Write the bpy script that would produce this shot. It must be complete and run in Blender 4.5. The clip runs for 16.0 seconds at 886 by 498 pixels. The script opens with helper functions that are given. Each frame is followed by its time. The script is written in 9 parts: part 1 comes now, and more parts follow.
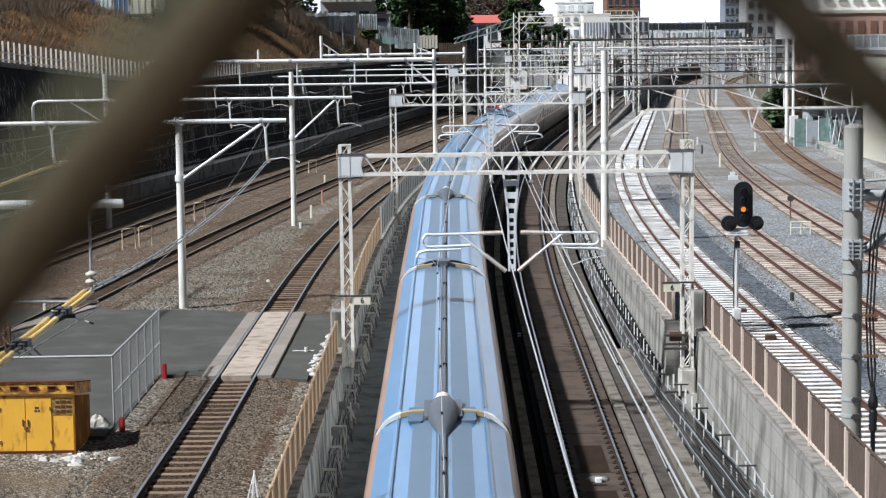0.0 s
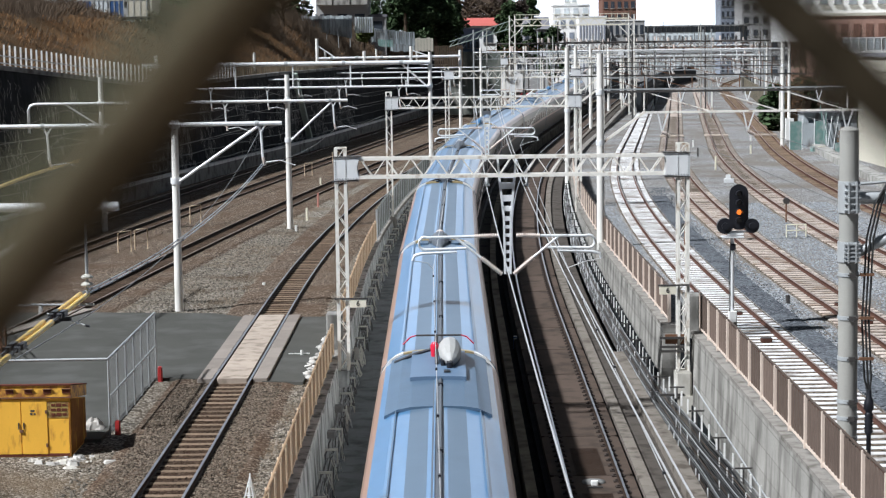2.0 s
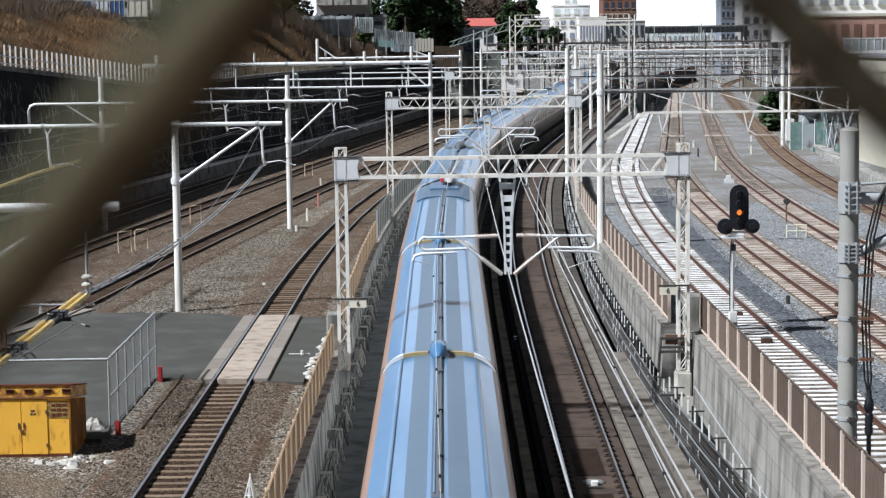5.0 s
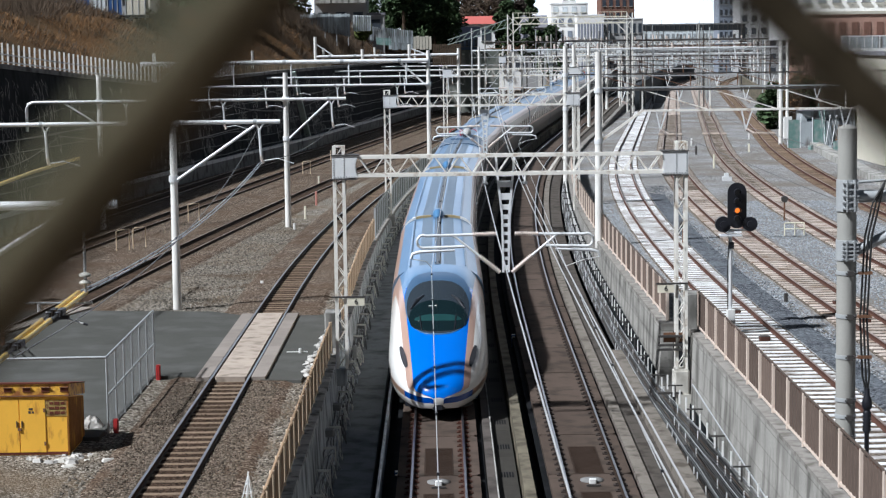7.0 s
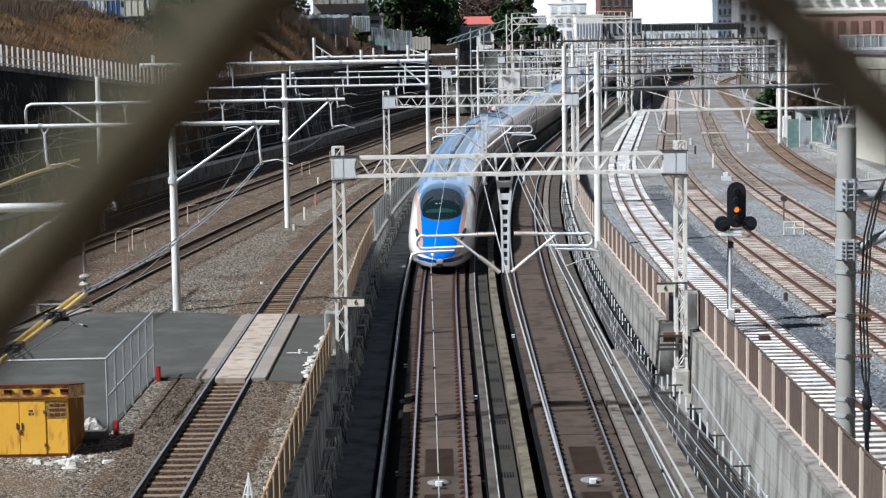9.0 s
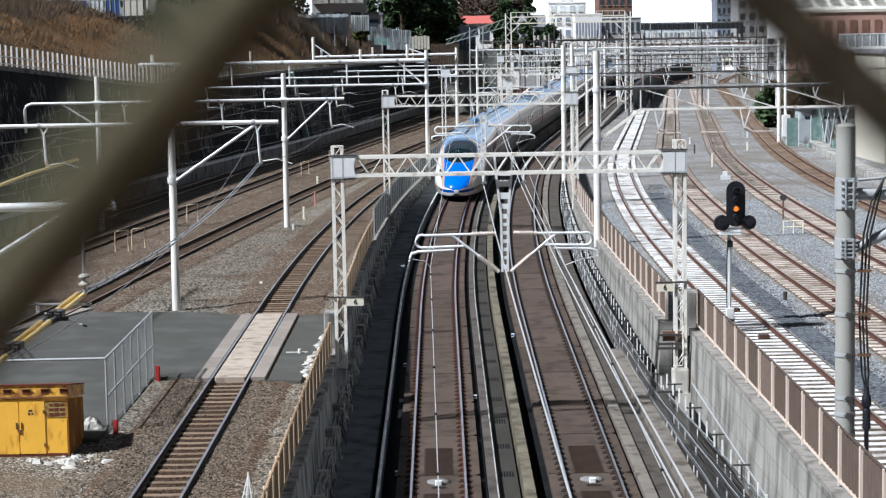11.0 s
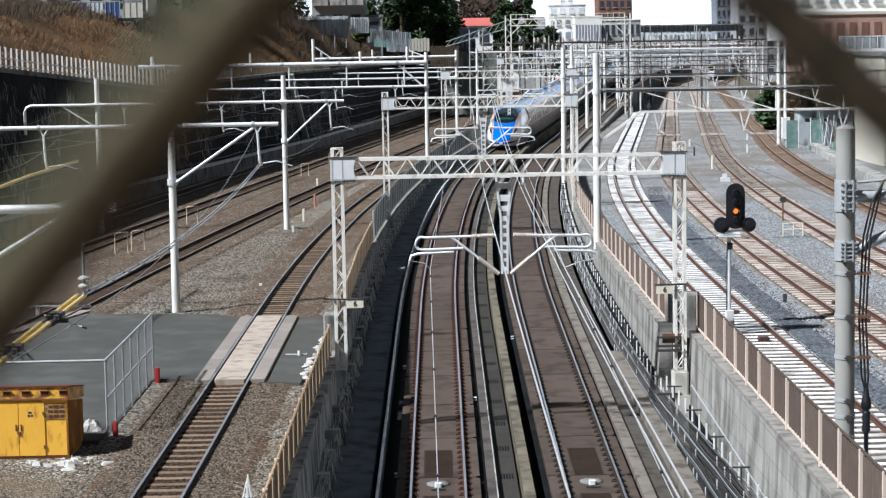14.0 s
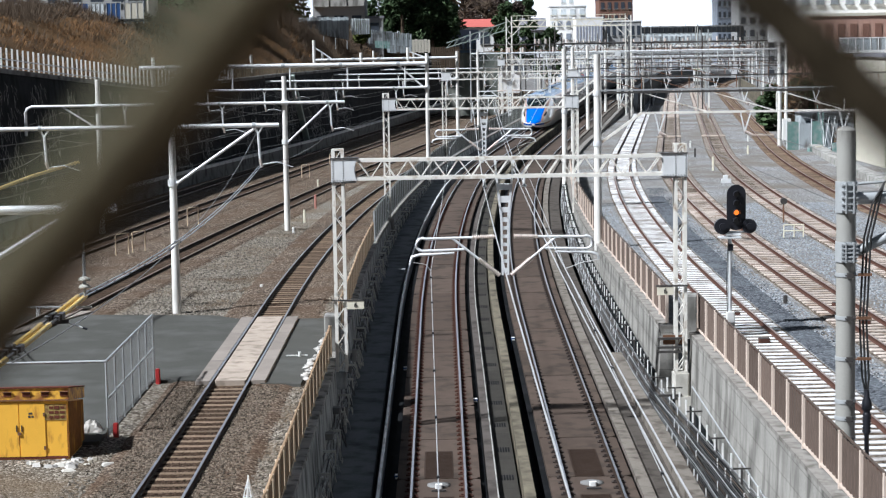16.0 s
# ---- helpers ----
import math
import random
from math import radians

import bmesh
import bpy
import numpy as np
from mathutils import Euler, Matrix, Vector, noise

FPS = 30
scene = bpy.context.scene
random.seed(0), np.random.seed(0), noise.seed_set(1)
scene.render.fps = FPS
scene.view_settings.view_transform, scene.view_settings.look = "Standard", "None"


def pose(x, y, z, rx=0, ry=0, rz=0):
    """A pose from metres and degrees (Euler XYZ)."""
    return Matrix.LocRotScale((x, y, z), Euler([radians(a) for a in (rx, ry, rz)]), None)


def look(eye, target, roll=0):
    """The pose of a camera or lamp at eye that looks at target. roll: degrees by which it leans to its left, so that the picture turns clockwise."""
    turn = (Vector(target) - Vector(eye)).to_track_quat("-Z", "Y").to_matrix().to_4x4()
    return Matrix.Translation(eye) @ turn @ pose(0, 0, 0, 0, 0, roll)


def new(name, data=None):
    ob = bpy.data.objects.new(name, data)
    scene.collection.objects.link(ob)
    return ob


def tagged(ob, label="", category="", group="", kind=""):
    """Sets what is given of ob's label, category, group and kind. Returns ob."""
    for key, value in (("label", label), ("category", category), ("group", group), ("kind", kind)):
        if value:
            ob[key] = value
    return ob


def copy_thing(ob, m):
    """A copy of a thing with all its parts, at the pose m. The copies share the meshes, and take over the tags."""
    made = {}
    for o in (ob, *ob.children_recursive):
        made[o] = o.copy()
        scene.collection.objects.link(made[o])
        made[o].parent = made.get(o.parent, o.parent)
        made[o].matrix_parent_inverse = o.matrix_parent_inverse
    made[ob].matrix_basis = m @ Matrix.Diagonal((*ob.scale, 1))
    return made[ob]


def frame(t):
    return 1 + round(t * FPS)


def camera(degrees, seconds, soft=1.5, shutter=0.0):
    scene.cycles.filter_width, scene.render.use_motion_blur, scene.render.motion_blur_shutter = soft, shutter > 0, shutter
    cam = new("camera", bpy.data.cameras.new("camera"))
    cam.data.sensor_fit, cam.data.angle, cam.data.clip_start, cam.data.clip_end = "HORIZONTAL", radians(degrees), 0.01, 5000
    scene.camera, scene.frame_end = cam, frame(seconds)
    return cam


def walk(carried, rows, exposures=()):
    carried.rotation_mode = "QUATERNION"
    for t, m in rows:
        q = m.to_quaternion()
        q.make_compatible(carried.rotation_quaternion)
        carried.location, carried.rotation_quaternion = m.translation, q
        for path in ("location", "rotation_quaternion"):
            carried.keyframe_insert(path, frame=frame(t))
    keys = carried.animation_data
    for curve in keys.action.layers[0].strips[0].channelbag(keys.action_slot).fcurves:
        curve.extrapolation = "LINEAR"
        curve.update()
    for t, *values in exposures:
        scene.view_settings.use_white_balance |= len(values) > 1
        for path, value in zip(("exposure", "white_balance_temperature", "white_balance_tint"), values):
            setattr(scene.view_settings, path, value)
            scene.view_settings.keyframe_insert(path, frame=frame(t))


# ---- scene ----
# ---------------------------------------------------------------- camera
LENS = 2 * math.degrees(math.atan(784 / 3450))
cam = camera(LENS, 16.0, soft=1.25)
cam.data.dof.use_dof = True
cam.data.dof.focus_distance = 75.0
cam.data.dof.aperture_fstop = 30.0

EYE = (0.0, 0.0, 10.0)
TILT, LEAN = 6.056, -1.03
# seconds, small turns of the held camera: right-left, up-down (in 1/3450 rad) and lean (degrees)
SWAY = [
    (0.0, 11.4, -2.6, 0.26), (0.5, 8.6, 0.3, 0.26), (1.0, 6.9, 3.0, 0.24), (1.5, 3.9, 1.4, 0.24), (2.0, 3.9, 2.3, 0.25),
    (2.5, 4.1, 2.2, 0.25), (3.0, 4.2, 3.8, 0.27), (3.5, 6.1, 1.6, 0.28), (4.0, 5.4, 2.3, 0.27), (6.5, 2.8, 2.9, 0.30),
    (7.0, 0.8, -0.8, 0.26), (7.5, 3.9, -2.5, 0.20), (8.0, 1.5, -3.3, 0.09), (8.5, -0.2, -0.5, 0.05), (9.0, 0.0, -0.1, 0.07),
    (11.5, -0.7, -1.5, 0.0), (12.0, 0.3, -1.5, 0.0), (12.5, 0.0, 0.0, 0.0), (13.0, -0.4, 2.6, 0.02), (13.5, -1.4, 3.5, 0.05),
    (14.0, -1.6, 2.4, 0.04), (14.5, -3.1, 4.5, 0.09), (15.0, -0.5, 4.7, 0.12), (15.5, 2.4, 2.8, 0.13), (16.0, -0.5, 4.5, 0.08),
]
UNIT = math.degrees(1 / 3450)


def held(t, dx, dy, lean):
    return pose(EYE[0] + 0.000048 * dx, EYE[1], EYE[2] - 0.00075 * max(0.0, 1 - t / 9), 90 - TILT + dy * UNIT, 0, dx * UNIT) @ pose(0, 0, 0, 0, 0, LEAN + lean)


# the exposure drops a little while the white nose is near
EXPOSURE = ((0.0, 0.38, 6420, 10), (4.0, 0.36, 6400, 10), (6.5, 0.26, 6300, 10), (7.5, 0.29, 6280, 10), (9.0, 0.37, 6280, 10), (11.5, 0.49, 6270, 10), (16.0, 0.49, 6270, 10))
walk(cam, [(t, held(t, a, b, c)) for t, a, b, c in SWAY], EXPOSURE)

# ---------------------------------------------------------------- light
SUN_ELEV, SUN_AZ = 47.9, 242.3      # azimuth clockwise from +y (the view): from behind and to the left
world = bpy.data.worlds.new("world")
scene.world = world
world.use_nodes = True
wn = world.node_tree.nodes
sky = wn.new("ShaderNodeTexSky")
sky.sky_type = "NISHITA"
sky.sun_disc = False
sky.sun_elevation = radians(SUN_ELEV)
sky.sun_rotation = radians(SUN_AZ)
sky.dust_density = 1.5
wn["Background"].inputs["Strength"].default_value = 0.0066
# thin bright haze and cloud over the blue
wl = world.node_tree.links
wtc, wnoise, wmix, wramp = wn.new("ShaderNodeTexCoord"), wn.new("ShaderNodeTexNoise"), wn.new("ShaderNodeMix"), wn.new("ShaderNodeMapRange")
wnoise.inputs["Scale"].default_value = 2.5
wnoise.inputs["Detail"].default_value = 6
wl.new(wtc.outputs["Generated"], wnoise.inputs["Vector"])
wramp.inputs["From Min"].default_value, wramp.inputs["From Max"].default_value = 0.3, 0.65
wramp.inputs["To Min"].default_value, wramp.inputs["To Max"].default_value = 0.15, 0.75
wl.new(wnoise.outputs["Fac"], wramp.inputs["Value"])
wmix.data_type = "RGBA"
wl.new(wramp.outputs["Result"], wmix.inputs["Factor"])
wl.new(sky.outputs["Color"], wmix.inputs["A"])
wmix.inputs["B"].default_value = (8.8, 11.0, 14.6, 1)
wl.new(wmix.outputs["Result"], wn["Background"].inputs["Color"])
sun = new("sun", bpy.data.lights.new("sun", "SUN"))
sun.data.energy = 5.35
sun.data.angle = radians(2.0)
sun.data.color = (0.94, 0.967, 1.0)
_d = Vector((math.sin(radians(SUN_AZ)) * math.cos(radians(SUN_ELEV)), math.cos(radians(SUN_AZ)) * math.cos(radians(SUN_ELEV)),
             math.sin(radians(SUN_ELEV))))
sun.matrix_world = look(_d * 50, (0, 0, 0))


# ---------------------------------------------------------------- materials
def mat(name, col, rough=0.6, metal=0.0, var=0.25, scale=6.0, fine=60.0, bump=0.15, stain=None, stain_amt=0.0, stain_scale=1.2,
        streak=False, emit=None, island=0.0, spec=None, coat=0.0):
    """A worn surface: base colour with coarse and fine variation, optional stains (or vertical streaks) and relief."""
    m = bpy.data.materials.new(name)
    m.use_nodes = True
    nt = m.node_tree
    n, l = nt.nodes, nt.links
    bsdf = n["Principled BSDF"]
    tc = n.new("ShaderNodeTexCoord")
    geo = n.new("ShaderNodeNewGeometry")

    def noise_node(s, detail, stretch=None):
        t = n.new("ShaderNodeTexNoise")
        t.inputs["Scale"].default_value = s
        t.inputs["Detail"].default_value = detail
        if stretch:
            mp = n.new("ShaderNodeMapping")
            mp.inputs["Scale"].default_value = stretch
            l.new(geo.outputs["Position"], mp.inputs["Vector"])
            l.new(mp.outputs["Vector"], t.inputs["Vector"])
        else:
            l.new(geo.outputs["Position"], t.inputs["Vector"])
        return t.outputs["Fac"]

    def math_node(op, a, b, clamp=False):
        k = n.new("ShaderNodeMath")
        k.operation = op
        k.use_clamp = clamp
        for i, v in enumerate((a, b)):
            if isinstance(v, (int, float)):
                k.inputs[i].default_value = v
            else:
                l.new(v, k.inputs[i])
        return k.outputs[0]

    a = noise_node(scale, 4)
    b = noise_node(fine, 3)
    mixv = math_node("ADD", math_node("MULTIPLY", a, 0.6), math_node("MULTIPLY", b, 0.4))
    fac = math_node("ADD", 1.0 - var, math_node("MULTIPLY", mixv, 2 * var))
    if island:
        oi = n.new("ShaderNodeObjectInfo")
        r = math_node("ADD", oi.outputs["Random"], geo.outputs["Random Per Island"])
        r = math_node("FRACT", r, 0.0)
        fac = math_node("MULTIPLY", fac, math_node("ADD", 1.0 - island, math_node("MULTIPLY", r, 2 * island)))
    hsv = n.new("ShaderNodeHueSaturation")
    hsv.inputs["Color"].default_value = (*col, 1)
    l.new(fac, hsv.inputs["Value"])
    out = hsv.outputs["Color"]
    if stain:
        s = noise_node(stain_scale, 5, (1.0, 1.0, 0.35) if streak else None)
        ramp = n.new("ShaderNodeMapRange")
        ramp.inputs["From Min"].default_value = 0.62 - 0.3 * stain_amt
        ramp.inputs["From Max"].default_value = 0.78 - 0.2 * stain_amt
        l.new(s, ramp.inputs["Value"])
        mx = n.new("ShaderNodeMix")
        mx.data_type = "RGBA"
        l.new(ramp.outputs["Result"], mx.inputs["Factor"])
        l.new(out, mx.inputs["A"])
        mx.inputs["B"].default_value = (*stain, 1)
        out = mx.outputs["Result"]
    l.new(out, bsdf.inputs["Base Color"])
    bsdf.inputs["Roughness"].default_value = rough
    bsdf.inputs["Metallic"].default_value = metal
    bsdf.inputs["Specular IOR Level"].default_value = spec if spec is not None else (0.06 if rough > 0.65 else 0.45)
    if coat:
        bsdf.inputs["Coat Weight"].default_value = coat
        bsdf.inputs["Coat Roughness"].default_value = 0.08
    if bump:
        bp = n.new("ShaderNodeBump")
        bp.inputs["Strength"].default_value = bump
        bp.inputs["Distance"].default_value = 0.02
        l.new(b, bp.inputs["Height"])
        l.new(bp.outputs["Normal"], bsdf.inputs["Normal"])
    if emit:
        bsdf.inputs["Emission Color"].default_value = (*emit[:3], 1)
        bsdf.inputs["Emission Strength"].default_value = emit[3]
    return m


def stones(name, cols, size=0.06, rough=0.9, patch=None, patch_amt=0.5, patch_scale=0.25, bump=0.8):
    """Loose ballast: small stones each of its own tone, with larger dirty or pale patches."""
    m = bpy.data.materials.new(name)
    m.use_nodes = True
    n, l = m.node_tree.nodes, m.node_tree.links
    bsdf = n["Principled BSDF"]
    geo = n.new("ShaderNodeNewGeometry")
    vor = n.new("ShaderNodeTexVoronoi")
    vor.inputs["Scale"].default_value = 1 / size
    l.new(geo.outputs["Position"], vor.inputs["Vector"])
    sep = n.new("ShaderNodeSeparateColor")
    l.new(vor.outputs["Color"], sep.inputs["Color"])
    ramp = n.new("ShaderNodeValToRGB")
    els = ramp.color_ramp.elements
    els[0].color, els[1].color = (*cols[0], 1), (*cols[-1], 1)
    for i, c in enumerate(cols[1:-1]):
        e = els.new((i + 1) / (len(cols) - 1))
        e.color = (*c, 1)
    l.new(sep.outputs[0], ramp.inputs["Fac"])
    out = ramp.outputs["Color"]
    if patch:
        nz = n.new("ShaderNodeTexNoise")
        nz.inputs["Scale"].default_value = patch_scale
        nz.inputs["Detail"].default_value = 6
        l.new(geo.outputs["Position"], nz.inputs["Vector"])
        mr = n.new("ShaderNodeMapRange")
        mr.inputs["From Min"].default_value = 0.4
        mr.inputs["From Max"].default_value = 0.66
        mr.inputs["To Max"].default_value = patch_amt
        l.new(nz.outputs["Fac"], mr.inputs["Value"])
        mx = n.new("ShaderNodeMix")
        mx.data_type = "RGBA"
        l.new(mr.outputs["Result"], mx.inputs["Factor"])
        l.new(out, mx.inputs["A"])
        mx.inputs["B"].default_value = (*patch, 1)
        out = mx.outputs["Result"]
    l.new(out, bsdf.inputs["Base Color"])
    bsdf.inputs["Roughness"].default_value = rough
    bsdf.inputs["Specular IOR Level"].default_value = 0.05
    bp = n.new("ShaderNodeBump")
    bp.inputs["Strength"].default_value = bump
    bp.inputs["Distance"].default_value = size * 0.6
    bp.invert = True
    l.new(vor.outputs["Distance"], bp.inputs["Height"])
    l.new(bp.outputs["Normal"], bsdf.inputs["Normal"])
    return m


def shuttered(name, col, dark):
    """Cast concrete with the print of the shutter boards, run-off streaks and pale bleached patches."""
    m = mat(name, col, 0.86, var=0.45, scale=1.0, fine=16, stain=dark, stain_amt=0.6, stain_scale=1.6, streak=True)
    n, l = m.node_tree.nodes, m.node_tree.links
    bsdf = n["Principled BSDF"]
    geo = n.new("ShaderNodeNewGeometry")
    sep, com = n.new("ShaderNodeSeparateXYZ"), n.new("ShaderNodeCombineXYZ")
    l.new(geo.outputs["Position"], sep.inputs["Vector"])
    l.new(sep.outputs["Y"], com.inputs["X"])
    l.new(sep.outputs["Z"], com.inputs["Y"])
    br = n.new("ShaderNodeTexBrick")
    br.offset = 0.0
    br.inputs["Scale"].default_value = 1.0
    br.inputs["Brick Width"].default_value = 1.8
    br.inputs["Row Height"].default_value = 0.6
    br.inputs["Mortar Size"].default_value = 0.014
    br.inputs["Mortar Smooth"].default_value = 0.4
    br.inputs["Color1"].default_value = (1, 1, 1, 1)
    br.inputs["Color2"].default_value = (0.86, 0.86, 0.86, 1)
    br.inputs["Mortar"].default_value = (0.5, 0.49, 0.47, 1)
    l.new(com.outputs["Vector"], br.inputs["Vector"])
    mx = n.new("ShaderNodeMix")
    mx.data_type, mx.blend_type = "RGBA", "MULTIPLY"
    mx.inputs["Factor"].default_value = 0.75
    l.new(bsdf.inputs["Base Color"].links[0].from_socket, mx.inputs["A"])
    l.new(br.outputs["Color"], mx.inputs["B"])
    l.new(mx.outputs["Result"], bsdf.inputs["Base Color"])
    return m


M_BALLAST_L = stones("ballast_brown", [(0.03, 0.026, 0.021), (0.1, 0.088, 0.073), (0.21, 0.187, 0.155), (0.5, 0.46, 0.4)], size=0.06, patch=(0.15, 0.108, 0.07), patch_amt=0.75, bump=1.0)
M_BALLAST_R = stones("ballast_grey", [(0.1, 0.103, 0.105), (0.185, 0.188, 0.19), (0.3, 0.302, 0.304), (0.51, 0.513, 0.515)], size=0.065, patch=(0.17, 0.145, 0.12), patch_amt=0.8, patch_scale=0.18, bump=1.0)
M_BALLAST_DARK = stones("ballast_dark", [(0.02, 0.022, 0.027), (0.06, 0.065, 0.075), (0.11, 0.12, 0.135), (0.2, 0.21, 0.23)], size=0.085, patch=(0.17, 0.19, 0.21), patch_amt=0.5, patch_scale=0.6, bump=1.0)
M_CONC = mat("concrete", (0.375, 0.368, 0.345), 0.85, var=0.4, scale=1.1, fine=14, stain=(0.15, 0.146, 0.134), stain_amt=0.55, stain_scale=1.7, streak=True)
M_CONC_EAST = shuttered("concrete_shuttered", (0.35, 0.34, 0.315), (0.145, 0.14, 0.128))
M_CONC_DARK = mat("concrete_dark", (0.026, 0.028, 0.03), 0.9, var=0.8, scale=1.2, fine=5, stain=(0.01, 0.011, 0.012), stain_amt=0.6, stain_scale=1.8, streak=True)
M_CONC_PALE = mat("concrete_pale", (0.55, 0.53, 0.48), 0.85, var=0.2, scale=2, fine=30, stain=(0.3, 0.27, 0.22), stain_amt=0.4)
M_SLAB = mat("slab_track", (0.088, 0.066, 0.054), 0.9, var=0.3, scale=1.1, fine=18, stain=(0.05, 0.04, 0.033), stain_amt=0.45, island=0.12)
M_CONC_TAN = mat("concrete_tan", (0.17, 0.15, 0.112), 0.85, var=0.4, scale=2, fine=30, stain=(0.07, 0.062, 0.048), stain_amt=0.6)
# near-black: the shade low in the cutting is put into this colour
M_BED_SHADE = mat("shaded_track_bed", (0.01, 0.011, 0.012), 0.9, var=0.35, scale=1.0, fine=12, stain=(0.018, 0.018, 0.02), stain_amt=0.5, spec=0.03)
M_KERB = mat("kerb_concrete", (0.22, 0.22, 0.215), 0.85, var=0.25, scale=1.5, fine=25, stain=(0.09, 0.085, 0.08), stain_amt=0.5)
M_BOX = mat("drain_cover", (0.044, 0.041, 0.036), 0.9, var=0.45, scale=2, fine=20, island=0.12, spec=0.1)
M_RAIL = mat("rail_steel", (0.045, 0.03, 0.022), 0.7, 0.3, var=0.3, scale=3, fine=40)
M_RAIL_RED = mat("rail_red_rust", (0.1, 0.052, 0.04), 0.8, 0.1, var=0.35, scale=3, fine=40)
M_CLIP_RED = mat("red_rusty_clip", (0.075, 0.036, 0.027), 0.8, 0.1, var=0.4, scale=8, fine=60)
M_CLIP = mat("dark_clip", (0.05, 0.04, 0.036), 0.8, 0.1, var=0.4, scale=8, fine=60)
M_KERBCOOL = mat("kerb_cool_grey", (0.6, 0.62, 0.63), 0.5, var=0.25, scale=1.5, fine=25, stain=(0.25, 0.26, 0.26), stain_amt=0.4)
M_KERBFACE = mat("kerb_stained", (0.1, 0.088, 0.08), 0.88, var=0.35, scale=1.5, fine=25, stain=(0.05, 0.043, 0.04), stain_amt=0.5)
M_RAILTOP = mat("rail_head", (0.33, 0.33, 0.36), 0.36, 1.0, var=0.1, scale=2, fine=40, bump=0)
M_RAILTOP_OLD = mat("rail_head_rusty", (0.34, 0.26, 0.22), 0.45, 0.7, var=0.2, scale=2, fine=40, bump=0)
M_SLEEP_OLD = mat("sleeper_timber", (0.2, 0.147, 0.105), 0.9, var=0.45, scale=5, fine=40, island=0.35)
M_SLEEP_WHITE = mat("sleeper_white", (0.76, 0.77, 0.78), 0.8, var=0.25, scale=4, fine=30, island=0.16, stain=(0.3, 0.27, 0.25), stain_amt=0.5, stain_scale=0.9)
M_SLEEP_TAN = mat("sleeper_concrete", (0.52, 0.45, 0.4), 0.85, var=0.25, scale=4, fine=30, island=0.22, stain=(0.22, 0.15, 0.105), stain_amt=0.42)
M_SLEEP_FAR = mat("sleeper_far", (0.37, 0.32, 0.283), 0.9, var=0.3, scale=4, fine=30, island=0.22, stain=(0.17, 0.14, 0.115), stain_amt=0.5)
M_STEEL_W = mat("painted_steel", (0.85, 0.83, 0.77), 0.55, 0.0, var=0.15, scale=3, fine=40, stain=(0.36, 0.26, 0.17), stain_amt=0.25, stain_scale=3)
M_GALV = mat("galvanised", (0.82, 0.84, 0.85), 0.42, 0.15, var=0.15, scale=4, fine=50)
M_POLE = mat("pole_concrete", (0.8, 0.79, 0.75), 0.75, var=0.12, scale=1.5, fine=30, stain=(0.6, 0.58, 0.54), stain_amt=0.3, streak=True)
M_DARKSTEEL = mat("dark_steel", (0.07, 0.065, 0.062), 0.6, 0.3, var=0.3, scale=4, fine=40)
M_RUST = mat("rusty_steel", (0.2, 0.11, 0.07), 0.75, 0.2, var=0.35, scale=4, fine=40)
M_WIRE = mat("bare_wire", (0.14, 0.135, 0.13), 0.5, 0.4, var=0.1, bump=0)
M_WIRE_PALE = mat("aluminium_wire", (0.62, 0.62, 0.62), 0.45, 0.6, var=0.1, bump=0)
M_CABLE = mat("black_cable", (0.02, 0.02, 0.02), 0.5, var=0.1, bump=0)
M_YELLOW_TUBE = mat("yellow_sleeve", (0.72, 0.5, 0.13), 0.5, var=0.12, scale=6)
M_INSUL = mat("porcelain", (0.74, 0.64, 0.58), 0.3, var=0.1)
M_TAN = mat("tan_panel", (0.4, 0.275, 0.175), 0.7, var=0.2, scale=2, fine=20, island=0.15)
M_GREENPANEL = mat("weathered_green_panel", (0.13, 0.145, 0.13), 0.8, var=0.4, scale=1.5, fine=20, island=0.25, stain=(0.28, 0.28, 0.25), stain_amt=0.4, streak=True)
M_TANPOST = mat("tan_post", (0.7, 0.56, 0.4), 0.6, var=0.15)
M_BROWNPANEL = mat("brown_mesh_panel", (0.135, 0.102, 0.085), 0.75, var=0.4, scale=2.5, fine=40, island=0.25)
M_POST_R = mat("pinkish_post", (0.66, 0.55, 0.47), 0.6, var=0.12)
M_YELLOW = mat("yellow_paint", (0.88, 0.48, 0.06), 0.5, var=0.12, scale=2, fine=30, stain=(0.38, 0.14, 0.03), stain_amt=0.2, stain_scale=4.5, streak=True)
M_RUSTBOX = mat("rusted_paint", (0.26, 0.11, 0.028), 0.8, var=0.6, scale=5, fine=30, stain=(0.6, 0.3, 0.045), stain_amt=0.3, stain_scale=4, streak=True)
M_RUSTYELLOW = mat("rusty_yellow_paint", (0.82, 0.46, 0.06), 0.55, var=0.25, scale=3, fine=30, stain=(0.27, 0.1, 0.03), stain_amt=0.8, stain_scale=5)
M_NOTICE = mat("faded_notice", (0.36, 0.27, 0.1), 0.7, var=0.35, scale=8, fine=40, stain=(0.16, 0.06, 0.03), stain_amt=0.5, stain_scale=9)
M_REDRUST = mat("dark_red_rust", (0.13, 0.045, 0.03), 0.85, var=0.5, scale=8, fine=40)
M_ASPHALT = mat("asphalt", (0.076, 0.076, 0.069), 0.9, var=0.3, scale=0.9, fine=60, stain=(0.1, 0.1, 0.094), stain_amt=0.45, stain_scale=0.7)
M_CROSS = mat("crossing_panel", (0.44, 0.37, 0.31), 0.85, var=0.25, scale=3, fine=40, island=0.1, stain=(0.22, 0.185, 0.15), stain_amt=0.4, stain_scale=2)
M_CROSS_D = mat("crossing_edge", (0.25, 0.22, 0.195), 0.85, var=0.25, scale=2, fine=40, island=0.15)
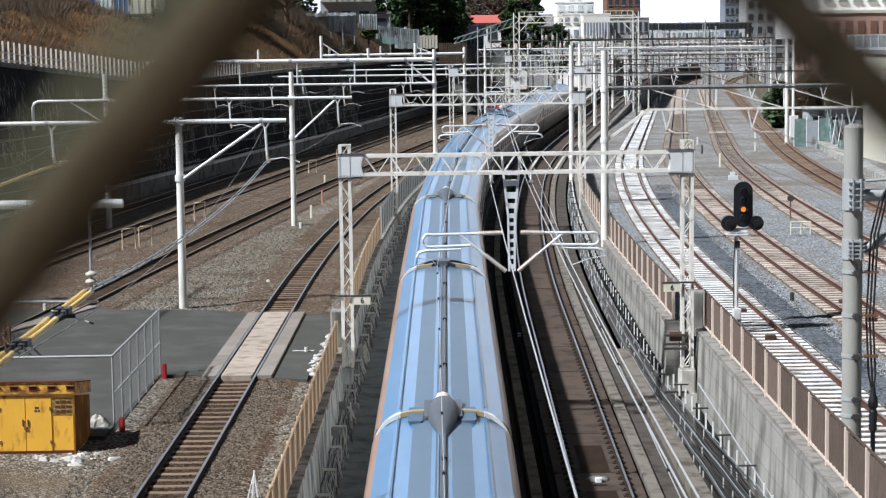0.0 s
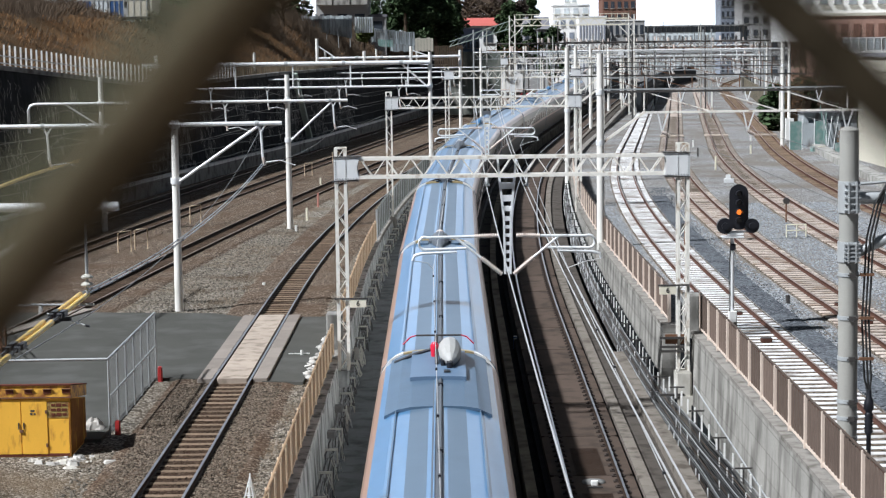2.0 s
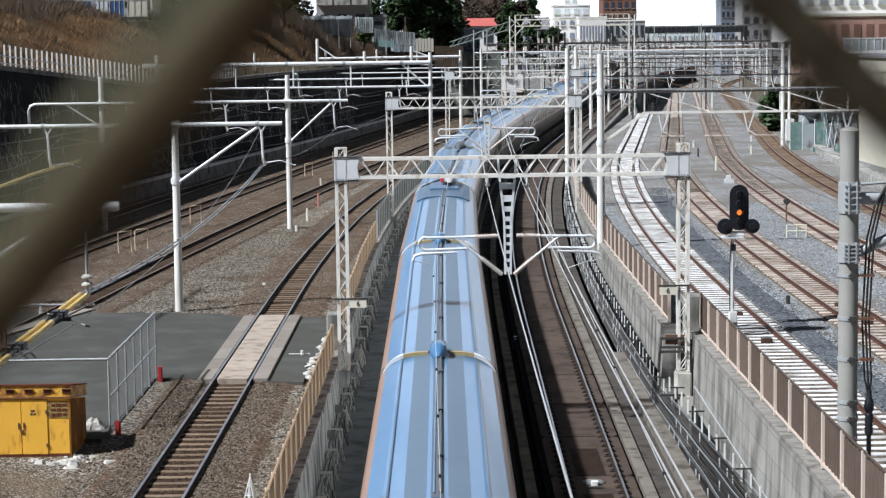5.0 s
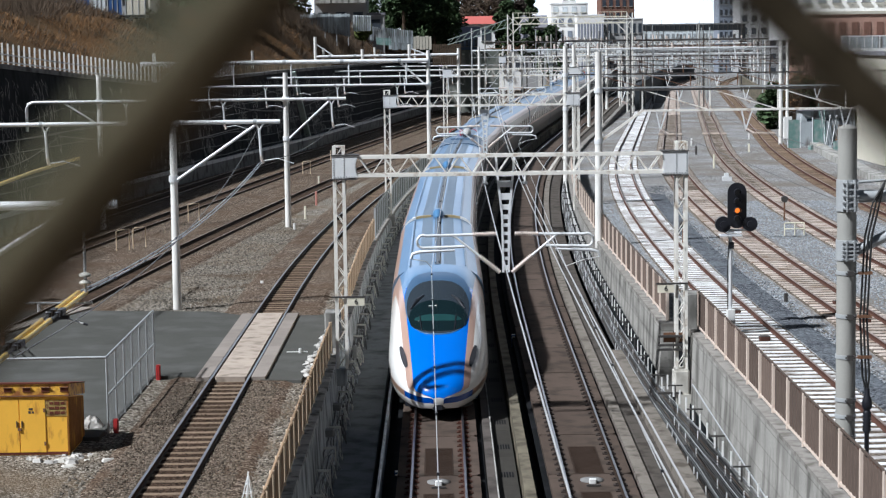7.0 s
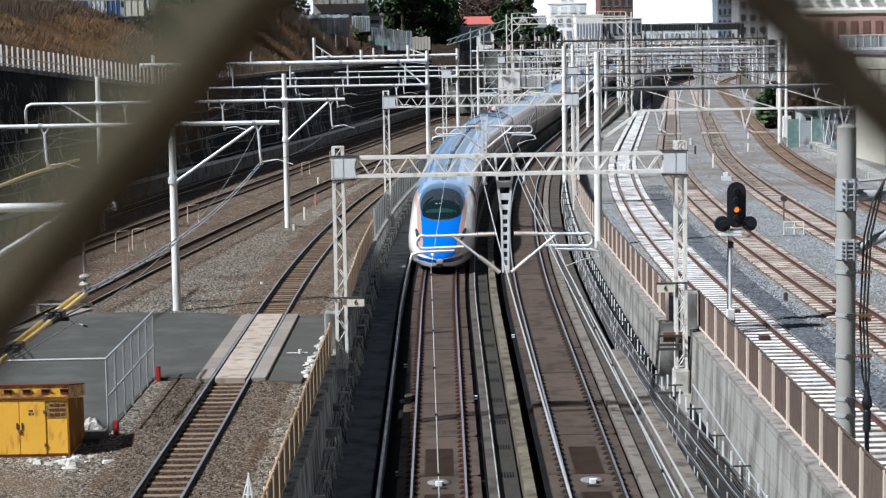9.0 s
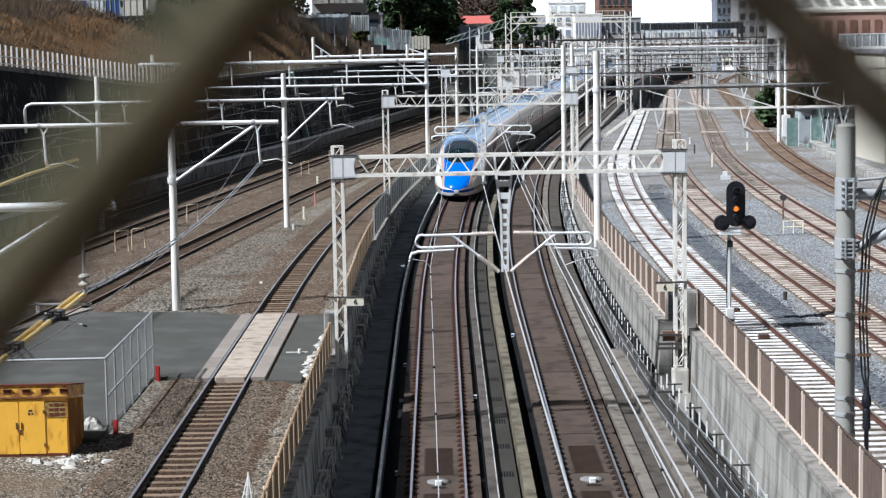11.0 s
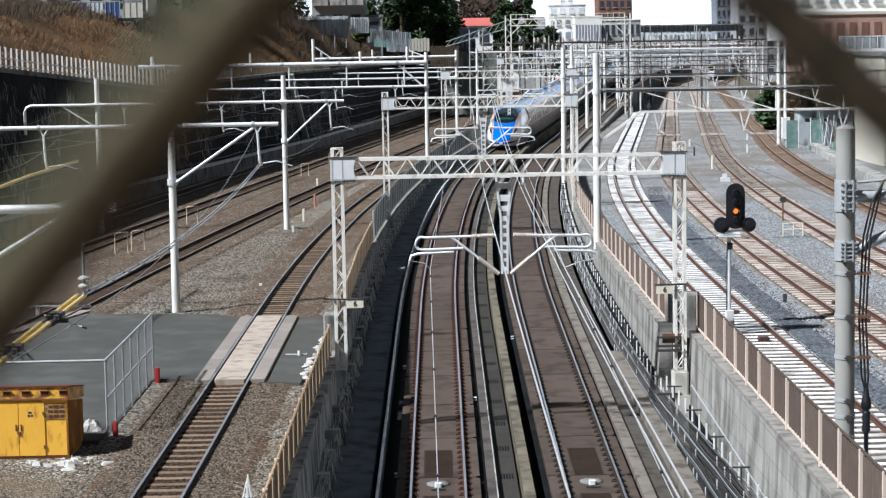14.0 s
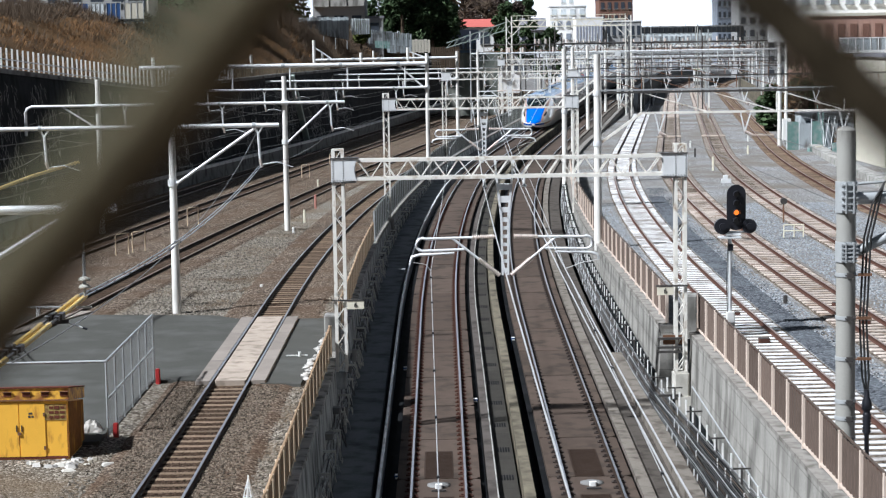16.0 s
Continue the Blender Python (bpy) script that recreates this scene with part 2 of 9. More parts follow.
M_SANDBAG = mat("white_sacking", (0.45, 0.435, 0.41), 0.9, var=0.4, scale=8, fine=60, island=0.35)
M_SHEETCLOTH = mat("white_plastic_sheet", (0.4, 0.38, 0.35), 0.6, var=0.5, scale=7, fine=30, stain=(0.06, 0.055, 0.05), stain_amt=0.35, stain_scale=3)
M_RED = mat("red_paint", (0.4, 0.03, 0.03), 0.5, var=0.15)
M_BLACK = mat("black_paint", (0.012, 0.013, 0.018), 0.45, var=0.2)
M_LENS_OFF = mat("signal_lens", (0.03, 0.03, 0.03), 0.15, var=0.05, bump=0)
M_AMBER = mat("amber_lens", (0.9, 0.3, 0.05), 0.3, var=0.0, bump=0, emit=(1.0, 0.24, 0.03, 0.9))
M_WHITE = mat("white_paint", (0.8, 0.8, 0.78), 0.5, var=0.08)
M_CREAM = mat("cream_plate", (0.8, 0.76, 0.62), 0.5, var=0.06)
M_TRAIN_BLUE = mat("train_roof_blue", (0.078, 0.2, 0.37), 0.34, 0.0, var=0.16, scale=0.8, fine=8, bump=0.0, coat=0.2)
M_TRAIN_GREY = mat("train_roof_grey", (0.105, 0.16, 0.225), 0.45, 0.0, var=0.15, scale=1.2, fine=20, bump=0.03)
M_TRAIN_DEEP = mat("train_nose_blue", (0.0, 0.145, 0.64), 0.2, 0.0, var=0.05, scale=1, bump=0, coat=0.6)
M_TRAIN_NAVY = mat("train_navy_lip", (0.0, 0.06, 0.34), 0.25, 0.0, var=0.05, bump=0, coat=0.5)
M_TRAIN_BRONZE = mat("train_bronze_line", (0.26, 0.15, 0.1), 0.35, 0.2, var=0.1, bump=0, coat=0.3)
M_TRAIN_WHITE = mat("train_white", (0.8, 0.79, 0.76), 0.22, 0.0, var=0.05, bump=0, coat=0.5)
M_TRAIN_COPPER = mat("train_copper", (0.5, 0.33, 0.265), 0.3, 0.15, var=0.06, bump=0, coat=0.3)
M_GLASSGREY = mat("train_upper_glass", (0.03, 0.04, 0.05), 0.12, 0.0, var=0.25, scale=1.5, fine=6, bump=0, spec=0.8)
M_DASH = mat("dashboard_green", (0.012, 0.05, 0.05), 0.3, 0.0, var=0.5, scale=3, fine=20, bump=0)
M_GLASS = mat("train_glass", (0.004, 0.013, 0.015), 0.06, 0.0, var=0.0, bump=0, spec=0.8)
M_ROOFDIRT = mat("train_fairing", (0.1, 0.115, 0.135), 0.5, 0.0, var=0.2, scale=3)
M_REDI = mat("red_insulator", (0.6, 0.02, 0.05), 0.3, var=0.1, bump=0)
M_ROOFSLATE = mat("roof_slate", (0.085, 0.14, 0.21), 0.5, 0.0, var=0.25, scale=1.2, fine=15, bump=0.03)
M_BAND = mat("ochre_band", (0.42, 0.32, 0.16), 0.5, var=0.2)
M_LAMPGLASS = mat("lamp_glass", (0.05, 0.05, 0.055), 0.15, var=0.2, scale=20, bump=0)
M_LIME = mat("lime_band", (0.35, 0.42, 0.06), 0.5, var=0.1)
M_HEADLAMP = mat("lit_lamp", (0.9, 0.88, 0.8), 0.3, var=0.0, bump=0, emit=(1.0, 0.95, 0.85, 2.5))
M_SHEETS = mat("weathered_sheet", (0.34, 0.375, 0.395), 0.7, var=0.3, scale=0.8, fine=10, island=0.25, stain=(0.13, 0.115, 0.105), stain_amt=0.4, streak=True)
M_OVERPASS = mat("dark_girder", (0.035, 0.04, 0.045), 0.7, var=0.2)
M_LEAF_PALE = mat("pale_leaves", (0.1, 0.12, 0.04), 0.75, var=0.5, scale=1, fine=8, island=0.5, bump=0)
M_BRACKET = mat("bracket_steel", (0.62, 0.62, 0.56), 0.6, var=0.3)
M_PINK = mat("pink_paint", (0.5, 0.22, 0.18), 0.6, var=0.2)
M_BRICKDARK = mat("brown_brick", (0.2, 0.11, 0.085), 0.85, var=0.2, scale=1, fine=20)
M_TOWER = mat("blue_grey_cladding", (0.2, 0.23, 0.28), 0.6, var=0.15, scale=0.4, fine=4)
M_GLAZE = mat("far_glazing", (0.3, 0.32, 0.38), 0.15, 0.0, var=0.3, scale=0.5, fine=3, bump=0, spec=0.7)
M_BLUESHED = mat("blue_shed_wall", (0.14, 0.19, 0.27), 0.7, var=0.25, scale=1, fine=8)
M_ROOFLAV = mat("lavender_roof", (0.42, 0.42, 0.52), 0.7, var=0.15)
M_TWIGS = mat("winter_twigs", (0.085, 0.066, 0.058), 0.9, var=0.5, scale=0.6, fine=8, island=0.6, bump=0)
M_FENCEWORN = mat("worn_fence_sheet", (0.33, 0.37, 0.39), 0.75, var=0.35, scale=0.8, fine=10, island=0.35, stain=(0.1, 0.1, 0.1), stain_amt=0.5, streak=True)
M_SHEETPALE = mat("pale_sheet", (0.56, 0.61, 0.63), 0.7, var=0.25, scale=0.8, fine=10, island=0.22, stain=(0.25, 0.25, 0.25), stain_amt=0.35, streak=True)
M_TRUSSGREEN = mat("greenish_paint", (0.33, 0.4, 0.36), 0.6, var=0.15)
M_SKY = mat("hazy_sky", (0.8, 0.85, 0.9), 1.0, var=0.04, scale=0.0012, fine=0.004, bump=0, emit=(0.74, 0.81, 0.93, 0.82))
# rusty ballast, darkened further for the shade along the western rails
M_BED_RUST_SHADE = stones("ballast_rusty_shaded", [(0.014, 0.009, 0.006), (0.04, 0.025, 0.017), (0.08, 0.052, 0.036), (0.17, 0.12, 0.088)], size=0.06, patch=(0.046, 0.026, 0.016), patch_amt=0.7, bump=1.0)
M_WALK = mat("walkway_concrete", (0.085, 0.075, 0.066), 0.88, var=0.3, scale=1.5, fine=25, stain=(0.045, 0.038, 0.033), stain_amt=0.5, stain_scale=2)
M_KERBTAN = mat("kerb_tan", (0.19, 0.17, 0.148), 0.88, var=0.35, scale=1.5, fine=25, stain=(0.09, 0.077, 0.064), stain_amt=0.5, stain_scale=2)
M_POLEGREY = mat("pole_grey", (0.34, 0.335, 0.31), 0.8, var=0.2, scale=1.5, fine=30, stain=(0.32, 0.32, 0.3), stain_amt=0.5, streak=True)
M_CABLEGREY = mat("grey_cable", (0.1, 0.1, 0.1), 0.6, var=0.3, bump=0)
M_CABLEBROWN = mat("brown_cable", (0.11, 0.085, 0.07), 0.7, var=0.4, bump=0)
M_CONC_WEST = mat("concrete_mossy", (0.5, 0.525, 0.52), 0.9, var=0.6, scale=1.4, fine=10, stain=(0.12, 0.13, 0.128), stain_amt=0.65, stain_scale=1.8, streak=True)
M_RACK_SHADE = mat("rack_shade_dark", (0.012, 0.014, 0.015), 0.9, var=0.5, scale=1.0, fine=12, stain=(0.03, 0.034, 0.036), stain_amt=0.35, spec=0.03)
M_BED_TAN = stones("ballast_tan", [(0.03, 0.024, 0.019), (0.09, 0.07, 0.055), (0.17, 0.14, 0.11), (0.36, 0.32, 0.28)], size=0.06, patch=(0.11, 0.08, 0.055), patch_amt=0.6, bump=1.0)
M_RAILTOP_DULL = mat("rail_head_dull", (0.2, 0.215, 0.25), 0.36, 0.9, var=0.15, scale=2, fine=40, bump=0)
M_BED_BROWN = stones("ballast_red_brown", [(0.03, 0.02, 0.014), (0.1, 0.065, 0.045), (0.2, 0.13, 0.095), (0.36, 0.29, 0.24)], size=0.06, patch=(0.13, 0.08, 0.055), patch_amt=0.6, bump=1.0)
M_BALLAST_BROWN = stones("ballast_oily_shaded", [(0.024, 0.017, 0.012), (0.076, 0.056, 0.042), (0.148, 0.112, 0.085), (0.36, 0.3, 0.24)], size=0.06, patch=(0.092, 0.056, 0.035), patch_amt=0.6, patch_scale=0.5, bump=1.0)
M_WALKGREY = mat("walkway_mossy", (0.21, 0.225, 0.235), 0.9, var=0.4, scale=1.0, fine=12, stain=(0.1, 0.11, 0.115), stain_amt=0.5, spec=0.05)
M_TWIN = mat("grey_conductor", (0.32, 0.35, 0.38), 0.45, 0.3, var=0.2, bump=0)
M_DISC = mat("grey_porcelain", (0.5, 0.49, 0.44), 0.4, var=0.2)
M_LIT_STRAND = mat("lit_olive_strand", (0.115, 0.107, 0.065), 0.7, 0.0, var=0.15, scale=60, fine=400, spec=0.2)
M_SLEEP_DARK = mat("sleeper_dark", (0.075, 0.054, 0.04), 0.9, var=0.4, scale=5, fine=40, island=0.3)
M_FENCEWIRE_DIM = mat("dim_coated_wire", (0.034, 0.025, 0.014), 0.7, 0.0, var=0.2, scale=60, fine=400, spec=0.15)
M_VINE = mat("dry_vine", (0.3, 0.29, 0.28), 0.9, var=0.4, island=0.5, bump=0)
M_GALVDULL = mat("dull_galvanised", (0.4, 0.42, 0.43), 0.55, 0.2, var=0.25, scale=4, fine=50)
M_MESH = mat("mesh_wire", (0.3, 0.31, 0.31), 0.6, 0.3, var=0.1, bump=0)
M_HOODBLUE = mat("windscreen_hood", (0.05, 0.11, 0.2), 0.3, 0.0, var=0.05, bump=0)
M_ROOFPANEL = mat("train_roof_panel", (0.12, 0.19, 0.29), 0.5, 0.0, var=0.15, scale=1.5, fine=20, bump=0.03)
M_COVER = mat("cast_cover", (0.42, 0.42, 0.41), 0.5, 0.0, var=0.15)
M_GRATE = mat("rusty_grate", (0.042, 0.028, 0.021), 0.8, 0.1, var=0.5, scale=6, fine=60)
M_COPING = mat("coping", (0.27, 0.255, 0.235), 0.88, var=0.35, scale=2, fine=25, stain=(0.14, 0.13, 0.115), stain_amt=0.5, stain_scale=2.5)
M_COPING_BLOCK = mat("coping_block", (0.46, 0.46, 0.445), 0.88, var=0.35, scale=2.5, fine=30, island=0.25, stain=(0.13, 0.13, 0.12), stain_amt=0.5, stain_scale=3)
M_FENCEWIRE = mat("coated_wire", (0.044, 0.028, 0.013), 0.7, 0.0, var=0.2, scale=60, fine=400, spec=0.1)
M_DRYGRASS = mat("dry_grass", (0.15, 0.085, 0.04), 0.95, var=0.5, scale=0.7, fine=10, bump=0.4, stain=(0.07, 0.05, 0.03), stain_amt=0.6, stain_scale=0.35)
M_LEAF = mat("leaves", (0.055, 0.085, 0.042), 0.7, var=0.5, scale=1, fine=8, island=0.6, bump=0)
M_LEAF_DRY = mat("dry_leaves", (0.15, 0.085, 0.042), 0.9, var=0.5, scale=0.5, fine=8, island=0.6, bump=0)
M_BARK = mat("bark", (0.1, 0.075, 0.055), 0.9, var=0.4)
M_BLUEWALL = mat("blue_cladding", (0.02, 0.07, 0.2), 0.6, var=0.25, scale=1.5)
M_HOUSEW = mat("white_render", (0.84, 0.84, 0.83), 0.8, var=0.08, scale=0.5, fine=6)
M_HOUSEC = mat("cream_render", (0.55, 0.52, 0.44), 0.8, var=0.12, scale=0.5, fine=6)
M_HOUSEG = mat("grey_render", (0.36, 0.36, 0.36), 0.8, var=0.15, scale=0.5, fine=6)
M_BRICK = mat("red_brick", (0.4, 0.25, 0.2), 0.85, var=0.25, scale=1, fine=20)
M_ROOFRED = mat("red_roof", (0.5, 0.13, 0.11), 0.6, var=0.15)
M_ROOFGREY = mat("grey_roof", (0.2, 0.2, 0.22), 0.7, var=0.2)
M_PANE = mat("window_pane", (0.05, 0.06, 0.075), 0.1, 0.0, var=0.1, bump=0, spec=0.8)
M_TEAL = mat("teal_mesh", (0.16, 0.27, 0.25), 0.8, var=0.4, scale=3, fine=30, stain=(0.3, 0.34, 0.33), stain_amt=0.5, stain_scale=2)


# ---------------------------------------------------------------- mesh helpers
def mesh(name, verts, faces, material, smooth=False):
    me = bpy.data.meshes.new(name)
    me.from_pydata(verts, [], faces)
    me.materials.append(material)
    if smooth:
        me.shade_smooth()
    me.update()
    return me


class Geo:
    """Collects simple solids into one mesh."""

    def __init__(self):
        self.v, self.f = [], []

    def raw(self, verts, faces):
        k = len(self.v)
        self.v += [tuple(p) for p in verts]
        self.f += [tuple(i + k for i in q) for q in faces]
        return self

    def box(self, c, s, rz=0.0, m=None, bev=0.0):
        """A box centred at c with size s, turned by rz degrees; bev cuts the upright edges' corners."""
        hx, hy, hz = s[0] / 2, s[1] / 2, s[2] / 2
        b = min(bev, hx * 0.9, hy * 0.9)
        ring = [(-hx, -hy), (hx, -hy), (hx, hy), (-hx, hy)] if b <= 0 else [
            (-hx + b, -hy), (hx - b, -hy), (hx, -hy + b), (hx, hy - b), (hx - b, hy), (-hx + b, hy), (-hx, hy - b), (-hx, -hy + b)]
        ca, sa = math.cos(radians(rz)), math.sin(radians(rz))
        k = len(ring)
        vs = []
        for z in (-hz, hz):
            for x, y in ring:
                p = Vector((c[0] + x * ca - y * sa, c[1] + x * sa + y * ca, c[2] + z))
                vs.append(m @ p if m else p)
        fs = [tuple(range(k - 1, -1, -1)), tuple(range(k, 2 * k))] + [(i, (i + 1) % k, k + (i + 1) % k, k + i) for i in range(k)]
        return self.raw(vs, fs)

    def bar(self, a, b, w, h=None):
        """A rectangular bar from a to b."""
        a, b = Vector(a), Vector(b)
        h = h or w
        d = (b - a).normalized()
        up = Vector((0, 0, 1)) if abs(d.z) < 0.95 else Vector((0, 1, 0))
        s = d.cross(up).normalized()
        u = s.cross(d)
        vs = []
        for p in (a, b):
            for i, j in ((-1, -1), (1, -1), (1, 1), (-1, 1)):
                vs.append(p + s * (i * w / 2) + u * (j * h / 2))
        return self.raw(vs, [(3, 2, 1, 0), (4, 5, 6, 7), (0, 1, 5, 4), (1, 2, 6, 5), (2, 3, 7, 6), (3, 0, 4, 7)])

    def tube(self, a, b, r, r2=None, seg=8):
        return self.pipe([a, b], [r, r if r2 is None else r2], seg)

    def pipe(self, pts, r, seg=8):
        """A round tube along a line of points."""
        pts = [Vector(p) for p in pts]
        rs = r if isinstance(r, (list, tuple)) else [r] * len(pts)
        vs, fs = [], []
        for i, p in enumerate(pts):
            d = (pts[min(i + 1, len(pts) - 1)] - pts[max(i - 1, 0)]).normalized()
            up = Vector((0, 0, 1)) if abs(d.z) < 0.95 else Vector((0, 1, 0))
            s = d.cross(up).normalized()
            u = s.cross(d)
            for k in range(seg):
                t = 2 * math.pi * k / seg
                vs.append(p + (s * math.cos(t) + u * math.sin(t)) * rs[i])
        for i in range(len(pts) - 1):
            for k in range(seg):
                fs.append((i * seg + k, i * seg + (k + 1) % seg, (i + 1) * seg + (k + 1) % seg, (i + 1) * seg + k))
        # the ends have points of their own, so that they stay crisp under smooth shading
        n = len(vs)
        vs += vs[:seg] + vs[n - seg:n]
        fs.append(tuple(n + k for k in range(seg - 1, -1, -1)))
        fs.append(tuple(n + seg + k for k in range(seg)))
        return self.raw(vs, fs)

    def sweep(self, profile, path):
        """A closed profile (across, up) carried along path, a list of (x, y, z)."""
        k = len(profile)
        vs, fs = [], []
        for i, p in enumerate(path):
            a, b = path[max(i - 1, 0)], path[min(i + 1, len(path) - 1)]
            dx, dy = b[0] - a[0], b[1] - a[1]
            q = math.hypot(dx, dy)
            nx, ny = dy / q, -dx / q
            for u, v in profile:
                vs.append((p[0] + nx * u, p[1] + ny * u, p[2] + v))
        for i in range(len(path) - 1):
            for j in range(k):
                fs.append((i * k + j, i * k + (j + 1) % k, (i + 1) * k + (j + 1) % k, (i + 1) * k + j))
        fs.append(tuple(range(k - 1, -1, -1)))
        fs.append(tuple((len(path) - 1) * k + j for j in range(k)))
        return self.raw(vs, fs)

    def mesh(self, name, material, smooth=False):
        return mesh(name, self.v, self.f, material, smooth)


def part(name, geo, material, parent=None, label="", smooth=False):
    me = geo if isinstance(geo, bpy.types.Mesh) else geo.mesh(name, material, smooth)
    ob = new(name, me)
    if parent:
        ob.parent = parent
    return tagged(ob, label)


def thing(name, label, category, at=(0, 0, 0), rz=0.0, group="", kind=""):
    ob = new(name)
    ob.empty_display_size = 0.3
    ob.matrix_world = pose(*at, 0, 0, rz)
    return tagged(ob, label, category, group, kind)


def solid(name, geo, material, label, category, group="", kind="", smooth=False):
    return tagged(part(name, geo, material, None, "", smooth), label, category, group, kind)


# ---------------------------------------------------------------- lines of the tracks (x across as a function of y along)
def bend(y, start, length, c):
    q = max(0.0, y - start)
    if q <= length:
        v = q * q
    else:
        v = length * length + 2 * length * (q - length)
    if y > 350:
        v += (y - 350) ** 2 * 0.8
    return c * v


def s_mid(y):      # middle between the two high-speed tracks
    return 1.93 + bend(y, 82, 112, 0.0006)


def slope(fn, y):
    return (fn(y + 0.5) - fn(y - 0.5))


def beside(fn, d):
    def g(y):
        k = slope(fn, y)
        return fn(y) + d * math.sqrt(1 + k * k)
    return g


def s_line(d):
    g = beside(s_mid, d)

    def h(y):
        k = min(1.0, max(0.0, (y - 140) / 60))
        return g(y) + 0.5 * k * k * (3 - 2 * k)
    return h


s_1, s_2 = s_line(-2.15), s_line(2.15)


def l_1(y):
    return -6.5 + bend(y, 75, 90, 0.00066)


def l_2(y):
    return -14.0 + 0.088 * (y - 83) + bend(y, 83, 90, 0.00022)


def l_3(y):
    return -16.95 + 0.11 * (y - 109.5) + bend(y, 130, 60, 0.0001)


def l_4(y):
    return -17.75 + 0.105 * (y - 140) + bend(y, 140, 60, 0.00015)


def r_1(y):
    return 9.9 + bend(y, 68, 100, 0.0006)


def r_2(y):
    return 13.85 + bend(y, 70, 100, 0.0006)


def r_3(y):
    return 18.4 + bend(y, 72, 100, 0.0006)


def r_4(y):
    return 23.15 + bend(y, 72, 100, 0.0006)


def s_z(y):        # rail level of the high-speed line, which dips towards the viewer
    for (a, za), (b, zb) in (((-60, -4.81), (140, -0.11)), ((140, -0.11), (200, 0.62)), ((200, 0.62), (260, 1.2)), ((260, 1.2), (420, 1.7))):
        if y <= b:
            return za + (zb - za) * (y - a) / (b - a)
    return 1.7


ZL, ZR = 0.0, 0.8      # rail level of the older lines on either side


def along(fn, z, y0, y1, step):
    n = max(1, round((y1 - y0) / step))
    ys = [y0 + (y1 - y0) * i / n for i in range(n + 1)]
    return [(fn(y), y, z(y) if callable(z) else z) for y in ys]


def heading(fn, y):
    return math.degrees(math.atan(-slope(fn, y)))


def wall_l(y):
    return min(-3.42 + 0 * y, s_1(y) - 3.2) if y < 82 else s_1(y) - 3.22


def wall_r(y):
    return 7.78 if y < 61.5 else s_2(y) + 2.95


# ---------------------------------------------------------------- ground
def build_ground():
    ys = [-60, -20, 0, 20] + list(range(30, 300, 3)) + list(range(300, 460, 10)) + [520, 700, 1200, 2600, 4500]
    verts, faces = [], []
    for y in ys:
        yc = min(y, 440)
        a, b = wall_l(yc) - 0.25, wall_r(yc) + 0.25
        if y == 61:
            b = wall_r(y) + 0.25
        zb = s_z(yc) - 0.75
        row = [(-4000, -0.2), (min(l_2(yc) + 1.7, a - 3), -0.2), (a, -0.2), (a + 0.02, zb), (b - 0.02, zb), (b, ZR - 0.2), (4000, ZR - 0.2)]
        verts += [(x, y, z) for x, z in row]
    for i in range(len(ys) - 1):
        for j in range(6):
            faces.append((i * 7 + j, i * 7 + j + 1, i * 7 + j + 8, i * 7 + j + 7))
    me = mesh("ground", verts, faces, M_BALLAST_L)
    me.materials.append(M_BALLAST_R)
    me.materials.append(M_BED_SHADE)
    # darker ballast to the west: the hillside wall's shadow put into the ground colour
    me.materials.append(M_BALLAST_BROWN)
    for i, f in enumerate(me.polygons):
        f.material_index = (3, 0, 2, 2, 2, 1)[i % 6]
    tagged(new("ground", me), "brown and grey ballast ground beside the tracks", "ground", kind="structure")


build_ground()


# ---------------------------------------------------------------- tracks
HEAD = [(-0.031, 0.0), (0.031, 0.0), (0.034, -0.012), (-0.034, -0.012)]
WEB = [(-0.036, -0.011), (0.036, -0.011), (0.034, -0.04), (0.012, -0.06), (0.012, -0.13), (0.065, -0.152), (-0.065, -0.152), (-0.012, -0.13), (-0.012, -0.06), (-0.034, -0.04)]


def offset_path(path, d):
    out = []
    for i, p in enumerate(path):
        a, b = path[max(i - 1, 0)], path[min(i + 1, len(path) - 1)]
        dx, dy = b[0] - a[0], b[1] - a[1]
        q = math.hypot(dx, dy)
        out.append((p[0] + dy / q * d, p[1] - dx / q * d, p[2]))
    return out


def sleeper_mesh(length, width, height, material):
    g = Geo()
    h = height
    # slightly dished top: shoulders at the rail seats
    xs = [-length / 2, -length / 2 + 0.05, 0, length / 2 - 0.05, length / 2]
    top = [h - 0.03, h, h - 0.012, h, h - 0.03]
    vs, fs = [], []
    for x, t in zip(xs, top):
        vs += [(x, -width / 2, 0), (x, -width / 2 + 0.02, t), (x, width / 2 - 0.02, t), (x, width / 2, 0)]
    for i in range(4):
        for j in range(3):
            fs.append((i * 4 + j, i * 4 + j + 1, i * 4 + j + 5, i * 4 + j + 4))
    fs += [(3, 2, 1, 0), (16, 17, 18, 19)]
    return g.raw(vs, fs).mesh("sleeper", material)


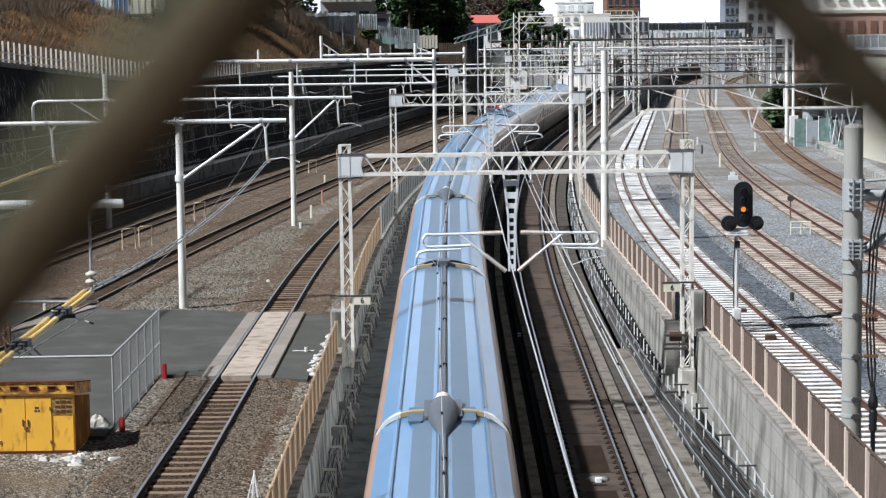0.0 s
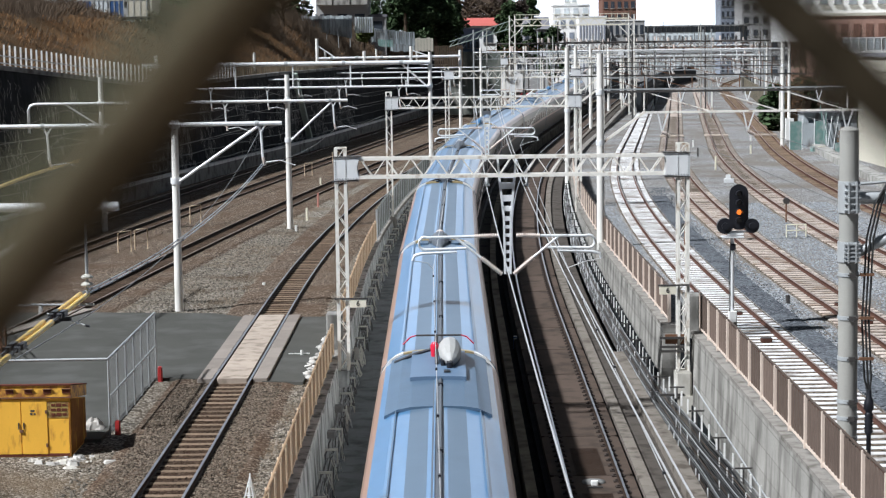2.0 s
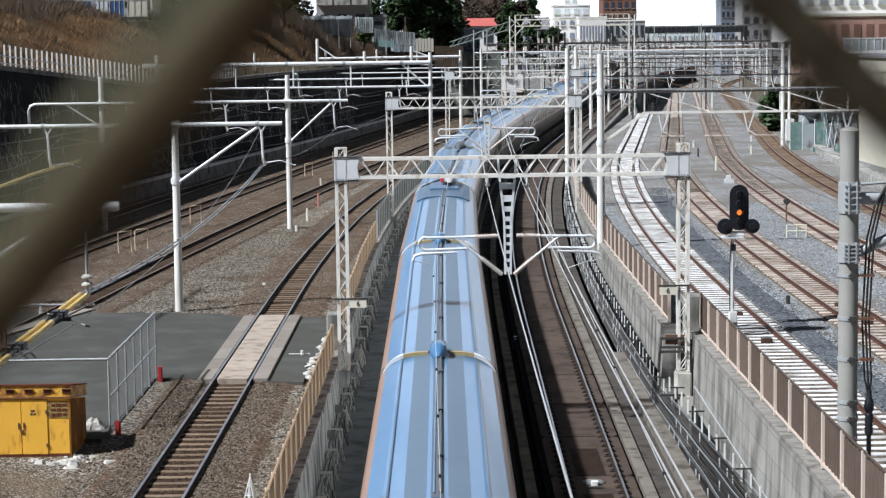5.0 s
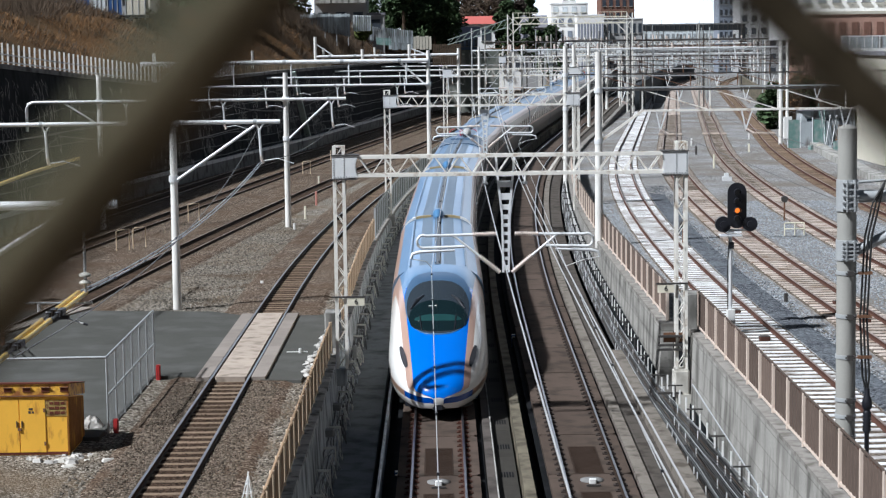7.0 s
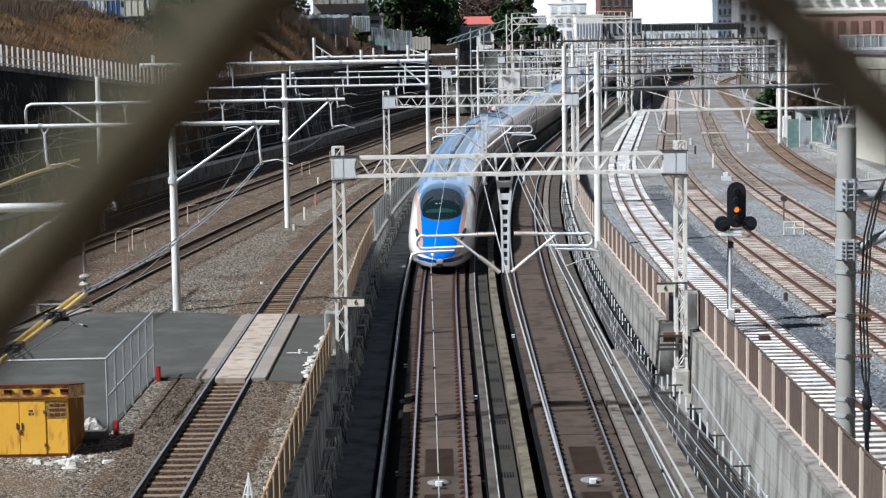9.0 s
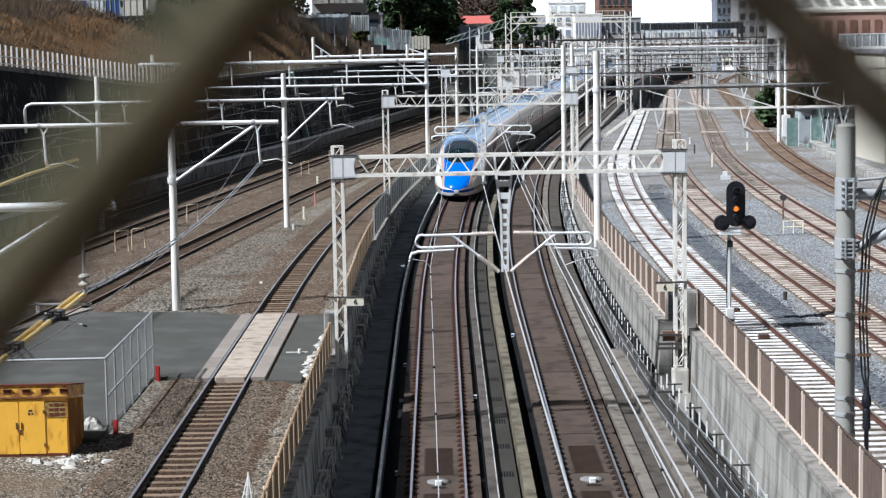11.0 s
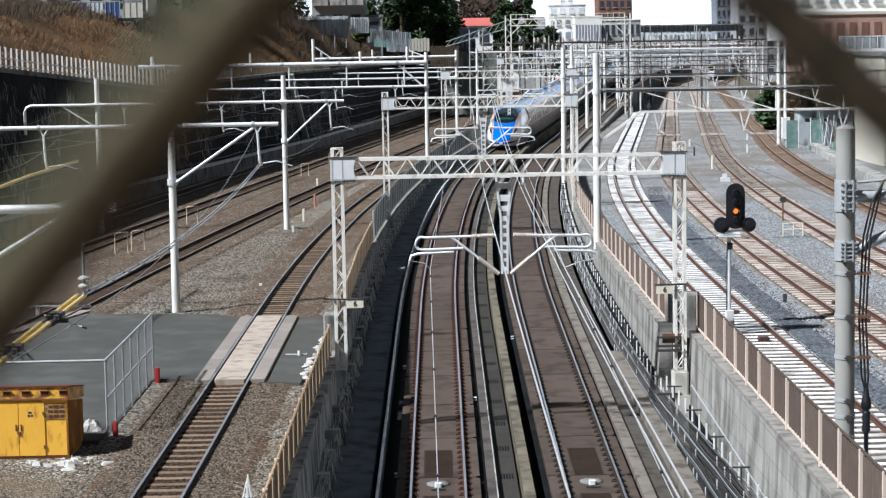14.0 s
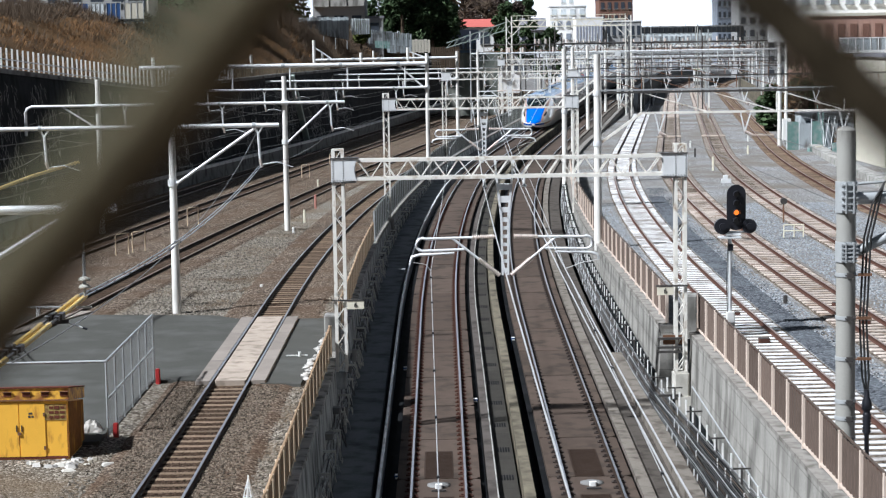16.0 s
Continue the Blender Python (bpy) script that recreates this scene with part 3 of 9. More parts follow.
def old_track(name, label, fn, z, y0, y1, sleeper_mat, head_mat, spacing, near_end, length=2.1, gauge=1.132, width=0.24, bed=None, shoulder=False, web=None):
    tr = thing(name, label, "railway track", (fn(y0), y0, z))
    inv = tr.matrix_world.inverted()
    path = along(fn, z, y0, y1, 3.0)
    for s in (-1, 1):
        p = offset_path(path, s * gauge / 2)
        p = [inv @ Vector(q) for q in p]
        rail = part("rail", Geo().sweep(WEB, p), web or M_RAIL, tr, "rusty rail web and foot")
        part("rail_head", Geo().sweep(HEAD, p), head_mat, rail, "worn running surface")
    if bed:
        bp = [inv @ Vector((p[0], p[1], p[2] - 0.2)) for p in path]
        part("ballast_bed", Geo().sweep([(-1.25, -0.1), (1.25, -0.1), (1.08, 0.026), (-1.08, 0.026)], bp), bed, tr, "dark rusty ballast under the rails")
    if shoulder:
        for s in (-1, 1):
            sp = [inv @ Vector(q) for q in offset_path(path, s * 1.25)]
            part("ballast_shoulder", Geo().sweep([(-0.75, -0.3), (1.0, -0.3), (0.42, -0.128), (-0.57, -0.128)] if s > 0 else [(-1.0, -0.3), (0.75, -0.3), (0.57, -0.128), (-0.42, -0.128)], sp), M_BALLAST_BROWN, tr, "oily brown ballast heaped over the sleeper ends")
    me = sleeper_mesh(length, width, 0.17, sleeper_mat)
    far_me = sleeper_mesh(length, width, 0.155, M_SLEEP_FAR) if sleeper_mat is M_SLEEP_TAN else me
    y, k = y0, 0
    rest = Geo()
    rnd = random.Random(len(name) * 7 + int(abs(fn(y0)) * 10))
    while y < y1:
        h = heading(fn, y) + rnd.uniform(-0.8, 0.8)
        m = pose(fn(y) + rnd.uniform(-0.02, 0.02), y, z - 0.322 + rnd.uniform(-0.003, 0.007), 0, 0, h)
        if k < 290 and y > near_end - 1:
            # on the stretch further off the tan sleepers are darker and slightly lower
            ob = part("sleeper", far_me if y > 118 + rnd.uniform(-9, 9) else me, sleeper_mat, tr)
            ob.matrix_basis = inv @ m
            k += 1
        else:
            rest.box((0, 0, 0.085), (length, width, 0.17), m=inv @ m)
        y += spacing
    if rest.v:
        tagged(part("sleeper_run", rest, sleeper_mat, tr), kind="stuff")
    return tr


old_track("railway_track", "worn narrow-gauge track with dark timber sleepers in brown ballast", l_1, ZL, 18, 330, M_SLEEP_OLD, M_RAILTOP_DULL, 0.64, 40, bed=M_BED_RUST_SHADE, shoulder=True)
old_track("railway_track", "rusty narrow-gauge track with timber sleepers in brown ballast", l_2, ZL, 40, 330, M_SLEEP_DARK, M_RAILTOP_OLD, 0.64, 60, bed=M_BED_RUST_SHADE, shoulder=True)
old_track("railway_track", "rusty narrow-gauge track with timber sleepers in brown ballast", l_3, ZL, 60, 330, M_SLEEP_DARK, M_RAILTOP_OLD, 0.66, 80, bed=M_BED_RUST_SHADE, shoulder=True)
old_track("railway_track", "rusty narrow-gauge track below the dark wall", l_4, ZL, 80, 330, M_SLEEP_DARK, M_RAILTOP_OLD, 0.66, 90, bed=M_BED_RUST_SHADE, shoulder=True)
old_track("railway_track", "narrow-gauge track with whitened concrete sleepers in grey ballast", r_1, ZR, 18, 470, M_SLEEP_WHITE, M_RAILTOP_OLD, 0.62, 42, width=0.31, bed=M_BED_TAN, web=M_RAIL_RED)
old_track("railway_track", "narrow-gauge track with tan concrete sleepers in grey ballast", r_2, ZR, 30, 470, M_SLEEP_TAN, M_RAILTOP_OLD, 0.64, 55, width=0.34, bed=M_BED_TAN, web=M_RAIL_RED)
old_track("railway_track", "narrow-gauge track with tan concrete sleepers in grey ballast", r_3, ZR, 50, 470, M_SLEEP_TAN, M_RAILTOP_OLD, 0.64, 70, width=0.34, bed=M_BED_TAN, web=M_RAIL_RED)
old_track("railway_track", "rust-brown narrow-gauge track in grey ballast", r_4, ZR, 70, 470, M_SLEEP_OLD, M_RAILTOP_OLD, 0.66, 90, width=0.34, bed=M_BED_BROWN, web=M_RAIL_RED)


def slab_track(fn, label, web, clip):
    y0, y1 = -40, 420
    tr = thing("slab_track", label, "railway track", (fn(y0), y0, s_z(y0)))
    inv = tr.matrix_world.inverted()
    path = along(fn, s_z, y0, y1, 3.0)
    # the base's near-black colour holds the shade beside the slabs
    part("track_base", Geo().sweep([(-1.35, -0.34), (1.35, -0.34), (1.35, -0.76), (-1.35, -0.76)], [inv @ Vector(p) for p in path]), M_BED_SHADE, tr, "concrete base with the cutting's shade in its colour")
    for s in (-1, 1):
        p = [inv @ Vector(q) for q in offset_path(path, s * 0.752)]
        rail = part("rail", Geo().sweep(WEB, p), web, tr, "rusty rail web and foot")
        part("rail_head", Geo().sweep(HEAD, p), M_RAILTOP, rail, "bright running surface")
    # slabs, each with its own joint
    y = 22.0
    prof_l, w = 4.93, 2.36
    me = Geo().box((0, 0, -0.09), (w, prof_l, 0.18), bev=0.12).mesh("slab", M_SLAB)
    while y < 300:
        ob = part("slab", me, M_SLAB, tr)
        grade = math.degrees(math.atan((s_z(y + 2) - s_z(y - 2)) / 4))
        ob.matrix_basis = inv @ (pose(fn(y), y, s_z(y) - 0.165, 0, 0, heading(fn, y)) @ pose(0, 0, 0, grade))
        y += 5.0
    # rail fastenings
    fast = Geo()
    y = 30.0
    while y < 130:
        for s in (-1, 1):
            for e in (-0.11, 0.11):
                fast.box((fn(y) + s * 0.752 + e * 1.15, y, s_z(y) - 0.148), (0.13, 0.2, 0.035))
                fast.box((fn(y) + s * 0.752 + e * 0.95, y, s_z(y) - 0.115), (0.07, 0.1, 0.05))
        y += 0.625
    fast.v = [tuple(inv @ Vector(p)) for p in fast.v]
    tagged(part("fastening_run", fast, clip, tr, "rusty rail clips"), kind="stuff")
    return tr, inv


slab_track(s_1, "standard-gauge slab track with brown-stained concrete slabs", M_RAIL_RED, M_CLIP_RED)
slab_track(s_2, "standard-gauge slab track with brown-stained concrete slabs", M_RAIL, M_CLIP)


def strip(name, fn, dz, prof, material, label, y0=-40, y1=300, category="trough", z=s_z):
    path = [(x, y, zz + dz) for x, y, zz in along(fn, z, y0, y1, 3.0)]
    return solid(name, Geo().sweep(prof, path), material, label, category, kind="structure")


def rect(a, b, lo, hi):
    return [(a, lo), (b, lo), (b, hi), (a, hi)]


# walkways, drains and cable troughs in the cutting
strip("kerb_west", beside(s_1, -1.68), 0, rect(-0.045, 0.045, -0.75, -0.12), M_KERBCOOL, "narrow grey concrete kerb beside the slab track")
strip("walkway_west", beside(s_1, -2.45), 0, rect(-0.55, 0.55, -0.75, -0.35), M_WALKGREY, "dark concrete walkway along the cutting wall")
strip("kerb_mid_west", beside(s_1, 1.5), 0, rect(-0.12, 0.12, -0.75, -0.2), M_KERBFACE, "stained brown-grey concrete kerb beside the slab track")
strip("kerb_lip", beside(s_1, 1.64), 0, rect(-0.018, 0.018, -0.75, -0.17), M_CONC, "thin pale lip along the concrete kerb")
strip("trough_mid", beside(s_mid, -0.17), 0, rect(-0.3, 0.3, -0.75, -0.42), M_BOX, "dark cable trough lids between the tracks")
strip("wall_mid", beside(s_mid, 0.33), 0, rect(-0.15, 0.15, -0.75, 0.06), M_CONC_TAN, "low pale weathered concrete wall between the tracks")
strip("kerb_east", beside(s_2, 1.46), 0, rect(-0.17, 0.17, -0.75, -0.14), M_KERBTAN, "weathered concrete kerb beside the slab track")
strip("walkway_east", beside(s_2, 2.0), 0, rect(-0.36, 0.36, -0.75, -0.26), M_WALK, "brown-grey concrete walkway with cable lids")
strip("ledge_east", lambda y: 6.51 + 0.009 * (74 - max(y, 40)), 0, rect(-0.24, 0.24, -0.75, 0.0), M_KERBTAN, "raised concrete ledge below the cable rack", -40, 73)


def trough_lids():
    th = tagged(new("trough_lid_row"), "row of dark slotted trough lids between the tracks", "trough lids")
    th.matrix_world = pose(s_mid(40), 40, s_z(40))
    inv = th.matrix_world.inverted()
    me = Geo().box((0, 0, 0.02), (0.56, 1.742, 0.05), bev=0.01).mesh("lid", M_BOX)
    slot = Geo()
    for k in range(5):
        slot.box((-0.16 + k * 0.08, 0.36, 0.046), (0.05, 0.62, 0.006))
    slot_me = slot.mesh("slot", M_BED_SHADE)
    y = 34.0
    f = beside(s_mid, -0.17)
    while y < 150:
        for nm, q, m in (("lid", me, M_BOX), ("slot", slot_me, M_BED_SHADE)):
            if nm == "slot" and round((y - 34.0) / 1.75) % 2:
                continue
            ob = part(nm, q, m, th)
            ob.matrix_basis = inv @ pose(f(y), y, s_z(y) - 0.42, 1.35, 0, heading(f, y))
        y += 1.75


trough_lids()


def slab_details():
    for fn, y in ((s_1, 56.2), (s_1, 50.8), (s_2, 56.2), (s_2, 50.8)):
        c = thing("drain_grate", "rusty dark drain grate set in the track slab", "drain grate", (fn(y), y, s_z(y) - 0.163), heading(fn, y))
        grade = math.degrees(math.atan(0.0235))
        part("frame", Geo().box((0, 0, 0.004), (0.84, 3.3, 0.012)), M_GRATE, c).matrix_basis = pose(0, 0, 0, grade)
        bar = Geo().box((0, 0, 0.014), (0.76, 0.07, 0.012)).mesh("bar", M_GRATE)
        for k in range(28):
            part("bar", bar, M_GRATE, c).matrix_basis = pose(0, 0, 0, grade) @ pose(0, -1.54 + k * 0.114, 0)
    for fn in (s_1, s_2):
        y = 53.4
        c = thing("track_transponder", "white-topped transponder box on the track slab", "transponder", (fn(y), y, s_z(y) - 0.16), heading(fn, y))
        part("box", Geo().box((0, 0, 0.06), (0.2, 0.16, 0.12), bev=0.03), M_WHITE, c, "white box")
        part("base", Geo().pipe([(0, 0.35, -0.01), (0, 0.35, 0.03), (0, 0.35, 0.05)], [0.33, 0.33, 0.2], 20), M_KERB, c, "round concrete pad", True)
        part("bracket", Geo().box((0, -0.35, 0.02), (0.4, 0.08, 0.04)), M_DARKSTEEL, c)
    # small dark blue boxes beside the rails
    for fn, d, y in ((s_1, -1.2, 55.4), (s_1, 1.2, 51.0), (s_2, -1.25, 51.0), (s_1, -1.25, 72.0), (s_2, -1.3, 78.0), (s_1, 1.25, 66.0)):
        c = thing("ground_box", "small dark blue trackside box with a pale plate", "trackside box", (fn(y) + d, y, s_z(y) - 0.75))
        part("box", Geo().box((0, 0, 0.25), (0.16, 0.24, 0.5), bev=0.02), M_BLUEWALL, c)
        part("plate", Geo().box((0, -0.125, 0.4), (0.12, 0.012, 0.1)).box((0, 0, 0.506), (0.13, 0.18, 0.012)), M_WHITE, c)


slab_details()


# ---------------------------------------------------------------- cutting walls and their fences
def cutting_wall(name, fn, top, sgn, material, label, y0, y1):
    verts, faces = [], []
    ys = [y0 + (y1 - y0) * i / round((y1 - y0) / 3) for i in range(round((y1 - y0) / 3) + 1)]
    for y in ys:
        x = fn(y)
        zb = s_z(y) - 0.8
        zt = max(top, zb + 0.9)
        inner, outer = x, x + sgn * 0.4
        verts += [(inner - sgn * 0.15, y, zb), (inner, y, zt - 0.02), (outer, y, zt - 0.02), (outer, y, zb)]
    for i in range(len(ys) - 1):
        for j in range(4):
            faces.append((i * 4 + j, i * 4 + (j + 1) % 4, (i + 1) * 4 + (j + 1) % 4, (i + 1) * 4 + j))
    faces += [(3, 2, 1, 0), tuple((len(ys) - 1) * 4 + j for j in range(4))]
    me = mesh(name, verts, faces, material)
    wall = tagged(new(name, me), label, "retaining wall", kind="structure")
    cop = Geo()
    path = [(fn(y) + sgn * 0.2, y, max(top, s_z(y) + 0.1)) for y in ys]
    part("coping", cop.sweep(rect(-0.22, 0.22, -0.02, 0.08) if sgn > 0 else rect(-0.2, 0.18, -0.05, 0.04), path), M_COPING, wall, "pale concrete coping")
    return wall


wall_west = cutting_wall("wall_west", wall_l, 0.0, -1, M_CONC_WEST, "dark mossy concrete cutting wall", -30, 300)


def coping_blocks():
    rnd = random.Random(52)
    me = Geo().box((0, 0, 0.055), (0.4, 0.96, 0.11), bev=0.03).mesh("coping_block", M_COPING_BLOCK)
    y = 31.0
    while y < 98:
        if not 61.6 < y < 65.2:
            ob = part("coping_block", me, M_COPING_BLOCK, wall_west)
            ob.matrix_basis = pose(wall_l(y) - 0.18 + rnd.uniform(-0.012, 0.012), y, 0.0 + rnd.uniform(-0.008, 0.008), 0, rnd.uniform(-1, 1), heading(wall_l, y) + rnd.uniform(-0.6, 0.6))
        y += 1.0


coping_blocks()
wall_east_near = cutting_wall("wall_east", wall_r, 0.75, 1, M_CONC_EAST, "grey streaked concrete cutting wall", -30, 61.4)
wall_east_far = cutting_wall("wall_east", wall_r, 0.75, 1, M_CONC_EAST, "grey streaked concrete cutting wall", 62.5, 300)


def panel_fence(name, label, fn, zf, y0, y1, step, high, pm, qm, off):
    fe = thing(name, label, "fence", (fn(y0) + off, y0, zf(y0)))
    inv = fe.matrix_world.inverted()
    n = round((y1 - y0) / step)
    post = Geo().box((0, 0, high / 2), (0.11, 0.06, high + 0.02), bev=0.012).mesh("post", qm)
    pan = Geo()
    # shallow corrugations along the panel
    w, k = step - 0.08, max(6, round(step / 0.16))
    fold = []
    for i in range(k):
        a, b = -w / 2 + i * w / k, -w / 2 + (i + 1) * w / k
        q = 0.014 if i % 2 else -0.01
        fold += [(q, a + 0.01), (q, b - 0.01)]
    ring = fold + [(q + 0.012, s) for q, s in reversed(fold)]
    k2, hz = len(ring), high * 0.43
    pan.raw([(q, s, -hz) for q, s in ring] + [(q, s, hz) for q, s in ring],
            [(i, (i + 1) % k2, k2 + (i + 1) % k2, k2 + i) for i in range(k2)]
            + [(i, i + 1, k2 - 2 - i, k2 - 1 - i) for i in range(len(fold) - 1)] + [(k2 + i, 2 * k2 - 1 - i, 2 * k2 - 2 - i, k2 + i + 1) for i in range(len(fold) - 1)])
    pan_me = pan.mesh("panel", pm)
    top = Geo()
    pts = []
    for i in range(n + 1):
        y = y0 + i * step
        h = heading(fn, y)
        ob = part("post", post, qm, fe)
        ob.matrix_basis = inv @ pose(fn(y) + off, y, zf(y), 0, 0, h)
        pts.append((fn(y) + off, y, zf(y) + high))
        if i < n:
            ym = y + step / 2
            ob = part("panel", pan_me, pm, fe)
            ob.matrix_basis = inv @ pose(fn(ym) + off, ym, (zf(y) + zf(y + step)) / 2 + high / 2, 0, 0, heading(fn, ym))
    pts = [inv @ Vector(p) for p in pts]
    part("top_rail", Geo().sweep(rect(-0.022, 0.022, -0.025, 0.012), pts), pm, fe)
    part("bottom_rail", Geo().sweep(rect(-0.03, 0.03, -0.03, 0.03), [(p[0], p[1], p[2] - high * 0.93) for p in pts]), qm, fe)


panel_fence("panel_fence", "tan panelled fence on the cutting wall", wall_l, lambda y: 0.1, 30, 61.9, 1.45, 1.0, M_TAN, M_TANPOST, -0.24)
panel_fence("panel_fence", "tan panelled fence on the cutting wall", wall_l, lambda y: 0.1, 65, 98, 1.45, 1.0, M_TAN, M_TANPOST, -0.24)
panel_fence("panel_fence", "weathered grey panelled fence on the cutting wall", wall_l, lambda y: max(0.12, s_z(y) + 0.2), 99, 240, 1.6, 1.5, M_GREENPANEL, M_GALVDULL, -0.2)
panel_fence("panel_fence", "brown mesh fence with pinkish posts on the cutting wall", wall_r, lambda y: 0.87, 33, 61, 2.0, 1.2, M_BROWNPANEL, M_POST_R, 0.25)
panel_fence("panel_fence", "brown mesh fence with pinkish posts on the cutting wall", wall_r, lambda y: max(0.87, s_z(y) + 0.2), 63, 139, 2.0, 1.2, M_BROWNPANEL, M_POST_R, 0.25)


# ---------------------------------------------------------------- high-speed portals
def lattice_column(x, y, z0, z1, w, parent, inv):
    g = Geo()
    for sx in (-1, 1):
        for sy in (-1, 1):
            g.bar((x + sx * (w / 2 - 0.04), y + sy * 0.2, z0), (x + sx * (w / 2 - 0.04), y + sy * 0.2, z1), 0.085, 0.085)
    n = max(2, round((z1 - z0) / 0.42))
    for i in range(n):
        a, b = z0 + (z1 - z0) * i / n, z0 + (z1 - z0) * (i + 1) / n
        s = 1 if i % 2 else -1
        for yy in (-0.22, 0.22):
            g.bar((x + s * (w / 2 - 0.05), y + yy, a), (x - s * (w / 2 - 0.05), y + yy, b), 0.045, 0.02)
    g.v = [tuple(inv @ Vector(p)) for p in g.v]
    return part("column", g, M_STEEL_W, parent, "cream-painted lattice column")


def insulator(a, b, r, parent, inv, name="insulator"):
    a, b = Vector(a), Vector(b)
    pts, rs = [], []
    n = 13
    for i in range(n):
        for t, rr in ((0.0, 0.45), (0.3, 1.0), (0.55, 1.0), (0.85, 0.45)):
            pts.append(a + (b - a) * ((i + t) / n))
            rs.append(r * rr)
    g = Geo().pipe(pts, rs, 8)
    g.v = [tuple(inv @ Vector(p)) for p in g.v]
    return part(name, g, M_INSUL, parent, "ribbed white porcelain insulator", True)


def wire_offset(s, y):
    """How far the contact wire stands from the track's middle at a portal."""
    return -0.165 if s < 0 and y < 70 else s * -0.25


def portal(y, xl, xr, zl, zr, ztop, detail=True, drop=3.1, plate=False):
    """Lattice portal over the two high-speed tracks with its middle dropper and registration arms."""
    po = thing("catenary_portal", "cream-painted steel lattice portal over the high-speed tracks", "catenary portal", ((xl + xr) / 2, y, zl), heading(s_mid, y) * 0.5,
               group="portals over the high-speed line")
    inv = po.matrix_world.inverted()

    def put(name, g, m, label="", smooth=False):
        g.v = [tuple(inv @ Vector(p)) for p in g.v]
        return part(name, g, m, po, label, smooth)

    zb = ztop - 0.57
    lattice_column(xl, y, zl, ztop + 0.36, 0.37, po, inv)
    lattice_column(xr, y, zr, ztop + 0.36, 0.37, po, inv)
    g = Geo()
    for yy in (-0.2, 0.2):
        for z in (zb, ztop):
            g.bar((xl, y + yy, z), (xr, y + yy, z), 0.09, 0.1)
    n = 24
    for i in range(n):
        a, b = xl + 0.62 + (xr - xl - 1.24) * i / n, xl + 0.62 + (xr - xl - 1.24) * (i + 1) / n
        s = (ztop, zb) if i % 2 == 0 else (zb, ztop)
        for yy in (-0.21, 0.21):
            g.bar((a, y + yy, s[0]), (b, y + yy, s[1]), 0.06, 0.03)
    put("truss_beam", g, M_STEEL_W, "cream-painted lattice beam")
    for s, x in ((1, xl), (-1, xr)):
        g = Geo()
        # gusset with a concave inner edge
        prof = [(-0.2, zb - 0.09), (0.6, zb - 0.05), (0.56, zb + 0.06), (0.53, zb + 0.17), (0.52, zb + 0.28), (0.53, zb + 0.39), (0.56, zb + 0.5), (0.62, ztop + 0.06), (-0.2, ztop + 0.06)]
        for yy in (0.24, -0.27):
            g = Geo()
            k = len(prof)
            vs = [(x + s * u, y + yy, v) for u, v in prof] + [(x + s * u, y + yy + 0.03, v) for u, v in prof]
            fs = [tuple(range(k)), tuple(range(2 * k - 1, k - 1, -1))] + [(i, (i + 1) % k, k + (i + 1) % k, k + i) for i in range(k)]
            g.raw(vs, fs)
            gp = put("gusset_plate", g, M_GALV, "riveted pale grey gusset plate")
        if detail:
            rv = Geo()
            for q in range(9):
                zz = zb - 0.04 + q * 0.075
                rv.box((x - s * 0.15, y - 0.275, zz), (0.034, 0.02, 0.034), bev=0.008)
                rv.box((x + s * 0.17, y - 0.275, zz), (0.034, 0.02, 0.034), bev=0.008)
            for q in range(8):
                rv.box((x - s * 0.1 + s * q * 0.085, y - 0.275, zb - 0.03), (0.034, 0.02, 0.034), bev=0.008)
        if detail:
            rv.v = [tuple(inv @ Vector(p)) for p in rv.v]
            tagged(part("rivet", rv, M_GALVDULL, gp, "dull grey rivet heads"), kind="stuff")
        put("cap_plate", Geo().box((x + s * 0.2, y, ztop + 0.075), (0.86, 0.6, 0.03)), M_DARKSTEEL, "dark flange")
        put("foot_plate", Geo().box((x + s * 0.17, y, zb - 0.11), (0.78, 0.56, 0.025)), M_DARKSTEEL, "dark flange")
        put("column_head", Geo().bar((x - 0.18, y - 0.2, ztop + 0.34), (x + 0.18, y - 0.2, ztop + 0.34), 0.05).bar((x - 0.18, y + 0.2, ztop + 0.34), (x + 0.18, y + 0.2, ztop + 0.34), 0.05), M_STEEL_W)
    xm = s_mid(y) + 0.02
    g = Geo()
    for s in (-1, 1):
        g.bar((xm + s * 0.29, y, zb + 0.6), (xm + s * 0.24, y, zb - 0.05), 0.07, 0.1)
        g.bar((xm + s * 0.24, y, zb - 0.05), (xm + s * 0.105, y, zb - 1.35), 0.07, 0.1)
        g.bar((xm + s * 0.105, y, zb - 1.35), (xm + s * 0.085, y, zb - drop), 0.065, 0.1)
    # batten plates, large above and small in the narrow shank
    for z, h in ((-0.04, 0.1), (-0.33, 0.2), (-0.72, 0.2), (-1.05, 0.16), (-1.36, 0.14), (-1.62, 0.1), (-1.88, 0.1), (-2.14, 0.1), (-2.4, 0.1), (-2.66, 0.1), (-2.95, 0.14)):
        w = 0.48 + 0.2 * z if z > -1.35 else 0.2
        g.box((xm, y, zb + z), (w, 0.06, h))
    put("drop_mast", g, M_GALV, "tapered ladder-like drop mast")
    zc = s_z(y) + 4.95
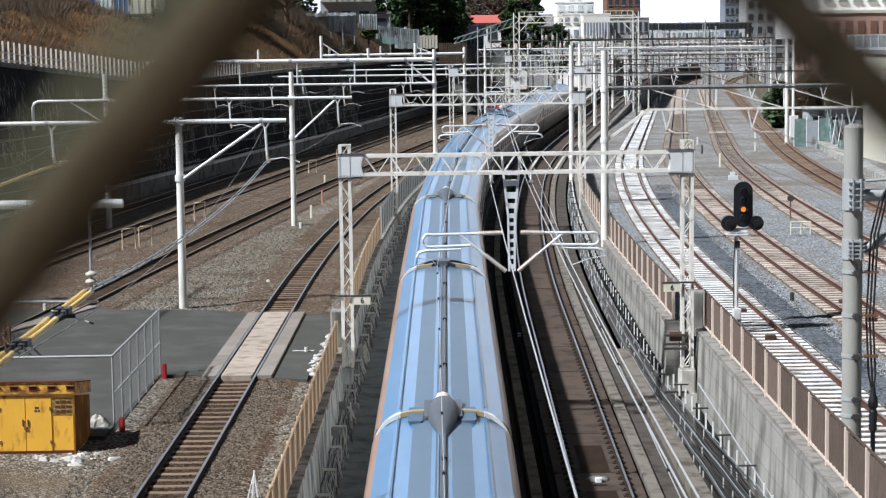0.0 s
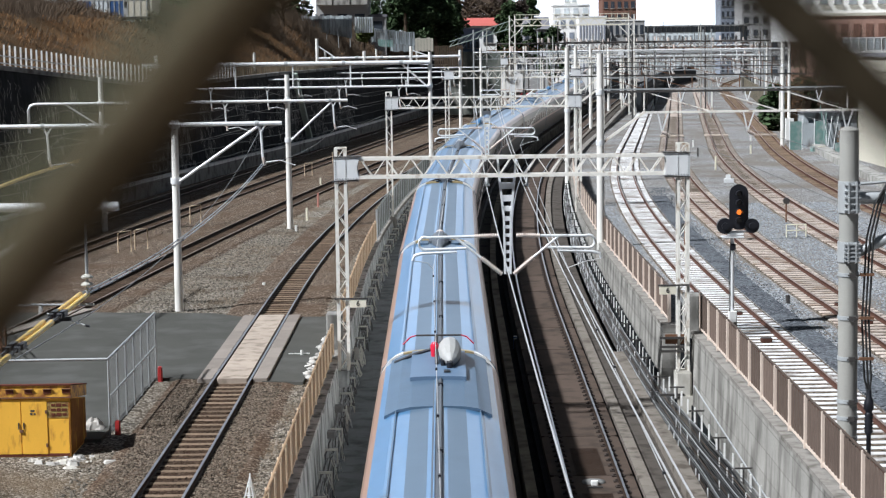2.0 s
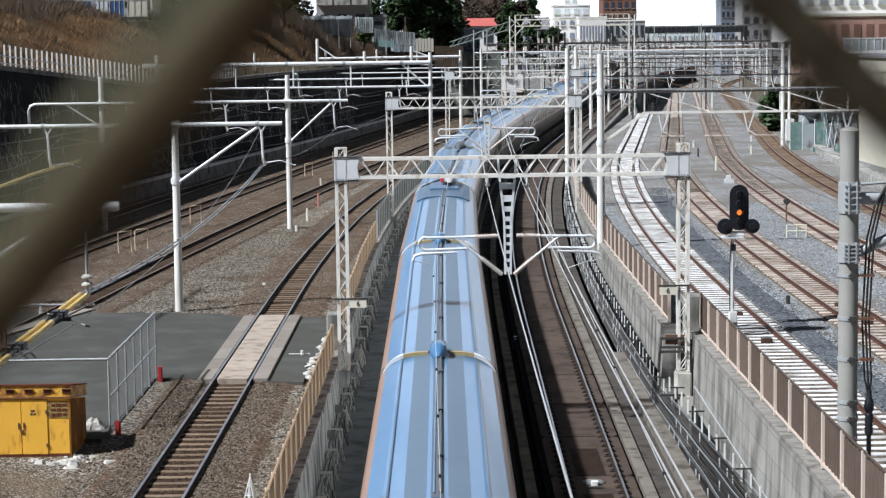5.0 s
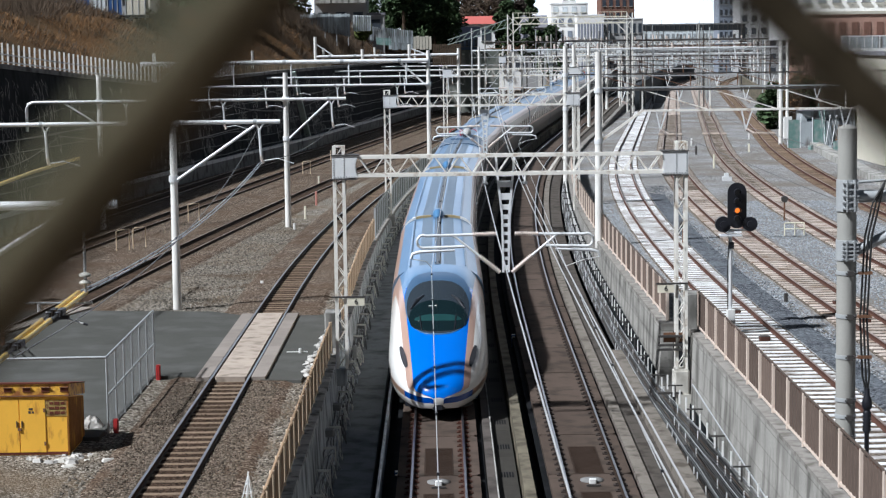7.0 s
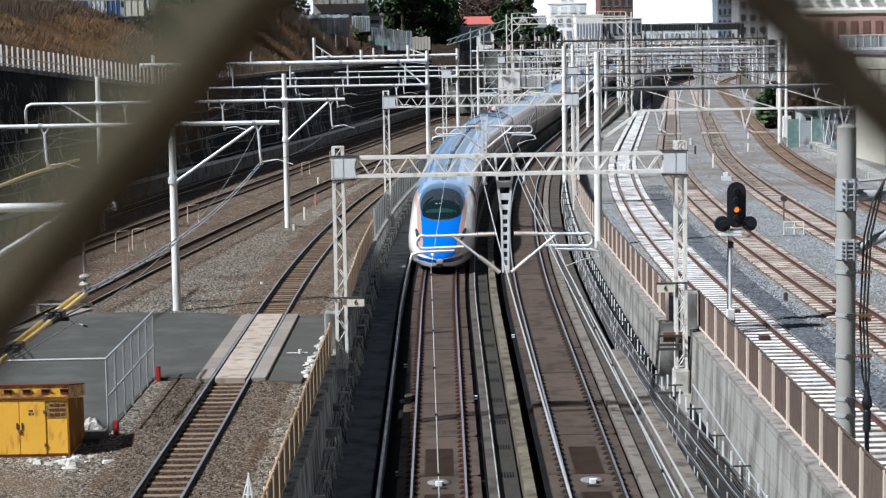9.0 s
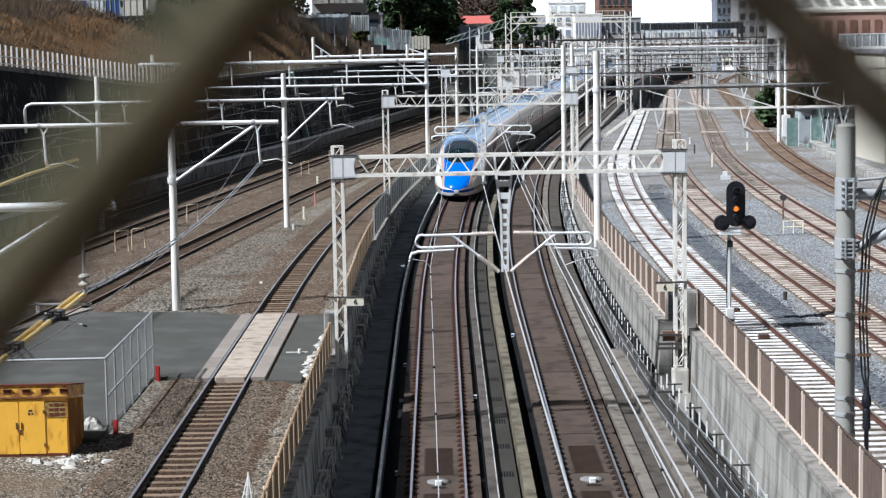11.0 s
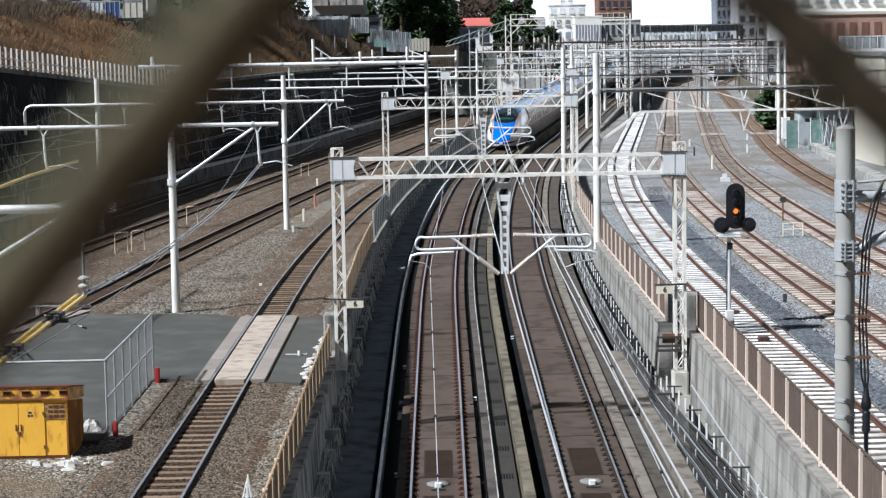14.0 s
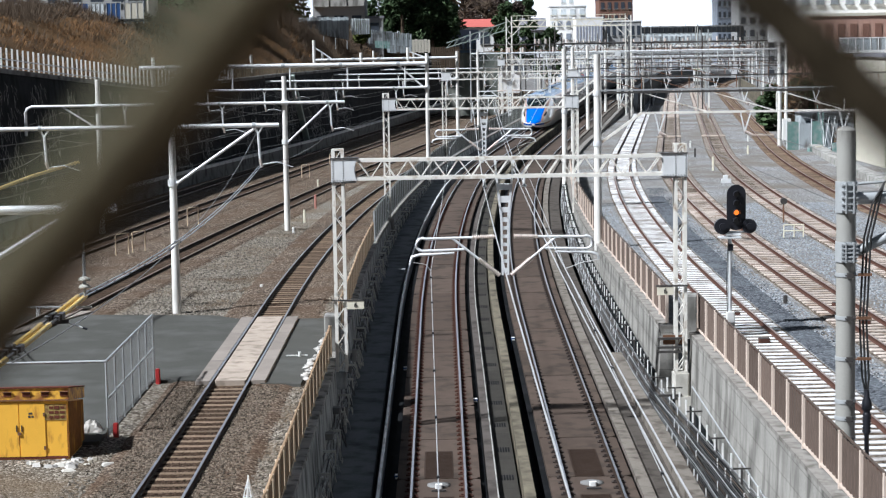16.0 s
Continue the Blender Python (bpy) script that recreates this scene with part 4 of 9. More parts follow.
    for s, fn in ((-1, s_1), (1, s_2)):
        xt = fn(y) + wire_offset(s, y)
        x0 = xm + s * 0.18
        zu, zd = zc + 1.02, zc + 0.62
        xe = fn(y) + s * 0.42
        insulator((x0 + s * 0.1, y, zu + 0.02), (x0 + s * 0.85, y, zu), 0.078, po, inv)
        arc = [(x0 + s * 0.85, y, zu)]
        arc.append((xe - s * 0.1, y, zu - 0.02))
        for a in range(0, 181, 30):
            arc.append((xe + s * 0.18 * math.sin(radians(a)), y, (zu + zd) / 2 + (zu - zd) / 2 * math.cos(radians(a))))
        arc.append((xe - s * 1.3, y, zd + 0.03))
        put("upper_tube", Geo().pipe(arc, 0.045, 8), M_GALV, "galvanised registration tube", True)
        a0 = Vector((x0 + s * 0.0, y, zc - 0.18))
        a1 = Vector((xe - s * 0.95, y, zu - 0.02))
        mid = a0 + (a1 - a0) * 0.45
        insulator(tuple(a0), tuple(mid), 0.078, po, inv, "strut_insulator")
        put("strut", Geo().tube(mid, a1, 0.04), M_GALV, "", True)
        hook = [(xe - s * 1.0, y, zd - 0.08), (xe + s * 0.1, y, zd - 0.12), (xe + s * 0.32, y, zd - 0.18), (xe + s * 0.38, y, zd - 0.34)]
        put("steady_arm", Geo().pipe(hook, [0.035, 0.05, 0.05, 0.04], 8), M_GALV, "", True)
        put("pull_rod", Geo().pipe([(xe + s * 0.36, y, zd - 0.34), (xe - s * 0.1, y, zd - 0.42), (xt, y, zc)], 0.014, 6), M_WIRE_PALE)
    # feeders' hangers under the beam
    for x in (xm - 0.61, xm + 0.62):
        put("hanger", Geo().tube((x, y, zb), (x, y, zb - 0.28), 0.035).box((x, y, zb - 0.3), (0.14, 0.2, 0.06)), M_GALV)
    if plate:
        put("number_plate", Geo().box((xl + 0.48, y - 0.3, zl + 2.12), (0.52, 0.04, 0.25), bev=0.005), M_CREAM, "cream plate with the black number 6")
        put("plate_bracket", Geo().box((xl + 0.25, y - 0.3, zl + 2.27), (1.0, 0.06, 0.05)), M_DARKSTEEL)
        put("number_plate", Geo().box((xr - 0.5, y - 0.3, zl + 2.4), (0.52, 0.04, 0.25), bev=0.005), M_CREAM, "cream plate with the black number 6")
        put("plate_bracket", Geo().box((xr - 0.3, y - 0.3, zl + 2.56), (1.0, 0.06, 0.05)), M_DARKSTEEL)
    return po


PORTALS = [60.6, 111.0, 161.5, 212.0, 262.5, 313.0, 363.5]
portal(60.6, -3.22, 7.42, -0.15, -0.3, 6.47, plate=True)
portal(111.0, -3.1, 7.65, 0.0, 0.3, 6.95)
for yy in PORTALS[2:]:
    portal(yy, s_mid(yy) - 5.4, s_mid(yy) + 5.4, 0.1, 0.6, s_z(yy) + 7.55, detail=False)


# ---------------------------------------------------------------- overhead wires
def wire(name, label, pts, r, material, sag=0.0):
    out = []
    for a, b in zip(pts, pts[1:]):
        for i in range(8):
            t = i / 8
            out.append((a[0] + (b[0] - a[0]) * t, a[1] + (b[1] - a[1]) * t, a[2] + (b[2] - a[2]) * t - sag * 4 * t * (1 - t)))
    out.append(pts[-1])
    return solid(name, Geo().pipe(out, r, 5), material, label, "overhead wire")


def high_speed_wires():
    ys = [10.1] + PORTALS
    for s, fn in ((-1, s_1), (1, s_2)):
        cont, mess = [], []
        for i, y in enumerate(ys):
            st = 0.25 * (-1 if i % 2 else 1) * s * -1
            cont.append((fn(y) + wire_offset(s, y) if i == 1 else fn(y) + st + (0.03 if i == 0 and s < 0 else 0), y, s_z(y) + 4.95))
            mess.append((fn(y) + st * 0.4, y, s_z(y) + 6.1))
        w = wire("contact_wire", "pale contact wire above the high-speed track", cont, 0.011, M_WIRE_PALE)
        clip = Geo()
        y = 14.0
        while y < 60:
            k = (y - 10.1) / 50.5
            x = cont[0][0] + (cont[1][0] - cont[0][0]) * k
            z = cont[0][2] + (cont[1][2] - cont[0][2]) * k
            clip.box((x, y, z + 0.02), (0.05, 0.12, 0.06))
            y += 5.0
        part("wire_clamp", clip, M_BLACK, w, "black wire clamps")
    for dx, r in ((-0.61, 0.016), (0.55, 0.014), (0.68, 0.014)):
        pts = [(s_mid(y) + dx, y, s_z(max(y, 60)) + 7.5 - (0.25 if y < 60 else 0)) for y in [8.0] + PORTALS]
        wire("feeder_wire", "pale feeder wire hung below the portal beams", pts, r, M_WIRE_PALE, 0.25)


high_speed_wires()


# ---------------------------------------------------------------- portals of the older lines
def curve_end(x, y, z):
    return [(x + 2.0, y, z), (x + 0.35, y, z), (x + 0.1, y, z - 0.1), (x, y, z - 0.35), (x, y, z - 1.6)]


def pipe_portal(y, xl, xr, ex_l, ex_r, ztop, z_hi, zlo, ground, droppers, r_pole=0.17, upper=False, curl=False, label="grey concrete pole portal with galvanised cross pipes"):
    po = thing("pipe_portal", label, "catenary portal", (xr, y, ground), group="portals over the older lines")
    inv = po.matrix_world.inverted()

    def put(name, g, m, lab="", smooth=False):
        g.v = [tuple(inv @ Vector(p)) for p in g.v]
        return part(name, g, m, po, lab, smooth)

    for x in (xl, xr):
        put("pole", Geo().pipe([(x, y, ground - 0.3), (x, y, ztop)], [r_pole, r_pole * 0.78], 16), M_POLE, "tapered concrete pole", True)
        put("clamp", Geo().tube((x, y, zlo - 0.15), (x, y, zlo + 0.15), r_pole + 0.03, seg=12), M_GALV, "", True)
    put("cross_pipe", Geo().tube((ex_l, y - 0.22, zlo), (ex_r, y - 0.22, zlo), 0.085, seg=10), M_GALV, "galvanised cross pipe", True)
    if upper:
        put("cross_pipe", Geo().tube((ex_l, y - 0.22, z_hi), (xr, y - 0.22, z_hi), 0.16, seg=10), M_GALV, "thick galvanised cross pipe", True)
    if upper:
        put("strut", Geo().tube((xr - 0.1, y - 0.1, z_hi - 1.9), (xr - 2.1, y - 0.22, z_hi - 0.1), 0.07), M_GALV, "", True)
        for k in range(5):
            x = ex_l + (xr - ex_l) * (k + 0.5) / 5
            put("pipe_collar", Geo().tube((x - 0.12, y - 0.22, z_hi), (x + 0.12, y - 0.22, z_hi), 0.19, seg=10), M_GALVDULL, "", True)
            put("hanger", Geo().tube((x + 0.5, y - 0.22, z_hi), (x + 0.5, y - 0.22, zlo), 0.06), M_GALV, "", True)
    if ex_r > xr + 0.5:
        put("strut", Geo().tube((xr + 0.15, y - 0.1, zlo - 2.2), (ex_r - 0.9, y - 0.22, zlo - 0.1), 0.055), M_GALV, "", True)
        put("clamp", Geo().tube((xr, y, zlo - 2.3), (xr, y, zlo - 2.05), r_pole + 0.03, seg=12), M_GALV, "", True)
    if curl:
        put("curved_pipe", Geo().pipe(curve_end(ex_l - 2.0, y - 0.22, zlo), 0.085, 10), M_GALV, "bent pipe end", True)
        put("stay", Geo().tube((xl - 0.2, y, zlo - 1.2), (xl - 2.0, y - 0.22, zlo), 0.05), M_GALV)
    for x in droppers:
        put("dropper", Geo().tube((x - 0.16, y - 0.22, zlo), (x, y - 0.22, zlo - 0.34), 0.035).tube((x + 0.2, y - 0.22, zlo), (x, y - 0.22, zlo - 0.34), 0.035).tube((x, y - 0.22, zlo - 0.3), (x + 0.05, y - 0.22, zlo - 1.3), 0.05), M_GALV)
        put("pipe_clamp", Geo().tube((x - 0.22, y - 0.22, zlo), (x - 0.1, y - 0.22, zlo), 0.115, seg=10), M_GALVDULL, "", True)
        insulator((x + 0.05, y - 0.22, zlo - 1.3), (x + 0.12, y - 0.22, zlo - 1.62), 0.07, po, inv)
        put("steady_arm", Geo().pipe([(x + 0.1, y - 0.22, zlo - 1.5), (x + 0.7, y - 0.22, zlo - 1.42), (x + 1.3, y - 0.22, zlo - 1.62)], 0.022, 6), M_GALV)
    return po


pipe_portal(36.0, -18.5, -10.6, -20, -6.0, 7.9, 0, 7.1, ZL - 0.2, ())
pipe_portal(75.0, -21.5, -10.35, -22, -6.2, 6.9, 0, 7.05, ZL - 0.2, (-7.0, -15.2, -19.4))
pipe_portal(108.5, -19.0, -8.65, -21, -5.3, 8.4, 0, 6.95, ZL - 0.2, (-6.1, -12.1, -17.5), curl=True)
for yy, xr in ((145.0, -0.95), (180.0, 1.6), (216.0, 4.2), (252.0, 8.0), (290.0, 12.0)):
    pipe_portal(yy, l_4(yy) - 4, xr, l_4(yy) - 5, xr, 9.4, 8.65, 6.9, ZL - 0.2, (l_1(yy), l_2(yy), l_3(yy), l_4(yy)), upper=yy < 150)


def top_pipe():
    """A second long pipe with upright stubs and braces behind the thick one."""
    tp = thing("pipe_portal", "galvanised long pipe with short braced uprights", "catenary portal", (-1.0, 179.6, 8.8), group="portals over the older lines")
    part("cross_pipe", Geo().tube((-10.4, 0, -0.02), (2.6, 0, 0.04), 0.12, seg=10), M_GALV, tp, "galvanised cross pipe", True)
    for x, h in ((-10.5, 1.8), (-1.9, 1.0), (-6.2, 0.6)):
        part("upright", Geo().tube((x, 0, -0.5), (x, 0, h), 0.14, seg=10), M_POLE, tp, "", True)
        if h > 0.8:
            part("brace", Geo().tube((x + 0.1, 0, h * 0.62), (x + 1.6, 0, 0.08), 0.06), M_GALV, tp, "", True)
    for k in range(5):
        part("pipe_collar", Geo().tube((-9.3 + k * 2.3, 0, 0), (-9.05 + k * 2.3, 0, 0), 0.16, seg=10), M_GALVDULL, tp, "", True)
    tp.matrix_world = pose(-1.0, 179.6, 8.8)


top_pipe()


def truss_portal(y, xl, xr, ztop, z0, z1):
    po = thing("truss_portal", "grey concrete poles carrying a thin steel truss over tracks", "catenary portal", (xl, y, ZR), group="portals over the older lines")
    inv = po.matrix_world.inverted()

    def put(name, g, m, lab="", smooth=False):
        g.v = [tuple(inv @ Vector(p)) for p in g.v]
        return part(name, g, m, po, lab, smooth)

    for x in (xl, xr):
        put("pole", Geo().pipe([(x, y, ZR - 0.3), (x, y, ztop)], [0.19, 0.15], 16), M_POLE, "tapered concrete pole", True)
        for z in (z0 - 1.35, z1):
            put("clamp", Geo().tube((x, y, z - 0.12), (x, y, z + 0.12), 0.2, seg=12), M_GALV, "", True)
    w = xr - xl
    put("lower_chord", Geo().bar((xl + 2, y, z0), (xr - 1, y, z0), 0.1, 0.1), M_STEEL_W if y < 100 else M_GALVDULL)
    put("upper_chord", Geo().bar((xl, y, z1), (xr, y, z1), 0.09, 0.09), M_DARKSTEEL, "dark upper chord")
    g = Geo()
    n = max(4, round((w - 3) / 3.4))
    for i in range(n + 1):
        x = xl + 2 + (w - 3) * i / n
        g.bar((x, y, z0), (x, y, z1), 0.06)
        if i < n:
            x2 = xl + 2 + (w - 3) * (i + 1) / n
            g.bar((x, y, z1), (x2, y, z0), 0.045)
    put("web", g, M_STEEL_W if y < 100 else M_RUST)
    put("strut", Geo().bar((xl + 0.1, y, z0 - 1.35), (xl + 2, y, z0), 0.12), M_STEEL_W)
    for fn in (r_1, r_2, r_3, r_4):
        x = fn(y)
        if xl < x < xr:
            put("dropper", Geo().bar((x - 0.4, y, z0), (x - 0.2, y, z0 - 0.9), 0.06).bar((x + 0.1, y, z0), (x - 0.2, y, z0 - 0.9), 0.06), M_GALV)
            insulator((x - 0.2, y, z0 - 0.9), (x + 0.15, y, z0 - 1.1), 0.09, po, inv)


truss_portal(89.0, 7.15, 22.5, 9.45, 6.75, 7.7)
for yy, xl in ((130.0, 8.25), (171.0, 11.6), (212.0, 16.0), (254.0, 21.5), (297.0, 27.0), (340.0, 32.5)):
    truss_portal(yy, xl, 29.7 if yy == 171.0 else r_4(yy) + 5.0, 9.6, 6.8, 7.7)


# ---------------------------------------------------------------- the great pole with cables
def cable_pole():
    x, y = 8.32, 40.0
    po = thing("cable_pole", "thick grey concrete pole with steel clamps and black cables", "utility pole", (x, y, ZR - 0.2))
    inv = po.matrix_world.inverted()

    def put(name, g, m, lab="", smooth=False):
        g.v = [tuple(inv @ Vector(p)) for p in g.v]
        return part(name, g, m, po, lab, smooth)

    put("pole", Geo().pipe([(x, y, 0.3), (x, y, 8.12)], [0.205, 0.195], 24), M_POLEGREY, "smooth concrete pole", True)
    put("cap", Geo().pipe([(x, y, 8.12), (x, y, 8.16), (x, y, 8.2)], [0.2, 0.17, 0.05], 24), M_POLEGREY, "", True)
    for z, h in ((6.75, 0.65), (5.62, 0.42)):
        put("bracket_clamp", Geo().tube((x, y, z - h / 2), (x, y, z + h / 2), 0.225, seg=20), M_GALVDULL, "galvanised bracket clamp", True)
        g = Geo()
        for k in range(5):
            g.box((x + 0.02, y - 0.25, z - h / 2 + (k + 0.5) * h / 5), (0.34, 0.09, 0.03))
        g.box((x - 0.06, y - 0.25, z), (0.03, 0.12, h)).box((x + 0.1, y - 0.25, z), (0.03, 0.12, h))
        put("bolt_plate", g, M_GALVDULL)
    for z in (5.15, 4.25, 3.4, 2.5, 2.15, 1.72):
        put("band", Geo().tube((x, y, z - 0.04), (x, y, z + 0.04), 0.218, seg=20), M_GALVDULL, "steel band", True)
        put("band_bolt", Geo().box((x + 0.04, y - 0.24, z), (0.13, 0.08, 0.1), bev=0.01).tube((x - 0.06, y - 0.26, z), (x + 0.16, y - 0.26, z), 0.018), M_DARKSTEEL, "dark bolt")
    put("cross_pipe", Geo().tube((x + 0.18, y, 6.72), (x + 4.5, y, 6.75), 0.13, seg=12), M_GALVDULL, "galvanised cross pipe", True)
    put("strut", Geo().tube((x + 0.2, y, 5.6), (x + 2.4, y, 6.65), 0.11, seg=12), M_GALVDULL, "", True)
    put("pull_bar", Geo().tube((x + 0.2, y - 0.1, 7.02), (x + 3, y - 0.1, 7.2), 0.03), M_GALVDULL)
    for i in range(3):
        dx = 0.3 + i * 0.07
        pts = [(x + 1.1, y - 0.15, 7.2), (x + 0.75, y - 0.15, 7.05), (x + dx + 0.2, y - 0.15, 6.6), (x + dx + 0.04, y - 0.15, 5.9), (x + dx, y - 0.15, 5.0),
               (x + dx - 0.04, y - 0.15, 4.2), (x + dx + 0.02, y - 0.15, 3.0), (x + 0.42, y - 0.15, 2.6)]
        put("cable", Geo().pipe(pts, 0.022, 6), M_CABLE, "black drooping cable", True)
    prof = [(0, 2.75, 0.05), (0, 2.6, 0.06), (0, 2.5, 0.1), (0, 2.35, 0.11), (0, 2.3, 0.07)]
    for k in range(6):
        prof += [(0, 2.26 - k * 0.07, 0.07), (0, 2.23 - k * 0.07, 0.1)]
    prof += [(0, 1.8, 0.05), (0, 1.0, 0.05)]
    put("cable_end", Geo().pipe([(x + 0.42, y - 0.15, p[1]) for p in prof], [p[2] for p in prof], 10), M_BLACK, "black ribbed cable termination", True)
    for z in (5.15, 4.25, 3.4):
        put("cable_clamp", Geo().box((x + 0.36, y - 0.15, z), (0.28, 0.1, 0.06)).bar((x + 0.1, y - 0.15, z - 0.02), (x + 0.3, y - 0.15, z), 0.03), M_RUST, "rusty cable clamp")


cable_pole()


# ---------------------------------------------------------------- colour-light signal
def light_signal():
    x, y = 9.4, 63.5
    sg = thing("railway_signal", "black colour-light signal on a grey post showing one amber lamp", "railway signal", (x, y, ZR))
    x, y = 0, 0
    def put(name, g, m, lab="", smooth=False, parent=None):
        return part(name, g, m, parent or sg, lab, smooth)
    put("base", Geo().box((0, 0, -0.25), (0.3, 0.3, 0.5)), M_CONC_PALE, "pale concrete base")
    put("post", Geo().tube((0, 0, 0), (0.0, 0, 2.75), 0.065, seg=12), M_GALV, "", True)
    put("post_cable", Geo().pipe([(-0.09, -0.06, 0.3), (-0.11, -0.06, 1.4), (-0.06, -0.06, 2.6)], 0.015, 6), M_CABLE)
    put("foot_box", Geo().box((0.0, -0.12, 0.16), (0.26, 0.2, 0.34), bev=0.02), M_WHITE, "white junction box")
    put("collar", Geo().box((0.02, -0.08, 2.45), (0.16, 0.1, 0.22)), M_BLACK)
    put("platform", Geo().box((0.0, 0, 2.78), (0.7, 0.5, 0.04)).box((0.1, 0, 2.88), (0.5, 0.3, 0.06)), M_GALV, "small steel platform")
    # head with round ends
    ring = []
    for a in range(0, 181, 20):
        ring.append((0.31 * math.cos(radians(a)), 4.2 + 0.31 * math.sin(radians(a))))
    for a in range(180, 361, 20):
        ring.append((0.31 * math.cos(radians(a)), 3.32 + 0.31 * math.sin(radians(a))))
    k = len(ring)
    g = Geo().raw([(0.2 + u, -0.12, v) for u, v in ring] + [(0.2 + u, -0.07, v) for u, v in ring],
                  [tuple(range(k)), tuple(range(2 * k - 1, k - 1, -1))] + [(i, k + i, k + (i + 1) % k, (i + 1) % k) for i in range(k)])
    head = put("signal_head", g, M_BLACK, "black backing board with round ends")
    put("lamp_case", Geo().box((0.2, 0.08, 3.76), (0.32, 0.3, 1.3)), M_BLACK, "", False, head)
    for i, z in enumerate((4.2, 3.9, 3.6, 3.33)):
        lit = i == 2
        put("lens", Geo().tube((0.2, -0.1, z), (0.2, -0.135, z), 0.085, seg=16), M_AMBER if lit else M_LENS_OFF, "glowing amber lens" if lit else "dark lens", True, head)
        hood = []
        for r, yy in ((0.115, -0.12), (0.115, -0.34)):
            hood.append([(0.2 + r * math.cos(radians(a)), yy, z + r * math.sin(radians(a))) for a in range(-20, 201, 20)])
        m = len(hood[0])
        vs = hood[0] + hood[1] + [(0.2 + (q[0] - 0.2) * 0.93, q[1], z + (q[2] - z) * 0.93) for q in hood[0] + hood[1]]
        fs = []
        for j in range(m - 1):
            fs += [(j, j + 1, m + j + 1, m + j), (2 * m + j, 3 * m + j, 3 * m + j + 1, 2 * m + j + 1), (m + j, m + j + 1, 3 * m + j + 1, 3 * m + j)]
        put("hood", Geo().raw(vs, fs), M_BLACK, "", False, head)
    for dx, r in ((-0.26, 0.26), (0.62, 0.24)):
        d = put("repeater_lamp", Geo().tube((dx, 0.0, 3.15), (dx, -0.2, 3.15), r, seg=20).tube((dx, -0.2, 3.15), (dx, -0.3, 3.15), r * 0.45, seg=14), M_BLACK, "black round repeater lamp", True)
    put("cross_arm", Geo().bar((-0.3, 0.02, 2.95), (0.7, 0.02, 2.95), 0.06), M_GALV)
    put("top_cap", Geo().box((-0.1, 0.1, 4.62), (0.3, 0.2, 0.14)).box((-0.12, 0.1, 4.75), (0.14, 0.14, 0.12)), M_GALV)


light_signal()


